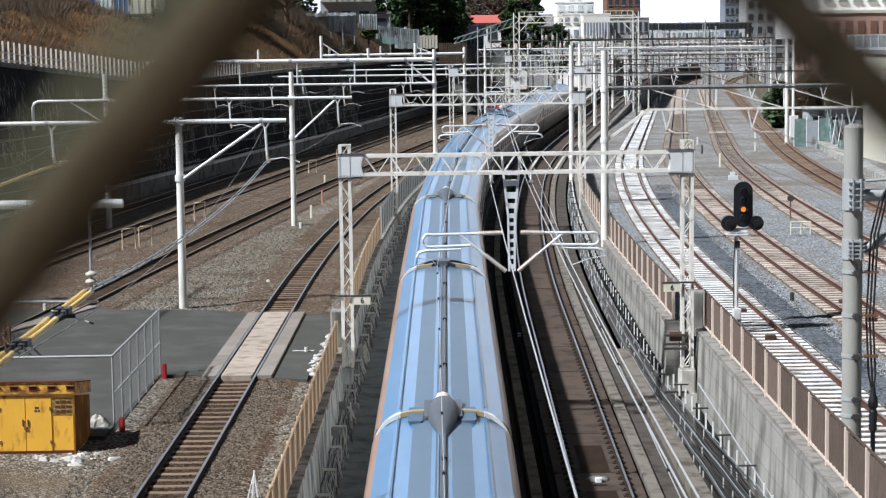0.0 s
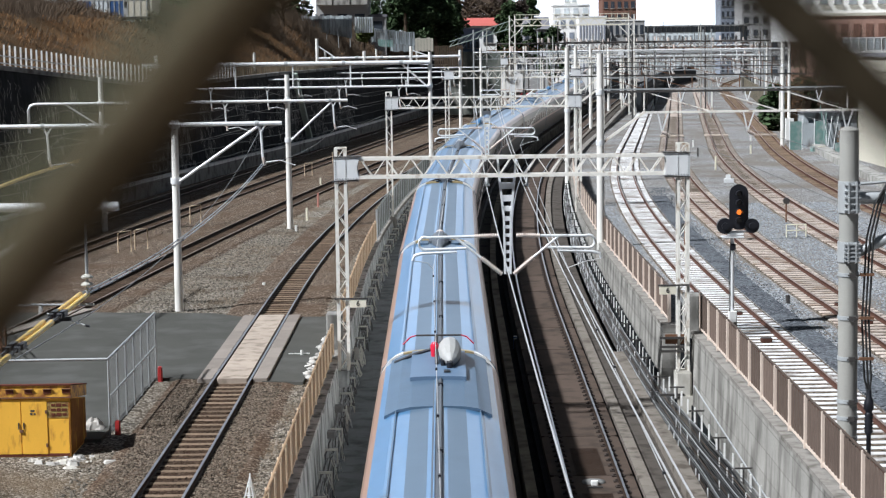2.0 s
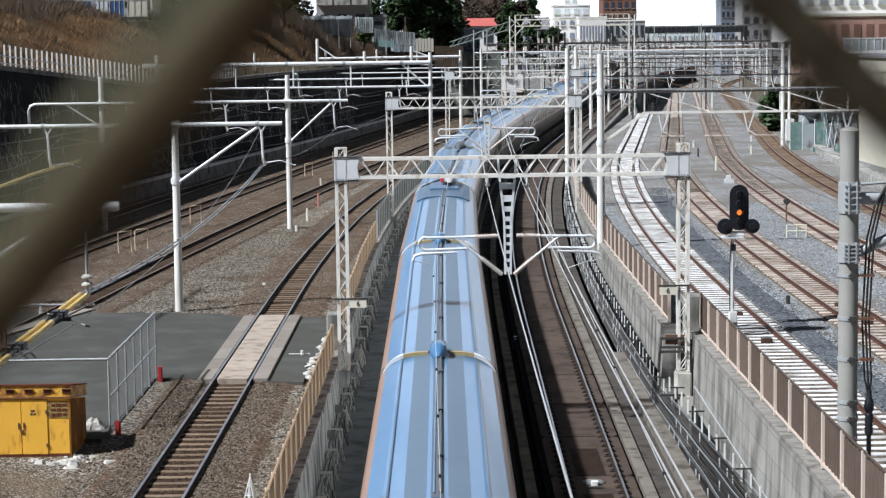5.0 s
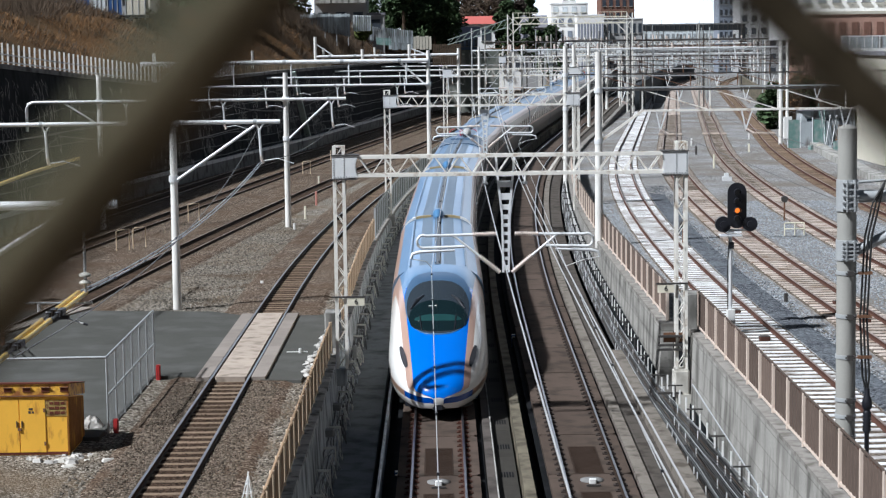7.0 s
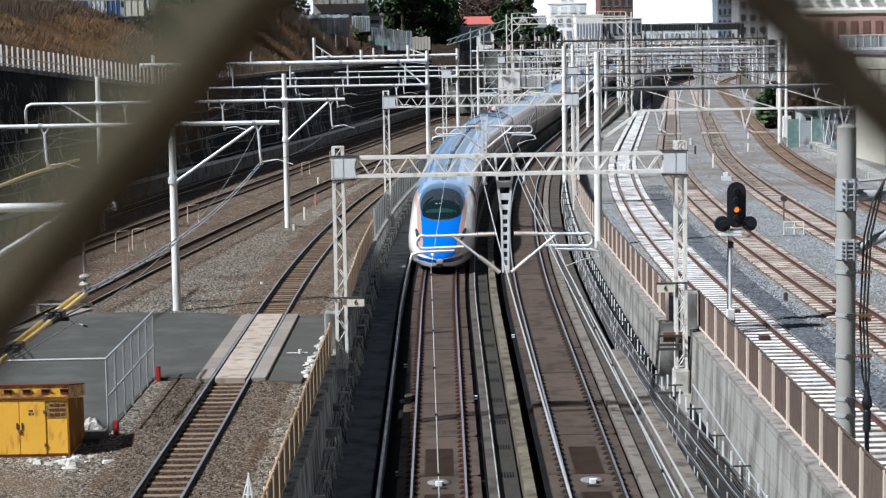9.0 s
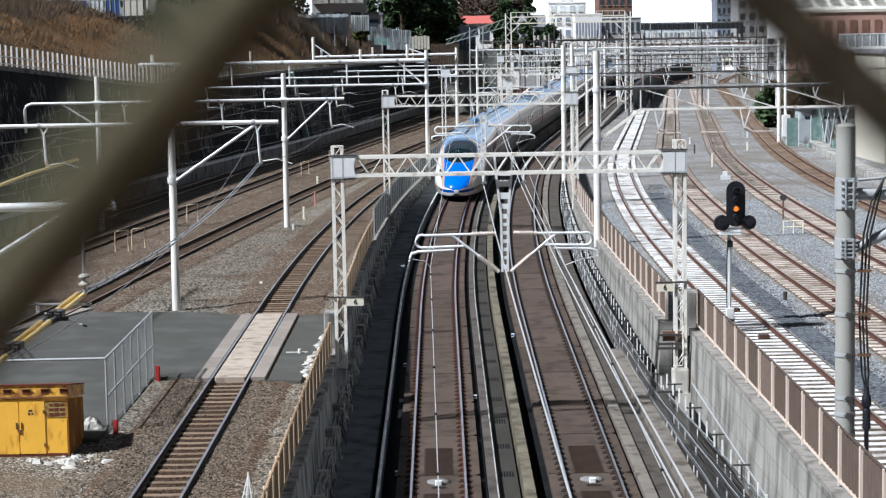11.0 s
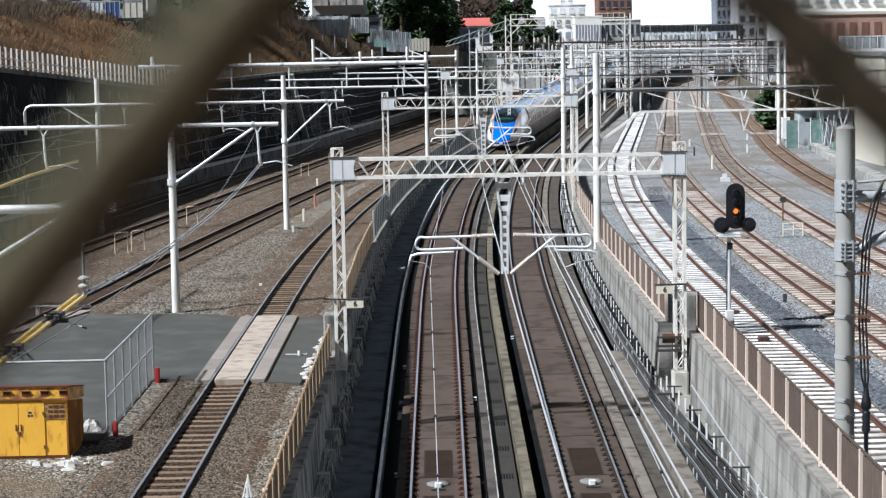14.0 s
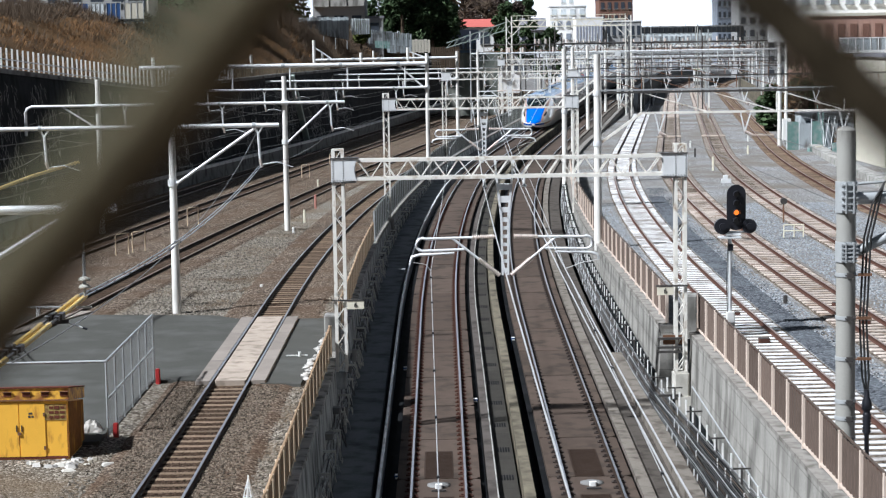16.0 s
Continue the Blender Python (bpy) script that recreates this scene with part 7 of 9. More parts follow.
    for i in range(3):
        part("window", Geo().box((-1.5 + i * 1.4, -0.03, 2.0), (0.8, 0.06, 0.7)), M_PANE, sh)
    bd = thing("plastered_building", "pale plastered building beside the tracks", "building", (35.6, 141.0, ZR - 0.2))
    part("wall", Geo().box((0, 5, 4.0), (7.0, 10, 8.0)), M_HOUSEC, bd)
    part("roof", Geo().box((0, 5, 8.1), (7.4, 10.4, 0.25)), M_ROOFGREY, bd)
    for i in range(2):
        w = part("window", Geo().box((-1.8 + i * 2.6, -0.04, 5.6), (1.3, 0.1, 1.3)), M_PANE, bd)
        part("sill", Geo().box((-1.8 + i * 2.6, -0.1, 4.9), (1.5, 0.2, 0.1)), M_CONC, w)


lineside_east()


# ---------------------------------------------------------------- buildings and trees behind
def building(name, label, x0, x1, y0, depth, z0, z1, wall, roof, cols=0, rows=0, pitched=False, balcony=False, glass=None, cat="building"):
    cx, w, h = (x0 + x1) / 2, x1 - x0, z1 - z0
    b = thing(name, label, cat, (cx, y0, z0))
    part("wall", Geo().box((0, depth / 2, h / 2 - 1.5), (w, depth, h + 3)), wall, b)
    if pitched:
        e = 0.4
        g = Geo().raw([(-w / 2 - e, -e, h), (w / 2 + e, -e, h), (w / 2 + e, depth + e, h), (-w / 2 - e, depth + e, h), (-w / 2 - e, depth / 2, h + depth * 0.3), (w / 2 + e, depth / 2, h + depth * 0.3)],
                      [(0, 1, 5, 4), (2, 3, 4, 5), (0, 4, 3), (1, 2, 5), (3, 2, 1, 0)])
        part("roof", g, roof, b, "pitched roof")
    else:
        part("roof", Geo().box((0, depth / 2, h + 0.12), (w + 0.3, depth + 0.3, 0.3)), roof, b, "flat roof edge")
    for r in range(rows):
        for c in range(cols):
            ww, hh = w / cols * 0.55, h / rows * 0.5
            x = -w / 2 + (c + 0.5) * w / cols
            z = (r + 0.52) * h / rows
            win = part("window", Geo().box((x, -0.02, z), (ww, 0.1, hh)), glass or M_PANE, b)
            part("sill", Geo().box((x, -0.1, z - hh / 2 - 0.06), (ww + 0.2, 0.24, 0.1)), M_CONC, win)
            if balcony:
                part("balcony", Geo().box((x, -0.6, z - hh * 0.62), (w / cols * 0.9, 1.2, hh * 0.55)), M_CONC, b, "grey balcony")
    return b


building("hillside_building", "dark hillside building with a terrace", -37.0, -26.2, 166, 8, 12.7, 17.5, M_HOUSEG, M_ROOFGREY, 6, 1)
building("hillside_house", "cream rendered house on the hillside", -28.6, -26.0, 176, 6, 12.4, 16.0, M_HOUSEC, M_ROOFGREY, 2, 1)
for bx0, bx1, bm_, bl_ in ((-37.0, -34.0, M_SHEETS, "weathered grey-green balcony screen"), (-33.9, -31.6, M_SHEETS, "weathered grey-green balcony screen"), (-31.4, -29.2, M_BLUEWALL, "deep blue balcony screen"),
                            (-29.1, -27.9, M_SHEETPALE, "pale balcony screen"), (-27.8, -26.5, M_BLUEWALL, "deep blue balcony screen"), (-26.3, -24.6, M_HOUSEC, "cream balcony screen")):
    bs_ = thing("balcony_screen", bl_ + " on the hillside terrace", "balcony", (bx0, 164, 12.3), group="balconies on the hillside")
    part("panel", Geo().box(((bx1 - bx0) / 2, 0, 0.95), (bx1 - bx0 - 0.1, 0.08, 1.3)), bm_, bs_)
    part("hand_rail", Geo().box(((bx1 - bx0) / 2, -0.02, 1.68), (bx1 - bx0, 0.12, 0.07)), M_GALVDULL, bs_)
    for k_ in range(4):
        part("baluster", Geo().box((0.05 + (bx1 - bx0 - 0.1) * k_ / 3, -0.06, 0.8), (0.06, 0.05, 1.8)), M_GALVDULL, bs_)
    part("slab", Geo().box(((bx1 - bx0) / 2, 0.9, 0.15), (bx1 - bx0, 2.2, 0.22)), M_CONC_DARK, bs_)
building("apartment_house", "grey apartment house with balconies above the slope", -16.8, -9.8, 262, 8, 11.0, 19.0, M_HOUSEG, M_ROOFGREY, 3, 2, balcony=True)
building("garden_shed", "grey garden shed behind the boundary fence", -9.7, -7.5, 262, 3, 11.0, 13.7, M_HOUSEG, M_ROOFGREY, 1, 1, cat="shed")
building("house", "white house with a red roof among trees", 3.4, 9.2, 332, 4.5, 9.0, 12.9, M_HOUSEW, M_ROOFRED, 2, 1, pitched=True, cat="house")
building("shed", "low shed with a lavender-grey roof", 2.2, 5.3, 280, 5, 8.82, 10.6, M_BLUESHED, M_ROOFLAV, 5, 1, pitched=True, cat="shed")
solid("terrace_wall", Geo().box((4.6, 284.5, 4.3), (7.6, 12.0, 9.0), bev=0.1), M_GREENPANEL, "dull weathered terrace wall under the shed", "retaining wall", kind="structure")
building("office_building", "white rendered block in the distance", 24.0, 32.0, 425, 10, 2.0, 17.8, M_HOUSEW, M_HOUSEW, 4, 6, glass=M_SHEETPALE)
building("roof_house", "small white roof house in the distance", 26.4, 29.6, 427, 6, 18.1, 20.0, M_HOUSEW, M_HOUSEW, 2, 1, glass=M_SHEETPALE)
building("stair_tower", "white rendered stair tower in the distance", 24.9, 28.6, 419, 5, 2.0, 15.2, M_HOUSEW, M_HOUSEW, 2, 5, glass=M_TOWER)
building("grey_building", "pale grey building below the brick block", 35.0, 44.4, 430, 8, 2.0, 14.4, M_HOUSEG, M_HOUSEW, 7, 3)
building("office_building", "low cream terrace in the distance", 18.6, 23.2, 428, 10, 2.0, 12.4, M_HOUSEC, M_HOUSEW, 3, 3)
building("glass_building", "low building with a tall glazed front", 28.6, 34.2, 410, 8, 2.0, 15.0, M_HOUSEW, M_HOUSEW, 9, 2, glass=M_GLAZE)
building("apartment_building", "brown brick apartment building in the distance", 36.4, 44.0, 445, 12, 2.0, 19.6, M_BRICKDARK, M_ROOFGREY, 5, 6, balcony=False)
building("house", "small grey house in the distance", 15.5, 20.5, 380, 8, 4.0, 12.5, M_HOUSEG, M_ROOFGREY, 3, 3, pitched=True, cat="house")
building("house", "small white house in the distance", 10.5, 14.8, 360, 8, 4.0, 10.6, M_HOUSEW, M_ROOFGREY, 3, 2, pitched=True, cat="house")
building("tower_block", "bluish grey tower block in the distance", 74.5, 81.0, 525, 10, 0.6, 27.0, M_TOWER, M_ROOFGREY, 5, 9)
building("office_building", "grey building beside the overpass", 74.2, 86.0, 486, 12, 0.6, 22.5, M_HOUSEG, M_ROOFGREY, 5, 7)
building("brick_building", "red brick building with pale upper floor", 38.4, 50.0, 203, 14, 5.0, 12.3, M_BRICK, M_HOUSEC, 9, 2, glass=M_BRICKDARK)
building("upper_block", "cream upper floors set back above the brick building", 36.2, 50.0, 206, 10, 12.7, 19.0, M_HOUSEW, M_ROOFGREY, 9, 2, glass=M_SHEETS)
building("office_building", "pale long building far behind the overpass", 42.0, 92.0, 600, 12, 0.6, 14.3, M_SHEETPALE, M_HOUSEW, 30, 6, glass=M_SHEETS)
building("office_building", "pale building far behind the tracks", 30.0, 46.0, 560, 12, 0.6, 13.5, M_HOUSEW, M_HOUSEG, 8, 4)


def brick_balcony():
    b = thing("balcony", "long white balcony on the brick building", "balcony", (44.3, 202.9, 8.6))
    part("slab", Geo().box((0, -0.8, 0), (6.4, 1.6, 0.3)), M_HOUSEW, b)
    part("parapet", Geo().box((0, -1.55, 0.75), (6.4, 0.1, 1.2)), M_SHEETS, b, "pale parapet panel")
    for i in range(9):
        part("baluster", Geo().box((-3.1 + i * 0.78, -1.62, 0.75), (0.08, 0.06, 1.3)), M_HOUSEW, b)
    part("hand_rail", Geo().box((0, -1.58, 1.4), (6.5, 0.14, 0.1)), M_HOUSEW, b)


brick_balcony()


def overpass():
    ov = thing("overpass", "dark steel girder overpass across the tracks", "overpass", (59, 470, 11.8))
    part("girder", Geo().box((0, 0, 0.75), (28, 1.0, 1.4)), M_OVERPASS, ov, "dark girder")
    part("parapet", Geo().box((0, -0.4, 1.62), (28, 0.15, 0.3)), M_KERB, ov)
    for i in range(24):
        part("stiffener", Geo().box((-13.4 + i * 1.16, -0.56, 0.75), (0.12, 0.14, 1.3)), M_DARKSTEEL, ov)
    for x in (-12.8, 13.2):
        part("pier", Geo().box((x, 0, -5.5), (1.4, 1.6, 11.2), bev=0.2), M_OVERPASS, ov, "dark pier")
    for i in range(9):
        part("lamp_post", Geo().tube((-12 + i * 3, 0, 1.5), (-12 + i * 3, 0, 2.6), 0.06), M_DARKSTEEL, ov)


overpass()


def signal_bridge():
    sb = thing("signal_bridge", "tall cream lattice signal bridge across all tracks", "signal bridge", (16.4, 250, 0.6))
    for x in (-7.5, 7.7):
        g = Geo()
        for sx in (-0.35, 0.35):
            g.bar((x + sx, 0, 0), (x + sx, 0, 12.8), 0.14)
        for i in range(18):
            s = 0.35 if i % 2 else -0.35
            g.bar((x + s, 0, i * 0.7), (x - s, 0, i * 0.7 + 0.7), 0.07)
        part("column", g, M_STEEL_W, sb)
    g = Geo()
    for z in (11.5, 12.3):
        g.bar((-7.2, 0, z), (7.4, 0, z), 0.13)
    for i in range(20):
        a = -7.2 + i * 0.73
        g.bar((a, 0, 11.5 if i % 2 else 12.3), (a + 0.73, 0, 12.3 if i % 2 else 11.5), 0.07)
        g.bar((a, 0, 12.3), (a, 0, 12.9), 0.05)
    g.bar((-7.2, 0, 12.9), (7.4, 0, 12.9), 0.06)
    part("walkway_truss", g, M_CREAM, sb, "cream lattice walkway")
    for s in (-1, 1):
        part("brace", Geo().bar((s * 7.2, 0, 10.3), (s * 6.0, 0, 11.5), 0.1), M_STEEL_W, sb)
    # inclined stay truss down to the west
    g = Geo()
    g.bar((-7.6, 0, 12.2), (-15.5, 0, 9.6), 0.1).bar((-7.6, 0, 11.2), (-15.5, 0, 9.0), 0.1)
    for i in range(9):
        a = -7.6 - i * 0.88
        g.bar((a, 0, 12.2 - i * 0.29), (a - 0.88, 0, 11.2 - (i + 1) * 0.245), 0.06)
    part("side_truss", g, M_TRUSSGREEN, sb, "greenish sloping side truss")


signal_bridge()


def far_gantries():
    """Simple pole gantries crowding the far tracks."""
    rnd = random.Random(14)
    for i in range(16):
        y = 236 + i * 15.5
        x0, x1 = s_mid(y) - 9 + rnd.uniform(-3, 3), r_4(y) + rnd.uniform(3, 6)
        zt = rnd.uniform(7.5, 10.5)
        gt = thing("far_gantry", "pale steel gantry over the distant tracks", "gantry", (x0, y, 0.6), group="distant gantries")
        n = 4
        for k in range(n + 1):
            x = (x1 - x0) * k / n
            part("pole", Geo().tube((x, 0, 0), (x, 0, zt + rnd.uniform(0.3, 1.6)), 0.1, 0.08, 8), (M_GALVDULL, M_POLEGREY, M_DARKSTEEL)[(i + k) % 3], gt)
        part("beam", Geo().tube((0, 0, zt - 1.2), (x1 - x0, 0, zt - 1.2), 0.09, seg=8), (M_GALV, M_DARKSTEEL, M_GALVDULL)[i % 3], gt)
        g = Geo().bar((0, 0, zt - 2.0), (x1 - x0, 0, zt - 2.0), 0.07).bar((0, 0, zt - 1.2), (x1 - x0, 0, zt - 1.2), 0.07)
        q = int((x1 - x0) / 1.6)
        for k in range(q):
            g.bar(((x1 - x0) * k / q, 0, zt - 1.2), ((x1 - x0) * (k + 0.5) / q, 0, zt - 2.0), 0.05)
            g.bar(((x1 - x0) * (k + 0.5) / q, 0, zt - 2.0), ((x1 - x0) * (k + 1) / q, 0, zt - 1.2), 0.05)
        part("truss", g, (M_GALVDULL, M_RUST, M_DARKSTEEL, M_STEEL_W)[i % 4], gt)
        for k in range(9):
            x = (x1 - x0) * rnd.random()
            part("dropper", Geo().tube((x, 0, zt - 2), (x + 0.1, 0, zt - 3.2 - rnd.random()), 0.07), M_GALV if k % 2 else M_DARKSTEEL, gt)
            part("insulator", Geo().tube((x, 0, zt - 1.1), (x, 0, zt - 0.5), 0.12), M_INSUL if k % 3 else M_DARKSTEEL, gt)


far_gantries()


def platform_shade():
    """A near-black strip for the shade under a platform, where the high-speed line bends away."""
    path = [(s_2(y) + 5.2, y, 0.6) for y in range(255, 470, 8)]
    solid("viaduct_side", Geo().sweep(rect(-0.3, 0.3, -0.3, 3.4), path), M_OVERPASS, "near-black strip for the shade under a platform beside the distant tracks", "viaduct", kind="structure")


platform_shade()


def boundary_fences():
    rnd = random.Random(63)
    f = thing("boundary_fence", "weathered pale corrugated boundary fence above the slope", "fence", (-15.9, 224, 10.6))
    for i in range(18):
        lo = 1.3 - 1.15 * i / 17
        hi = 2.75 + rnd.uniform(-0.06, 0.06)
        part("sheet", Geo().box((i * 0.31, i * 0.2, (lo + hi) / 2), (0.3, 0.05, hi - lo), rnd.uniform(-6, 6)), M_FENCEWORN, f)
    for i in range(5):
        part("post", Geo().box((i * 1.3, i * 0.85 + 0.1, 0.8), (0.08, 0.08, 3.4)), M_GALVDULL, f)
    f = thing("boundary_fence", "white slatted garden fence above the slope", "fence", (-10.5, 236, 11.2))
    for i in range(8):
        part("slat", Geo().box((0.1 + i * 0.27, i * 0.1, 1.15), (0.22, 0.05, 1.9 + rnd.uniform(-0.08, 0.08))), M_SHEETPALE, f)
    f = thing("boundary_fence", "pale slatted fence stepping down the slope", "fence", (-8.9, 250, 9.6))
    for i in range(20):
        part("slat", Geo().box((i * 0.275, i * 0.08, 1.6 - 0.03 * i), (0.22, 0.05, 1.7 + rnd.uniform(-0.1, 0.1))), M_FENCEWORN, f)
    f = thing("boundary_fence", "low teal-grey fence on the slope", "fence", (-8.0, 247, 9.2))
    for i in range(8):
        part("slat", Geo().box((i * 0.24, 0, 1.0 - 0.02 * i), (0.2, 0.05, 0.9)), M_TEAL, f)
    f = thing("boundary_fence", "cream weathered hoarding at the foot of the trees", "fence", (-6.8, 256, 8.4))
    for i in range(14):
        part("sheet", Geo().box((0.2 + i * 0.4, i * 0.05, 1.45 + 0.1 * (i % 3 == 0)), (0.37, 0.05, 1.7)), M_HOUSEC if i > 7 else M_FENCEWORN, f)
    f = thing("boundary_fence", "dark slatted fence by the shed", "fence", (-1.0, 262, 6.6))
    for i in range(16):
        part("slat", Geo().box((i * 0.24, 0, 1.6), (0.16, 0.05, 3.0)), M_BARK, f)


boundary_fences()


def tree(label, x, y, z, h, r, leaf, n, seed, trunk_h=0.35, bare=False, cone=False):
    rnd = random.Random(seed)
    t = thing("tree", label, "tree", (x, y, z))
    g = Geo().pipe([(0, 0, -1.0), (0.05, 0, h * 0.2), (-0.05, 0.1, h * 0.5), (0.1, 0, h * 0.85)], [r * 0.1, r * 0.075, r * 0.05, 0.03], 8)
    tips = []
    for i in range(11 if not bare else 26):
        a = rnd.uniform(0, 2 * math.pi)
        z0 = h * rnd.uniform(0.25, 0.75)
        ln = r * rnd.uniform(0.5, 0.95) * (1 if not cone else max(0.15, 1 - z0 / h))
        e = Vector((math.cos(a) * ln, math.sin(a) * ln, z0 + ln * rnd.uniform(0.25, 0.8)))
        g.pipe([(0, 0, z0), tuple(e * 0.55 + Vector((0, 0, z0 * 0.45))), tuple(e)], [r * 0.035, r * 0.022, 0.012], 5)
        tips.append(e)
        if bare:
            for _ in range(7):
                d = Vector((rnd.uniform(-1, 1), rnd.uniform(-1, 1), rnd.uniform(0.1, 1.2))) * r * 0.3
                g.pipe([tuple(e * 0.8 + Vector((0, 0, z0 * 0.2))), tuple(e + d)], [0.03, 0.01], 4)
    part("trunk", g, M_BARK, t)
    if bare:
        return
    cr = Geo()
    lumps = []
    for i in range(48):
        a = rnd.uniform(0, 2 * math.pi)
        zz = rnd.uniform(0.06, 1.0)
        rr = r * (math.sqrt(rnd.random()) * math.sin(math.pi * min(0.95, 0.35 + zz * 0.6)) if not cone else (1.05 - zz) * math.sqrt(rnd.random()))
        lumps.append((Vector((math.cos(a) * rr, math.sin(a) * rr, zz * h)), r * rnd.uniform(0.22, 0.42) * (1 if not cone else 0.7)))
    for i in range(int(n * 1.7)):
        c, q = rnd.choice(lumps)
        d = Vector((rnd.gauss(0, 1), rnd.gauss(0, 1), rnd.gauss(0, 0.8)))
        d = d.normalized() * q * rnd.uniform(0.55, 1.0)
        p = c + d
        s = rnd.uniform(0.16, 0.42)
        u = Vector((rnd.uniform(-1, 1), rnd.uniform(-1, 1), rnd.uniform(-0.7, 0.7))).normalized() * s
        v = u.cross(Vector((rnd.uniform(-1, 1), rnd.uniform(-1, 1), 1))).normalized() * s * 0.6
        cr.raw([p - u, p + v, p + u, p - v], [(0, 1, 2, 3)])
    part("crown", cr, leaf, t, "uneven leafy crown")


tree("dense dark evergreen tree above the slope", -5.2, 276, 9.5, 12.5, 3.6, M_LEAF, 5200, 1)
tree("dense dark evergreen tree above the slope", -1.0, 279, 9.0, 12.0, 3.4, M_LEAF, 5200, 2)
tree("dense dark evergreen tree above the slope", -3.0, 284, 9.0, 14.5, 4.0, M_LEAF, 4600, 3)
tree("dark evergreen tree behind the houses", 0.4, 292, 8.0, 10.5, 2.4, M_LEAF, 3200, 4)
tree("bare winter tree behind the houses", 4.5, 345, 9.0, 10.5, 4.5, M_LEAF, 0, 5, bare=True)
tree("bare winter tree behind the houses", 8.5, 350, 9.0, 11.0, 4.5, M_LEAF, 0, 6, bare=True)
tree("bare winter tree behind the houses", 1.5, 340, 9.0, 11.0, 4.0, M_LEAF, 0, 16, bare=True)
tree("leafless twiggy winter tree behind the houses", 6.5, 362, 8.0, 12.0, 5.0, M_TWIGS, 5200, 7)
tree("dark rounded evergreen tree", 11.3, 332, 7.0, 9.5, 2.8, M_LEAF, 3600, 8)
tree("dark rounded evergreen tree", 15.8, 345, 7.0, 10.4, 1.9, M_LEAF, 3200, 9)
tree("dark evergreen tree behind the gantries", 19.5, 345, 4.0, 8.0, 3.2, M_LEAF, 2600, 10)
tree("leafy garden tree by the boundary fence", -9.7, 243, 10.4, 2.6, 1.0, M_LEAF_PALE, 1800, 11)
tree("bare winter tree in the distance", 39.0, 438, 2.0, 17.0, 5.0, M_LEAF, 0, 12, bare=True)
tree("green shrub beside the eastern track", 34.2, 201, 0.6, 4.6, 1.7, M_LEAF, 2200, 13)
tree("green shrub beside the eastern track", 36.6, 199, 0.6, 5.4, 2.0, M_LEAF, 2200, 14)
tree("green shrub below the brick building", 40.0, 200, 0.6, 5.2, 2.4, M_LEAF, 2200, 21)
tree("green shrub below the brick building", 43.8, 199, 0.6, 5.6, 2.4, M_LEAF, 2200, 22)
tree("dense dark evergreen tree above the slope", 0.6, 288, 8.0, 9.0, 3.0, M_LEAF, 3800, 24)
tree("dark evergreen tree on the hillside", -24.0, 196, 12.0, 6.5, 2.6, M_LEAF, 2600, 15)
tree("bare winter tree on the hillside", -20.5, 205, 11.5, 7.5, 3.5, M_LEAF, 0, 17, bare=True)
tree("dark evergreen tree on the hillside", -22.5, 222, 11.0, 9.0, 3.4, M_LEAF, 2600, 31)
tree("dark evergreen tree on the hillside", -18.5, 232, 11.0, 9.0, 3.4, M_LEAF, 2600, 32)
tree("dark evergreen tree on the hillside", -27.0, 205, 12.0, 9.0, 3.4, M_LEAF, 2600, 33)
tree("bare winter tree on the hillside", -17.5, 215, 11.0, 7.0, 3.5, M_LEAF, 0, 18, bare=True)


for ti, (tx_, ty_, th_, tr_) in enumerate(((-13.0, 372, 13.0, 4.6), (-6.5, 380, 13.5, 5.0), (-1.0, 376, 14.0, 5.0), (3.0, 388, 15.0, 5.2), (12.0, 392, 13.0, 4.8), (16.5, 396, 11.5, 4.4), (-20.0, 366, 13.0, 4.6))):
    tree("dark evergreen tree on the wooded rise" if tx_ < 0 else "leafless twiggy winter tree on the wooded rise", tx_, ty_, 6.5 if tx_ < 0 else 0.4, th_ if tx_ < 0 else th_ + 6, tr_, M_LEAF if tx_ < 0 else M_TWIGS, 4200, 60 + ti)


def sky_backdrop():
    me = mesh("sky_backdrop", [(-2500, 4200, -200), (2500, 4200, -200), (2500, 4200, 1500), (-2500, 4200, 1500)], [(0, 1, 2, 3)], M_SKY)
    tagged(new("sky_backdrop", me), "plain bright hazy sky in the distance", "sky", kind="structure")


sky_backdrop()
plate_numbers()


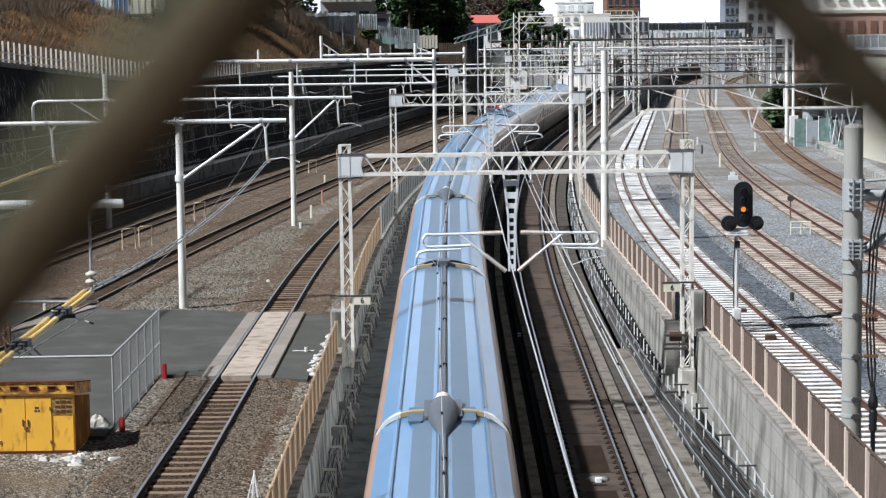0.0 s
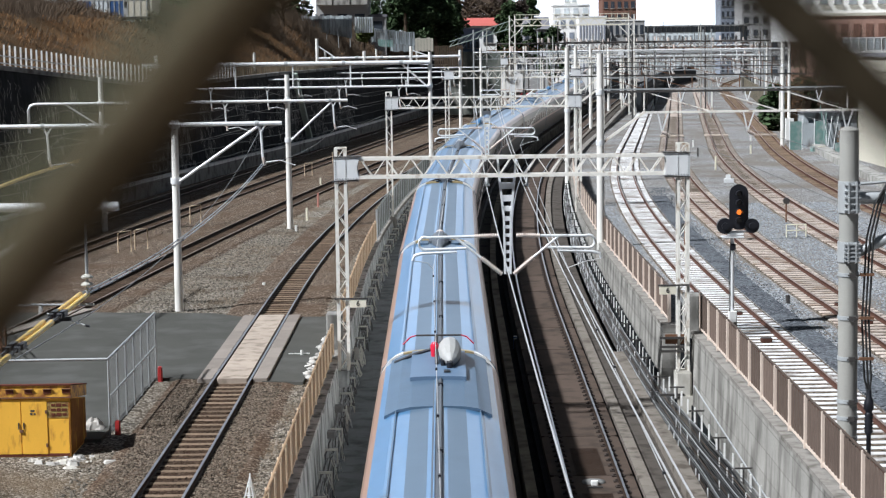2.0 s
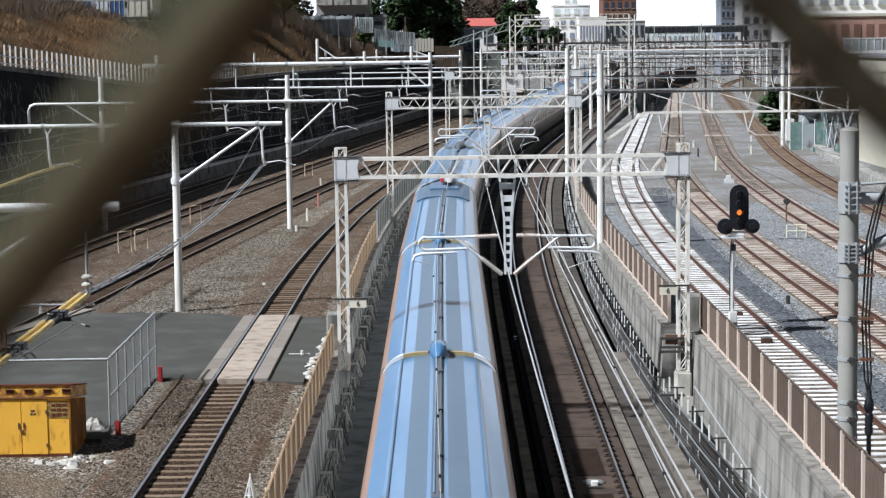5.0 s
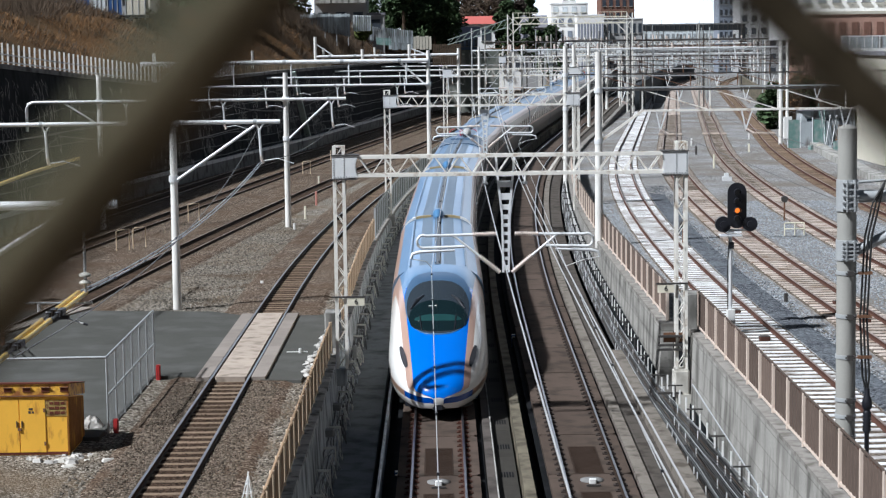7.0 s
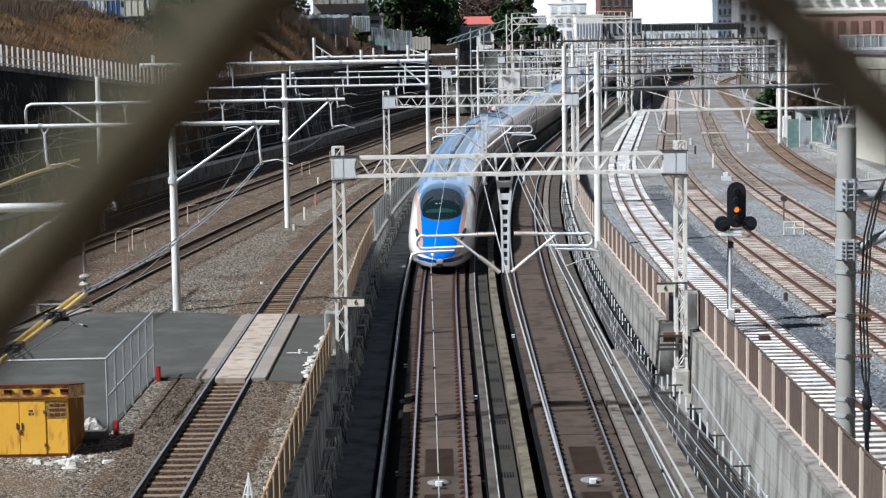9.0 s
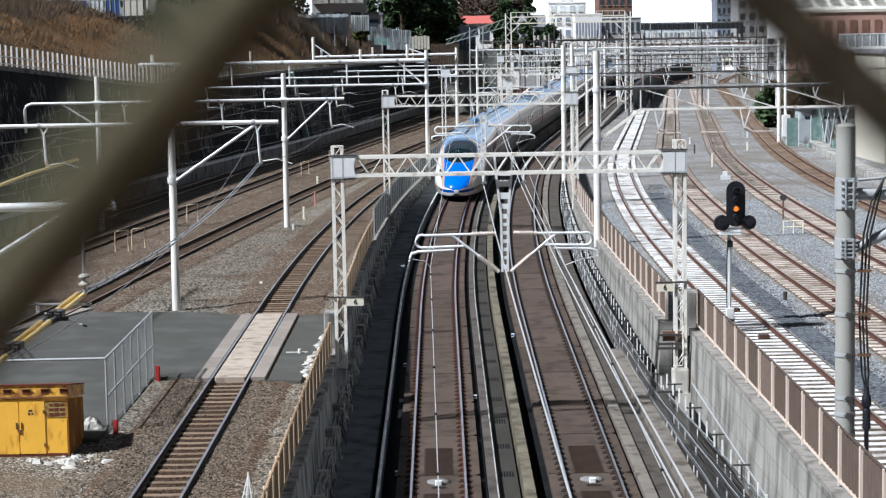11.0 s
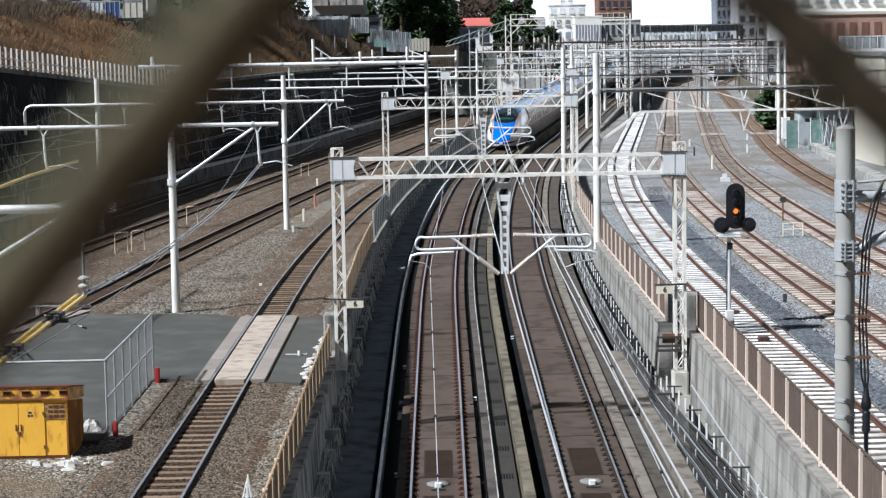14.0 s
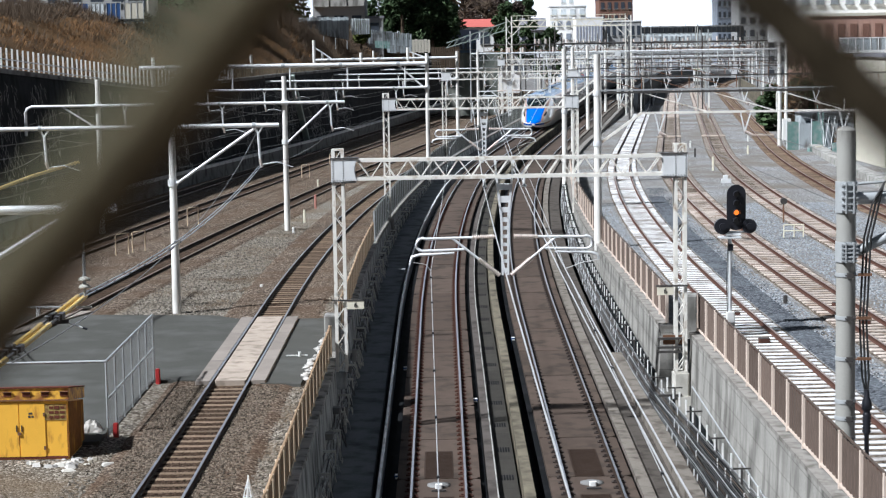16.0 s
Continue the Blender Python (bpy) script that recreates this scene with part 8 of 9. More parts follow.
def dry_bush(label, x, y, z, r, h, n, seed, leaf):
    """A bare dry bush: many thin stems fanning out of the ground, some with withered leaves."""
    rnd = random.Random(seed)
    b = thing("dry_bush", label, "bush", (x, y, z))
    st, lf = Geo(), Geo()
    for _ in range(n):
        a, q = rnd.uniform(0, 2 * math.pi), rnd.random()
        e = Vector((math.cos(a) * r * q, math.sin(a) * r * q, h * rnd.uniform(0.5, 1.0)))
        m = e * 0.5 + Vector((rnd.uniform(-0.2, 0.2), rnd.uniform(-0.2, 0.2), 0.1 * h))
        st.pipe([(rnd.uniform(-0.3, 0.3) * r, rnd.uniform(-0.3, 0.3) * r, -0.1), tuple(m), tuple(e)], [0.03, 0.02, 0.008], 4)
        for _k in range(5):
            p = m + (e - m) * rnd.random() + Vector((rnd.uniform(-0.2, 0.2), rnd.uniform(-0.2, 0.2), rnd.uniform(-0.2, 0.2)))
            s = rnd.uniform(0.04, 0.13)
            u = Vector((rnd.uniform(-1, 1), rnd.uniform(-1, 1), rnd.uniform(-1, 1))).normalized() * s
            v = u.orthogonal().normalized() * s * 0.6
            lf.raw([p - u, p + v, p + u, p - v], [(0, 1, 2, 3)])
    part("stem", st, M_BARK, b)
    tagged(part("leaf_mass", lf, leaf, b, "withered leaves"), kind="stuff")


for bi, (bx_, by_, bh_, br_, bl_) in enumerate(((33.4, 160.0, 2.2, 1.3, M_LEAF_DRY), (35.6, 158.0, 2.4, 1.5, M_LEAF_DRY), (34.6, 150.0, 1.8, 1.2, M_LEAF_DRY), (35.0, 190.0, 8.5, 2.0, M_LEAF),
                                                (37.2, 189.0, 9.5, 2.4, M_LEAF), (39.6, 192.0, 9.0, 2.2, M_LEAF_PALE), (33.4, 187.0, 6.0, 1.5, M_LEAF_DRY))):
    dry_bush("tangled bush of bare stems beside the eastern tracks", bx_, by_, ZR - 0.2, br_, bh_, 160, 40 + bi, bl_)


# ---------------------------------------------------------------- loose ballast stones nearest to the viewer
def loose_stones(name, label, material, z, n, seed, y0, y1, x0, x1, skip, size):
    rnd = np.random.default_rng(seed)
    y = rnd.uniform(y0, y1, n)
    x = rnd.uniform(x0, x1, n)
    keep = np.array([not skip(a, b) for a, b in zip(x, y)])
    x, y = x[keep], y[keep]
    m = len(x)
    dirs = np.array([(1, 0, 0), (0, 1, 0), (-1, 0, 0), (0, -1, 0), (0, 0, 1), (0, 0, -1)], float)
    rad = rnd.uniform(size * 0.45, size, (m, 1, 1)) * rnd.uniform(0.6, 1.25, (m, 6, 1))
    v = dirs[None] * rad
    a, t = rnd.uniform(0, 6.28, m), rnd.uniform(-0.7, 0.7, m)
    ca, sa, ct, tt = np.cos(a)[:, None], np.sin(a)[:, None], np.cos(t)[:, None], np.sin(t)[:, None]
    vx, vy, vz = v[:, :, 0], v[:, :, 1], v[:, :, 2]
    vy, vz = vy * ct - vz * tt, vy * tt + vz * ct
    vx, vy = vx * ca - vy * sa, vx * sa + vy * ca
    verts = np.stack([vx + x[:, None], vy + y[:, None], vz * 0.75 + z], -1).reshape(-1, 3)
    tri = np.array([(0, 1, 4), (1, 2, 4), (2, 3, 4), (3, 0, 4), (1, 0, 5), (2, 1, 5), (3, 2, 5), (0, 3, 5)])
    faces = (tri[None] + 6 * np.arange(m)[:, None, None]).reshape(-1, 3)
    me = bpy.data.meshes.new(name)
    me.from_pydata(verts.tolist(), [], faces.tolist())
    me.materials.append(material)
    me.update()
    tagged(new(name, me), label, "ballast stones", kind="stuff")


M_STONE_L = mat("stone_brown", (0.18, 0.16, 0.134), 0.9, var=0.3, scale=0.5, fine=30, island=0.75, bump=0, stain=(0.1, 0.07, 0.046), stain_amt=0.3, stain_scale=0.4)
M_STONE_R = mat("stone_grey", (0.27, 0.29, 0.31), 0.9, var=0.3, scale=0.5, fine=30, island=0.45, bump=0)
M_STONE_B = mat("stone_oily", (0.13, 0.106, 0.083), 0.9, var=0.3, scale=0.5, fine=30, island=0.75, bump=0)
M_STONE_BED = mat("stone_rusty", (0.045, 0.032, 0.023), 0.9, var=0.3, scale=0.5, fine=30, island=0.7, bump=0)


def clear_west(x, y):
    return abs(x - l_1(y)) < 1.5 or x > wall_l(y) - 0.45 or (x < -7.3 and 49.5 < y < 74) or (x < -9.0 and y < 50) or (57.8 < y < 72.5) or abs(x - l_2(y)) < 1.3


loose_stones("loose_ballast", "loose brown-grey ballast stones beside the western track", M_STONE_L, ZL - 0.195, 52000, 1, 36, 110, -12.5, -3.6, clear_west, 0.06)
loose_stones("loose_ballast", "loose grey ballast stones between the eastern tracks", M_STONE_R, ZR - 0.195, 60000, 2, 40, 112, 8.5, 22.0,
             lambda x, y: min(abs(x - r_1(y)), abs(x - r_2(y)), abs(x - r_3(y))) < 1.25 or x < wall_r(y) + 0.5 or abs(x - r_1(y) - 1.62) < 0.4, 0.06)
loose_stones("loose_ballast", "rusty dark ballast stones between the sleepers", M_STONE_BED, ZL - 0.185, 9000, 3, 38, 58, -7.7, -5.3, lambda x, y: abs(x - l_1(y)) > 1.2, 0.05)
loose_stones("loose_ballast", "loose brown-grey ballast stones heaped over the sleeper ends", M_STONE_B, ZL - 0.125, 16000, 4, 36, 58, -8.1, -4.9, lambda x, y: not 0.66 < abs(x - l_1(y)) < 1.55, 0.05)
loose_stones("loose_ballast", "loose dark ballast stones beside the whitened track", mat("stone_dark", (0.1, 0.11, 0.125), 0.9, var=0.3, island=0.7, bump=0), ZR - 0.185, 42000, 5, 40, 125, 10.5, 20.0,
             lambda x, y: abs(x - r_1(y) - 1.75) > 0.55 + 0.4 * noise.noise((x * 2.1, y * 0.6, 3.0)) + 0.25 * math.sin(x * 91.7 + y * 57.3), 0.045)


# ---------------------------------------------------------------- the train
ARC = []
_y, _s = -140.0, 0.0
while _y < 430:
    ARC.append((_s, _y))
    dx = s_1(_y + 0.5) - s_1(_y)
    dz = s_z(_y + 0.5) - s_z(_y)
    _s += math.sqrt(0.25 + dx * dx + dz * dz)
    _y += 0.5
S_ORG = next(s for s, y in ARC if y >= 0)


def on_track(s):
    """The point of the track s metres along it from y = 0."""
    s = s + S_ORG
    i = min(len(ARC) - 2, max(0, int(s / (ARC[-1][0] / (len(ARC) - 1))) - 2))
    while i < len(ARC) - 2 and ARC[i + 1][0] < s:
        i += 1
    k = (s - ARC[i][0]) / (ARC[i + 1][0] - ARC[i][0])
    y = ARC[i][1] + k * 0.5
    return Vector((s_1(y), y, s_z(y)))


CAR, SPEED, S0 = 25.0, 16.6, 45.7


def half_profile():
    # (x, z, band): from the skirt up to the roof's middle; band names the paint
    return [(1.46, 0.22, 0), (1.62, 0.9, 0), (1.69, 1.6, 0), (1.7, 2.45, 0), (1.665, 2.86, 1), (1.58, 3.1, 1), (1.46, 3.25, 3), (1.1, 3.475, 3), (0.67, 3.582, 4),
            (0.22, 3.632, 3), (0.13, 3.64, 5), (0.12, 3.675, 5), (0.0, 3.68, 5)]


TRAIN_MATS = [M_TRAIN_WHITE, M_TRAIN_COPPER, M_TRAIN_WHITE, M_TRAIN_BLUE, M_TRAIN_GREY, M_ROOFDIRT]


def car_shell(length):
    hp = half_profile()
    ring = [(-x, z, b) for x, z, b in hp] + [(x, z, b) for x, z, b in reversed(hp[:-1])]
    verts, faces, mats = [], [], []
    k = len(ring)
    for y in (-length / 2, length / 2):
        verts += [(x, y, z) for x, z, _ in ring]
    for j in range(k - 1):
        faces.append((j, j + 1, k + j + 1, k + j))
        a, b = ring[j], ring[j + 1]
        mats.append(a[2] if a[1] < b[1] else b[2])
    faces += [tuple(range(k - 1, -1, -1)), tuple(range(k, 2 * k))]
    mats += [4, 4]
    me = bpy.data.meshes.new("body")
    me.from_pydata(verts, [], faces)
    for m in TRAIN_MATS:
        me.materials.append(m)
    for f, m in zip(me.polygons, mats):
        f.material_index = m
    me.update()
    return me


def roof_z(x):
    return 1.7 + 1.95 * (1 - (abs(x) / 1.72) ** 3.6) ** (1 / 3.6)


def roof_patch(x0, x1, y0, y1, lift, material, name, parent, label="", n=8):
    vs, fs = [], []
    for i in range(n + 1):
        x = x0 + (x1 - x0) * i / n
        for y in (y0, y1):
            vs += [(x, y, roof_z(x) + lift), (x, y, roof_z(x) - 0.05)]
    for i in range(n):
        a = i * 4
        fs += [(a, a + 4, a + 6, a + 2), (a, a + 1, a + 5, a + 4), (a + 2, a + 6, a + 7, a + 3)]
    fs += [(0, 2, 3, 1), (4 * n, 4 * n + 1, 4 * n + 3, 4 * n + 2)]
    return part(name, Geo().raw(vs, fs), material, parent, label)


def roof_gear(car, y, style):
    """What stands on the roof about the joint at the car's far end."""
    if style == "teardrop":
        prof = [(3.0, 0.03), (2.3, 0.07), (1.4, 0.2), (0.7, 0.31), (0.1, 0.37), (-0.4, 0.37), (-0.85, 0.3), (-1.05, 0.05)]
        g = Geo()
        g.pipe([(0.02, y - q - 0.5, 3.66) for q, r in prof], [r for q, r in prof], 14)
        f = part("cable_fairing", g, M_ROOFDIRT, car, "dark grey teardrop fairing", True)
        part("base_plate", Geo().box((0.02, y + 0.1, 3.675), (0.9, 1.9, 0.07), bev=0.06), M_ROOFDIRT, f, "dark square base plate")
        for s in (-1, 1):
            part("side_plate", Geo().box((s * 0.62, y - 0.3, 3.62), (0.34, 1.5, 0.06), bev=0.04), M_ROOFSLATE, f, "slate side plate")
        part("insulator_head", Geo().pipe([(0.02, y + 0.4, 3.7), (0.02, y + 0.4, 3.85), (0.02, y + 0.4, 3.98), (0.02, y + 0.4, 4.03)], [0.16, 0.2, 0.14, 0.04], 12), M_INSUL, f, "white insulator", True)
        part("socket", Geo().pipe([(0.02, y + 0.45, 3.6), (0.02, y + 0.45, 3.78)], [0.36, 0.3], 12), M_BLACK, f, "", True)
    elif style == "cross":
        part("junction", Geo().box((0, y, 3.75), (0.5, 0.8, 0.2), bev=0.1), M_ROOFDIRT, car, "dark roof cable junction")
        for s in (-1, 1):
            part("jumper", Geo().pipe([(s * 0.1, y + 0.2, 3.8), (s * 0.5, y + 0.1, 3.76), (s * 1.2, y + 0.35, 3.5)], 0.045, 6), M_BLACK, car, "black jumper cable", True)
            part("jumper", Geo().pipe([(s * 0.1, y - 0.2, 3.8), (s * 0.4, y - 0.6, 3.72)], 0.05, 6), M_BLACK, car, "", True)
    elif style == "pantograph":
        roof_patch(-1.3, 1.3, y - 7.4, y - 0.2, 0.02, M_ROOFSLATE, "roof_well", car, "slate-blue lowered roof section")
        roof_patch(-0.72, 0.72, y - 4.2, y - 0.5, 0.12, M_ROOFPANEL, "equipment_deck", car, "raised grey equipment deck")
        part("motor_cover", Geo().pipe([(0.3, y - 0.75, 3.9), (0.3, y - 0.95, 3.95), (0.3, y - 1.5, 3.97), (0.31, y - 2.3, 3.97), (0.32, y - 2.75, 3.94), (0.33, y - 2.9, 3.9)], [0.12, 0.27, 0.31, 0.29, 0.19, 0.05], 12), M_COVER, car, "pale grey motor cover")
        part("motor_foot", Geo().box((0.3, y - 2.8, 3.82), (0.16, 0.7, 0.2), bev=0.05).box((0.12, y - 2.6, 3.82), (0.12, 0.4, 0.2), bev=0.04), M_BLACK, car, "dark motor mount")
        part("hatch", Geo().box((0.22, y - 3.6, 3.79), (0.16, 0.3, 0.02)), M_BLACK, car)
        part("red_insulator", Geo().pipe([(-0.1, y - 1.4, 3.75), (-0.1, y - 1.4, 4.08), (-0.1, y - 1.4, 4.16)], [0.1, 0.12, 0.06], 10), M_REDI, car, "red insulator", True)
        pa = part("pantograph_arm", Geo().pipe([(-0.05, y - 2.6, 3.8), (-0.05, y - 1.2, 4.0), (-0.05, y - 0.1, 4.1)], 0.045, 6).pipe([(0.12, y - 1.6, 3.8), (0.05, y - 0.6, 4.02)], 0.03, 6), M_DARKSTEEL, car, "dark single-arm pantograph", True)
        part("contact_strip", Geo().pipe([(-0.62, y - 0.1, 4.12), (0.62, y - 0.1, 4.12)], 0.028, 6), M_DARKSTEEL, pa, "dark contact strip", True)
        for s in (-1, 1):
            part("horn", Geo().pipe([(s * 0.62, y - 0.1, 4.12), (s * 0.78, y - 0.1, 4.07), (s * 0.98, y - 0.15, 3.88)], 0.02, 6), M_REDI, pa, "red-tipped horn", True)
        part("jumper", Geo().pipe([(-0.1, y - 1.2, 3.95), (-0.6, y - 1.0, 3.78), (-1.2, y - 0.8, 3.5)], 0.05, 6), M_BLACK, car, "black jumper cable", True)
    else:
        part("junction", Geo().pipe([(0, y - 1.0, 3.7), (0, y - 0.7, 3.78), (0, y - 0.1, 3.8), (0, y + 0.2, 3.7)], [0.06, 0.24, 0.24, 0.06], 10), M_TRAIN_BLUE, car, "blue roof cable junction", True)
        part("clip", Geo().box((0, y + 0.35, 3.78), (0.4, 0.5, 0.2), bev=0.1), M_BLACK, car)


def joint_band(car, y):
    for s in (-1, 1):
        roof_patch(s * 0.98, s * 1.68, y - 0.1, y + 0.1, 0.06, M_TRAIN_WHITE, "band_end", car, "white weather strip")
        roof_patch(s * 0.3, s * 0.98, y - 0.09, y + 0.09, 0.055, M_BAND, "band", car, "ochre weather strip")


def car_body(car, length, shift):
    ob = part("body", car_shell(length), None, car)
    ob.matrix_basis = pose(0, shift, 0)
    n = int(length / 2.2)
    for i in range(n):
        for s in (-1, 1):
            part("window", Geo().box((s * 1.672, shift - length / 2 + 1.6 + i * (length - 3.2) / (n - 1), 2.05), (0.06, 0.9, 0.62), bev=0.01), M_PANE, car)
    for s in (-1, 1):
        part("side_band", Geo().box((s * 1.69, shift, 1.62), (0.035, length - 0.2, 0.16)), M_TRAIN_COPPER, car, "copper side band")
    part("underframe", Geo().box((0, shift, 0.3), (2.7, length - 1, 0.5)), M_BLACK, car)
    # folded seams of the roof sheets
    for x in (-1.02, 1.02):
        part("roof_seam", Geo().box((x, shift, roof_z(x) - 0.012), (0.022, length - 0.6, 0.03)), M_TRAIN_GREY, car, "thin roof seam")
    # roof bus cable along the middle with its black clips
    part("roof_cable", Geo().pipe([(0.06, shift - length / 2 + 0.3, 3.7), (0.06, shift + length / 2 - 0.3, 3.7)], 0.035, 6), M_ROOFDIRT, car, "", True)
    part("roof_cable", Geo().pipe([(-0.07, shift - length / 2 + 0.3, 3.69), (-0.07, shift + length / 2 - 0.3, 3.69)], 0.022, 6), M_TRAIN_BLUE, car, "", True)
    for i in range(3):
        part("cable_clip", Geo().box((0.06, shift - length / 2 + length * (i + 0.7) / 3.4, 3.71), (0.12, 0.18, 0.1), bev=0.03), M_BLACK, car)


def train_car(style):
    car = thing("train_car", "high-speed train car with blue and grey roof and copper-lined white side", "train car", group="cars of the high-speed train")
    car_body(car, CAR - 0.4, 0)
    part("gangway", Geo().box((0, CAR / 2, 1.95), (2.7, 0.5, 2.9), bev=0.1), M_ROOFDIRT, car, "dark gangway bellows")
    joint_band(car, CAR / 2 - 0.35)
    roof_gear(car, CAR / 2 - 0.3, style)
    return car


NOSE_U = [0.0, 0.06, 0.18, 0.4, 0.8, 1.6, 2.4, 3.2, 4.2, 5.2, 6.2, 7.2, 8.2, 9.4]
NOSE_Z = [0.62, 0.82, 0.98, 1.14, 1.36, 1.66, 1.94, 2.22, 2.62, 3.0, 3.3, 3.5, 3.61, 3.66]


def nose_top(u):
    return float(np.interp(u, NOSE_U, NOSE_Z))


def nose_half(u):
    q = 1 - min(max(u, 0.012), 4.5) / 4.5
    return 1.7 * (1 - q ** 2) ** 0.45


def nose_belt(u):
    return min(float(np.interp(u, [0, 1.0, 3.0, 4.5, 7.0, 9.4], [0.64, 0.72, 0.9, 1.0, 1.25, 1.62])), nose_top(u) - 0.06)


def nose_pt(u, q, lift=0.0):
    """A point of the nose u metres behind its tip; q from 0 (middle line) to 1 (widest), -1 for the other side."""
    w = nose_half(u)
    top = nose_top(u)
    belt = nose_belt(u)
    p = 2.2 + 1.0 * min(1, u / 8.0)
    z = belt + (top - belt) * max(0.0, 1 - abs(q) ** p) ** (1 / p)
    k = 1 + lift / w
    return (q * w * k, -CAR / 2 - 0.5 + u, z + lift)


def nose_car():
    """End car: plain part, then the long nose drawn down to its beak, pointing to -y."""
    car = thing("train_end_car", "end car of the high-speed train with a long blue nose", "train car", group="cars of the high-speed train")
    nose_len = 9.4
    body_len = CAR + 0.5 - nose_len - 0.2
    car_body(car, body_len, CAR / 2 - 0.2 - body_len / 2)
    part("gangway", Geo().box((0, CAR / 2, 1.95), (2.7, 0.5, 2.9), bev=0.1), M_ROOFDIRT, car, "dark gangway bellows")
    joint_band(car, CAR / 2 - 0.35)
    roof_gear(car, CAR / 2 - 0.3, "small")
    us = [0.012, 0.025, 0.045, 0.07, 0.12, 0.18, 0.27, 0.38, 0.55, 0.75, 1.0, 1.4, 1.8, 2.3, 2.8, 3.3, 3.8, 4.4, 5.0, 5.6, 6.2, 6.8, 7.4, 8.0, 8.7, 9.4]

    def columns(u):
        w = nose_half(u)
        b = min(0.97, float(np.interp(u, [0, 0.4, 3.2, 5, 7, 9.4], [0.68, 0.8, 0.98, 1.1, 1.26, 1.4])) / w)
        c = min(0.985, b + float(np.interp(u, [0, 0.8, 2.5, 9.4], [0.12, 0.2, 0.22, 0.2])) / w)
        qs = [b * k / 6 for k in range(7)] + [c] + [c + (1 - c) * f for f in (0.3, 0.55, 0.75, 0.9, 0.98, 1.0)]
        return qs

    verts = []
    for u in us:
        qs = columns(u)
        half = [nose_pt(u, q) for q in qs]
        x, y, z = half[-1]
        zb = 0.24 + 0.05 * max(0.0, 1 - u / 0.3)
        for f in (min(0.5, 0.2 / (z - zb)), 0.6, 0.85, 1.0):
            half.append((x * (1 - 0.17 * f * f * max(0.25, 1 - u / 9)), y + 0.1 * f * f, z + (zb - z) * f))
        full = [(-p[0], p[1], p[2]) for p in reversed(half)] + half[1:]
        verts += full
    k = len(full)
    hc = (k - 1) // 2
    faces, mats = [], []
    for i in range(len(us) - 1):
        for j in range(k - 1):
            faces.append((i * k + j, (i + 1) * k + j, (i + 1) * k + j + 1, i * k + j + 1))
            c = abs(j + 0.5 - hc)
            m = 0
            if c < 6:
                m = 3 if us[i] < 6.3 else 4
            elif c < 7:
                m = 1
            elif us[i] > 7.3 and c < 11:
                m = 1
            elif 13 < c < 14:
                m = 5 if us[i] < 0.85 else 6
            mats.append(m)
    faces.append(tuple(range(k)))
    mats.append(0)
    me = bpy.data.meshes.new("nose")
    me.from_pydata(verts, [], faces)
    for m in (M_TRAIN_WHITE, M_TRAIN_COPPER, M_TRAIN_WHITE, M_TRAIN_DEEP, M_TRAIN_BLUE, M_TRAIN_NAVY, M_TRAIN_BRONZE):
        me.materials.append(m)
    for f, m in zip(me.polygons, mats):
        f.material_index = m
    me.shade_smooth()
    nose = part("nose", me, None, car, "white nose with blue top and copper bands")
    def oval(mid, half_u, half_x, lift, material, name, label):
        vs, fs = [nose_pt(mid, 0, lift)], []
        rings, seg = 7, 36
        for r in range(1, rings + 1):
            for a in range(seg):
                th = 2 * math.pi * a / seg
                cx, sy = math.cos(th), math.sin(th)
                xx = half_x * math.copysign(abs(cx) ** 0.78, cx) * r / rings
                uu = mid + half_u * math.copysign(abs(sy) ** 0.78, sy) * r / rings
                if uu < mid:
                    xx *= 1 - 0.1 * (mid - uu) / half_u
                vs.append(nose_pt(uu, xx / nose_half(uu), lift))
        for a in range(seg):
            fs.append((0, 1 + a, 1 + (a + 1) % seg))
            for r in range(rings - 1):
                fs.append((1 + r * seg + a, 1 + (r + 1) * seg + a, 1 + (r + 1) * seg + (a + 1) % seg, 1 + r * seg + (a + 1) % seg))
        rim = vs[1 + (rings - 1) * seg:1 + rings * seg]
        base = len(vs)
        vs += rim + [(p[0], p[1], p[2] - 0.05) for p in rim]
        for a in range(seg):
            fs.append((base + a, base + seg + a, base + seg + (a + 1) % seg, base + (a + 1) % seg))
        part(name, Geo().raw(vs, fs), material, nose, label, True)

    oval(5.5, 2.45, 1.14, 0.012, M_HOODBLUE, "windscreen_hood", "blue-grey glossy hood round the windscreen")
    oval(4.98, 1.85, 1.06, 0.022, M_GLASSGREY, "windscreen", "dark wraparound windscreen")
    oval(4.2, 0.96, 0.97, 0.03, M_GLASS, "lower_windscreen", "dark green-tinted lower pane")
    oval(4.05, 0.2, 0.78, 0.034, M_DASH, "dashboard_line", "dim green dashboard seen through the pane")
    for s in (-1, 1):
        part("wiper", Geo().pipe([nose_pt(3.35, s * 0.32, 0.045), nose_pt(3.75, s * 0.335, 0.06), nose_pt(4.2, s * 0.35, 0.05)], 0.018, 6), M_BLACK, nose, "black wiper", True)
        part("sun_visor", Geo().pipe([nose_pt(5.55, s * 0.28, 0.03), nose_pt(5.2, s * 0.42, 0.03), nose_pt(4.8, s * 0.53, 0.03)], [0.03, 0.07, 0.03], 6), M_BLACK, nose, "", True)
    part("set_mark", Geo().box((-0.25, nose_pt(4.75, 0)[1], nose_pt(4.75, 0.15)[2] + 0.05), (0.13, 0.05, 0.02)).box((-0.08, nose_pt(4.75, 0)[1] + 0.02, nose_pt(4.75, 0.1)[2] + 0.05), (0.08, 0.05, 0.02)), M_WHITE, nose, "small white mark bars")
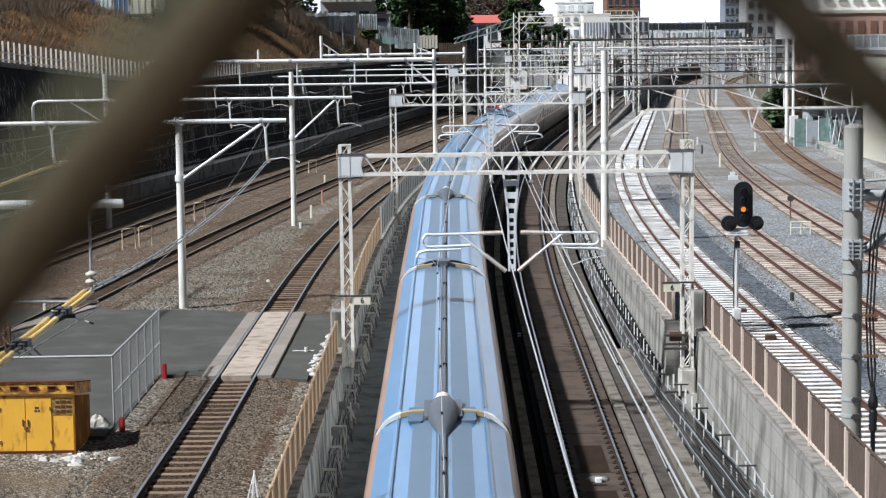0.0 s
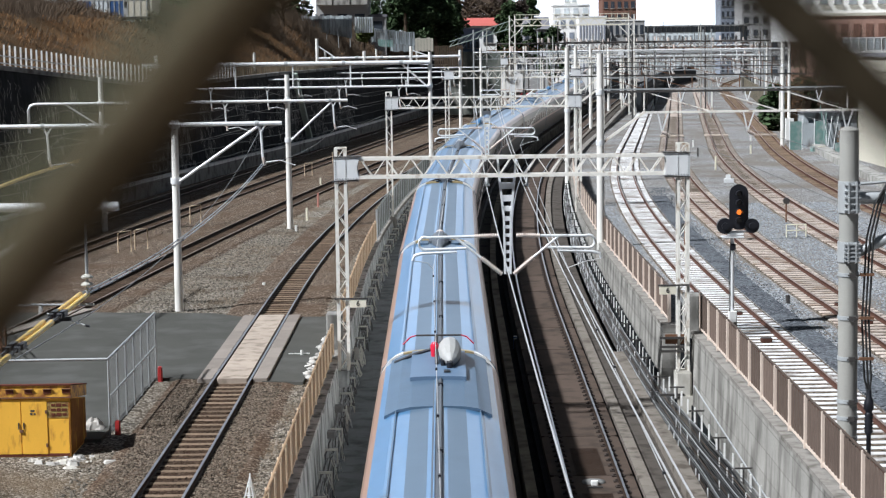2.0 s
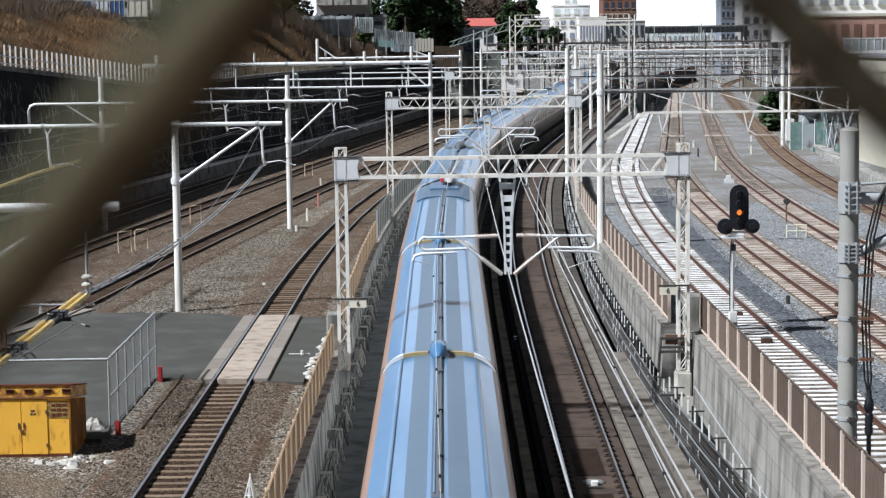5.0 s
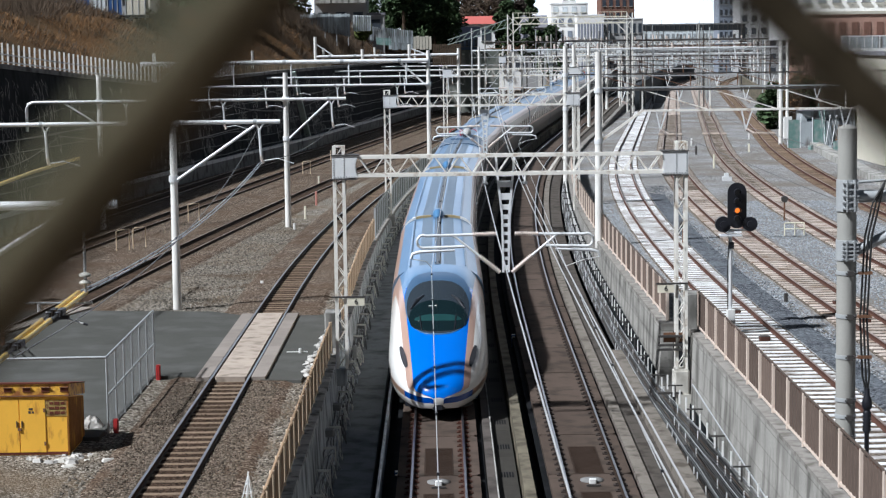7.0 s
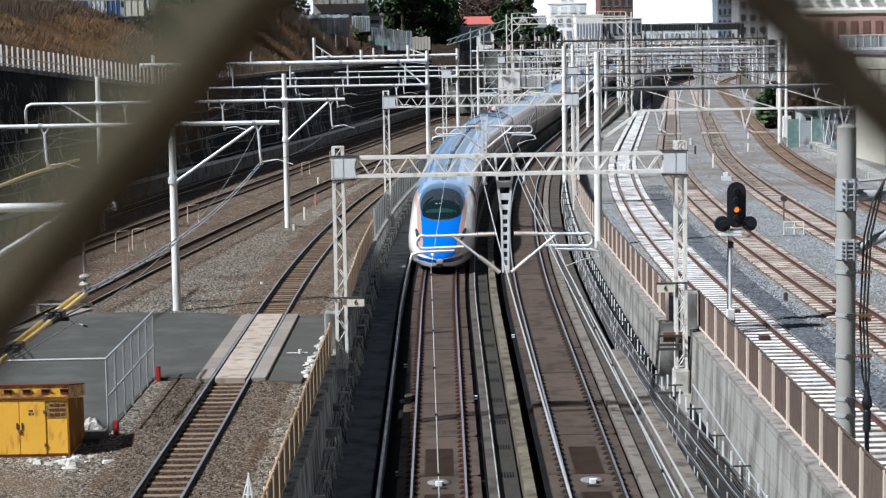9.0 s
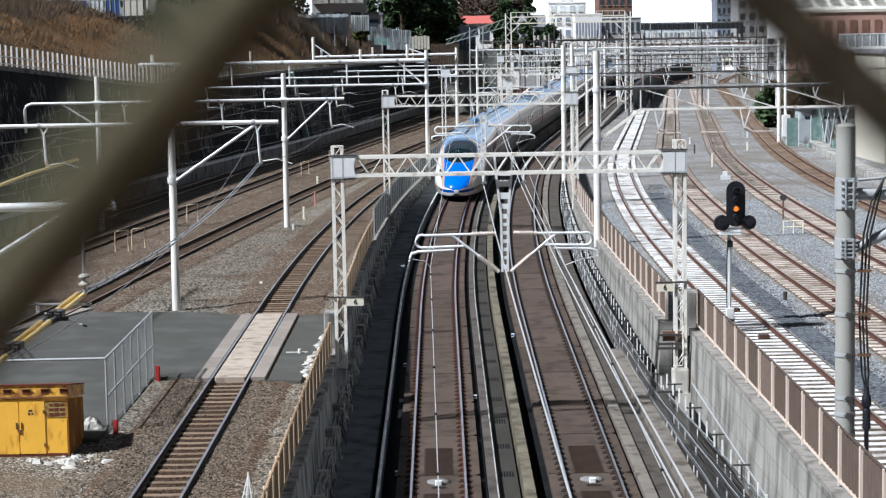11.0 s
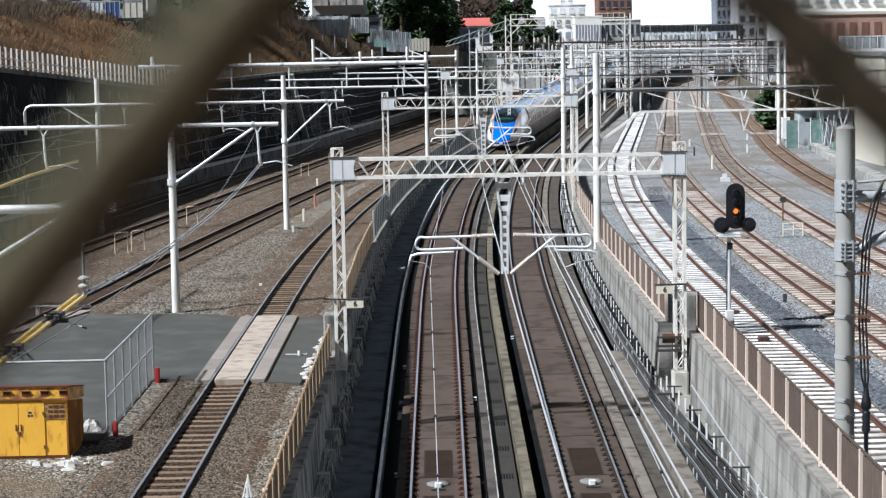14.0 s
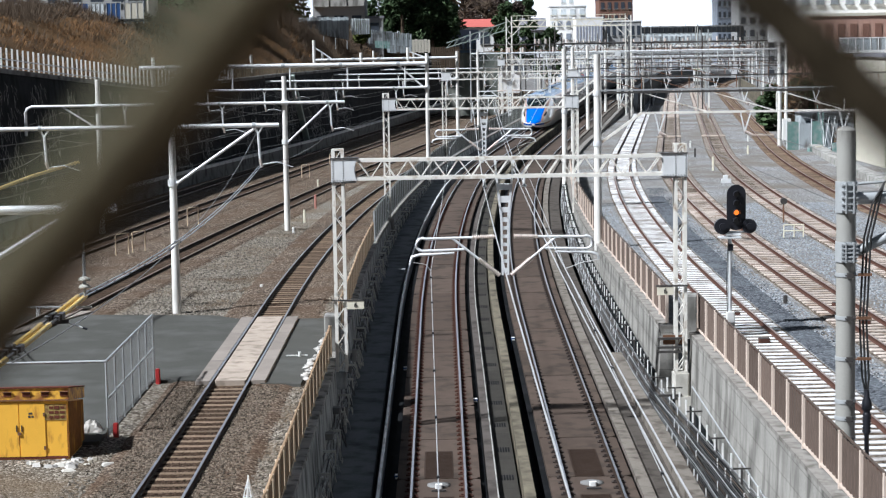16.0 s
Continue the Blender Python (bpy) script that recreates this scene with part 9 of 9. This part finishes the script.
    part("coupler_hatch", Geo().box((0, -CAR / 2 - 0.32, 0.33), (0.42, 0.3, 0.16), bev=0.1), M_BLACK, nose, "dark coupler notch")
    # lamps on the cheeks
    for s in (-1, 1):
        vs, fs = [], []
        nu = 6
        for i in range(nu + 1):
            u = 1.5 + 1.4 * i / nu
            wq = 0.075 * math.sin(math.pi * (0.1 + 0.82 * i / nu)) ** 0.6
            c = 1.03 + 0.22 * i / nu
            w = nose_half(u)
            vs += [nose_pt(u, s * (c - wq) / w, 0.015), nose_pt(u, s * min(0.992, (c + wq) / w), 0.015)]
        for i in range(nu):
            fs.append((i * 2, i * 2 + 1, i * 2 + 3, i * 2 + 2))
        part("headlamp", Geo().raw(vs, fs), M_LAMPGLASS, nose, "narrow dark headlamp")
    part("snow_plough", Geo().box((0, -CAR / 2 + 1.1, 0.2), (2.2, 1.2, 0.2), bev=0.5), M_BLACK, nose)
    return car


CARS = []
LOCAL = []


def build_train():
    kinds = {st: train_car(st) for st in ("teardrop", "cross", "pantograph", "small")}
    end = nose_car()
    used = set()
    # joint k lies at S0 + 25 k at the start; a car lies between joints k and k + 1 and carries the gear of its far joint
    plan = {-3: "small", -2: "pantograph", -1: "teardrop", 0: "cross", 1: "teardrop", 2: "small", 3: "cross", 4: "pantograph", 5: "small", 6: "small"}
    for k in range(-4, 8):
        if k == -4:
            c = end
        elif k == 7:
            c = copy_thing(end, Matrix())
        else:
            st = plan[k]
            c = kinds[st] if st not in used else copy_thing(kinds[st], Matrix())
            used.add(st)
        CARS.append((c, S0 + 25.0 * (k + 0.5), k == 7))


build_train()


def commuter_train():
    """A short local train far off on the third eastern track."""
    for k in range(4):
        car = thing("commuter_car", "pale commuter train car with green trim in the distance", "train car", group="cars of the commuter train")
        part("body", Geo().box((0, 0, 2.1), (2.9, 19.4, 2.7), bev=0.12), M_HOUSEW, car, "pale car body")
        part("roof", Geo().box((0, 0, 3.55), (2.5, 19.2, 0.22), bev=0.1), M_HOUSEG, car, "grey roof")
        part("front_window", Geo().box((0, -9.72, 2.55), (2.3, 0.08, 0.95), bev=0.02), M_GLASS, car, "dark front window")
        part("trim", Geo().box((0, -9.72, 3.2), (2.6, 0.07, 0.3), bev=0.02), M_LIME, car, "yellow-green front band")
        part("skirt", Geo().box((0, 0, 0.4), (2.5, 19.0, 0.8)), M_DARKSTEEL, car)
        for s in (-1, 1):
            part("headlamp", Geo().tube((s * 0.95, -9.7, 1.4), (s * 0.95, -9.76, 1.4), 0.14, seg=10), M_HEADLAMP, car, "lit headlamp")
            for i in range(5):
                part("window", Geo().box((s * 1.46, -7.5 + i * 3.7, 2.5), (0.04, 1.7, 0.9)), M_PANE, car)
        LOCAL.append((car, 20.0 * k))


commuter_train()


def motions():
    for c, s0, flip in CARS:
        rows = []
        for i in range(33):
            t = i * 0.5
            s = s0 + SPEED * t
            a, b = on_track(s - 8.75), on_track(s + 8.75)
            mid = (a + b) / 2
            d = b - a
            rz = math.degrees(math.atan2(-d.x, d.y))
            rx = math.degrees(math.atan2(d.z, math.hypot(d.x, d.y)))
            m = pose(mid.x, mid.y, mid.z, 0, 0, rz) @ pose(0, 0, 0, rx)
            if flip:
                m = m @ pose(0, 0, 0, 0, 0, 180)
            rows.append((t, m))
        walk(c, rows)
    for c, back in LOCAL:
        rows = []
        for i in range(17):
            y = 408 + back + 10 + 17.0 * (16 - i)
            x = r_3(y)
            rows.append((float(i), pose(x, y, ZR - 0.03, 0, 0, heading(r_3, y))))
        walk(c, rows)


motions()
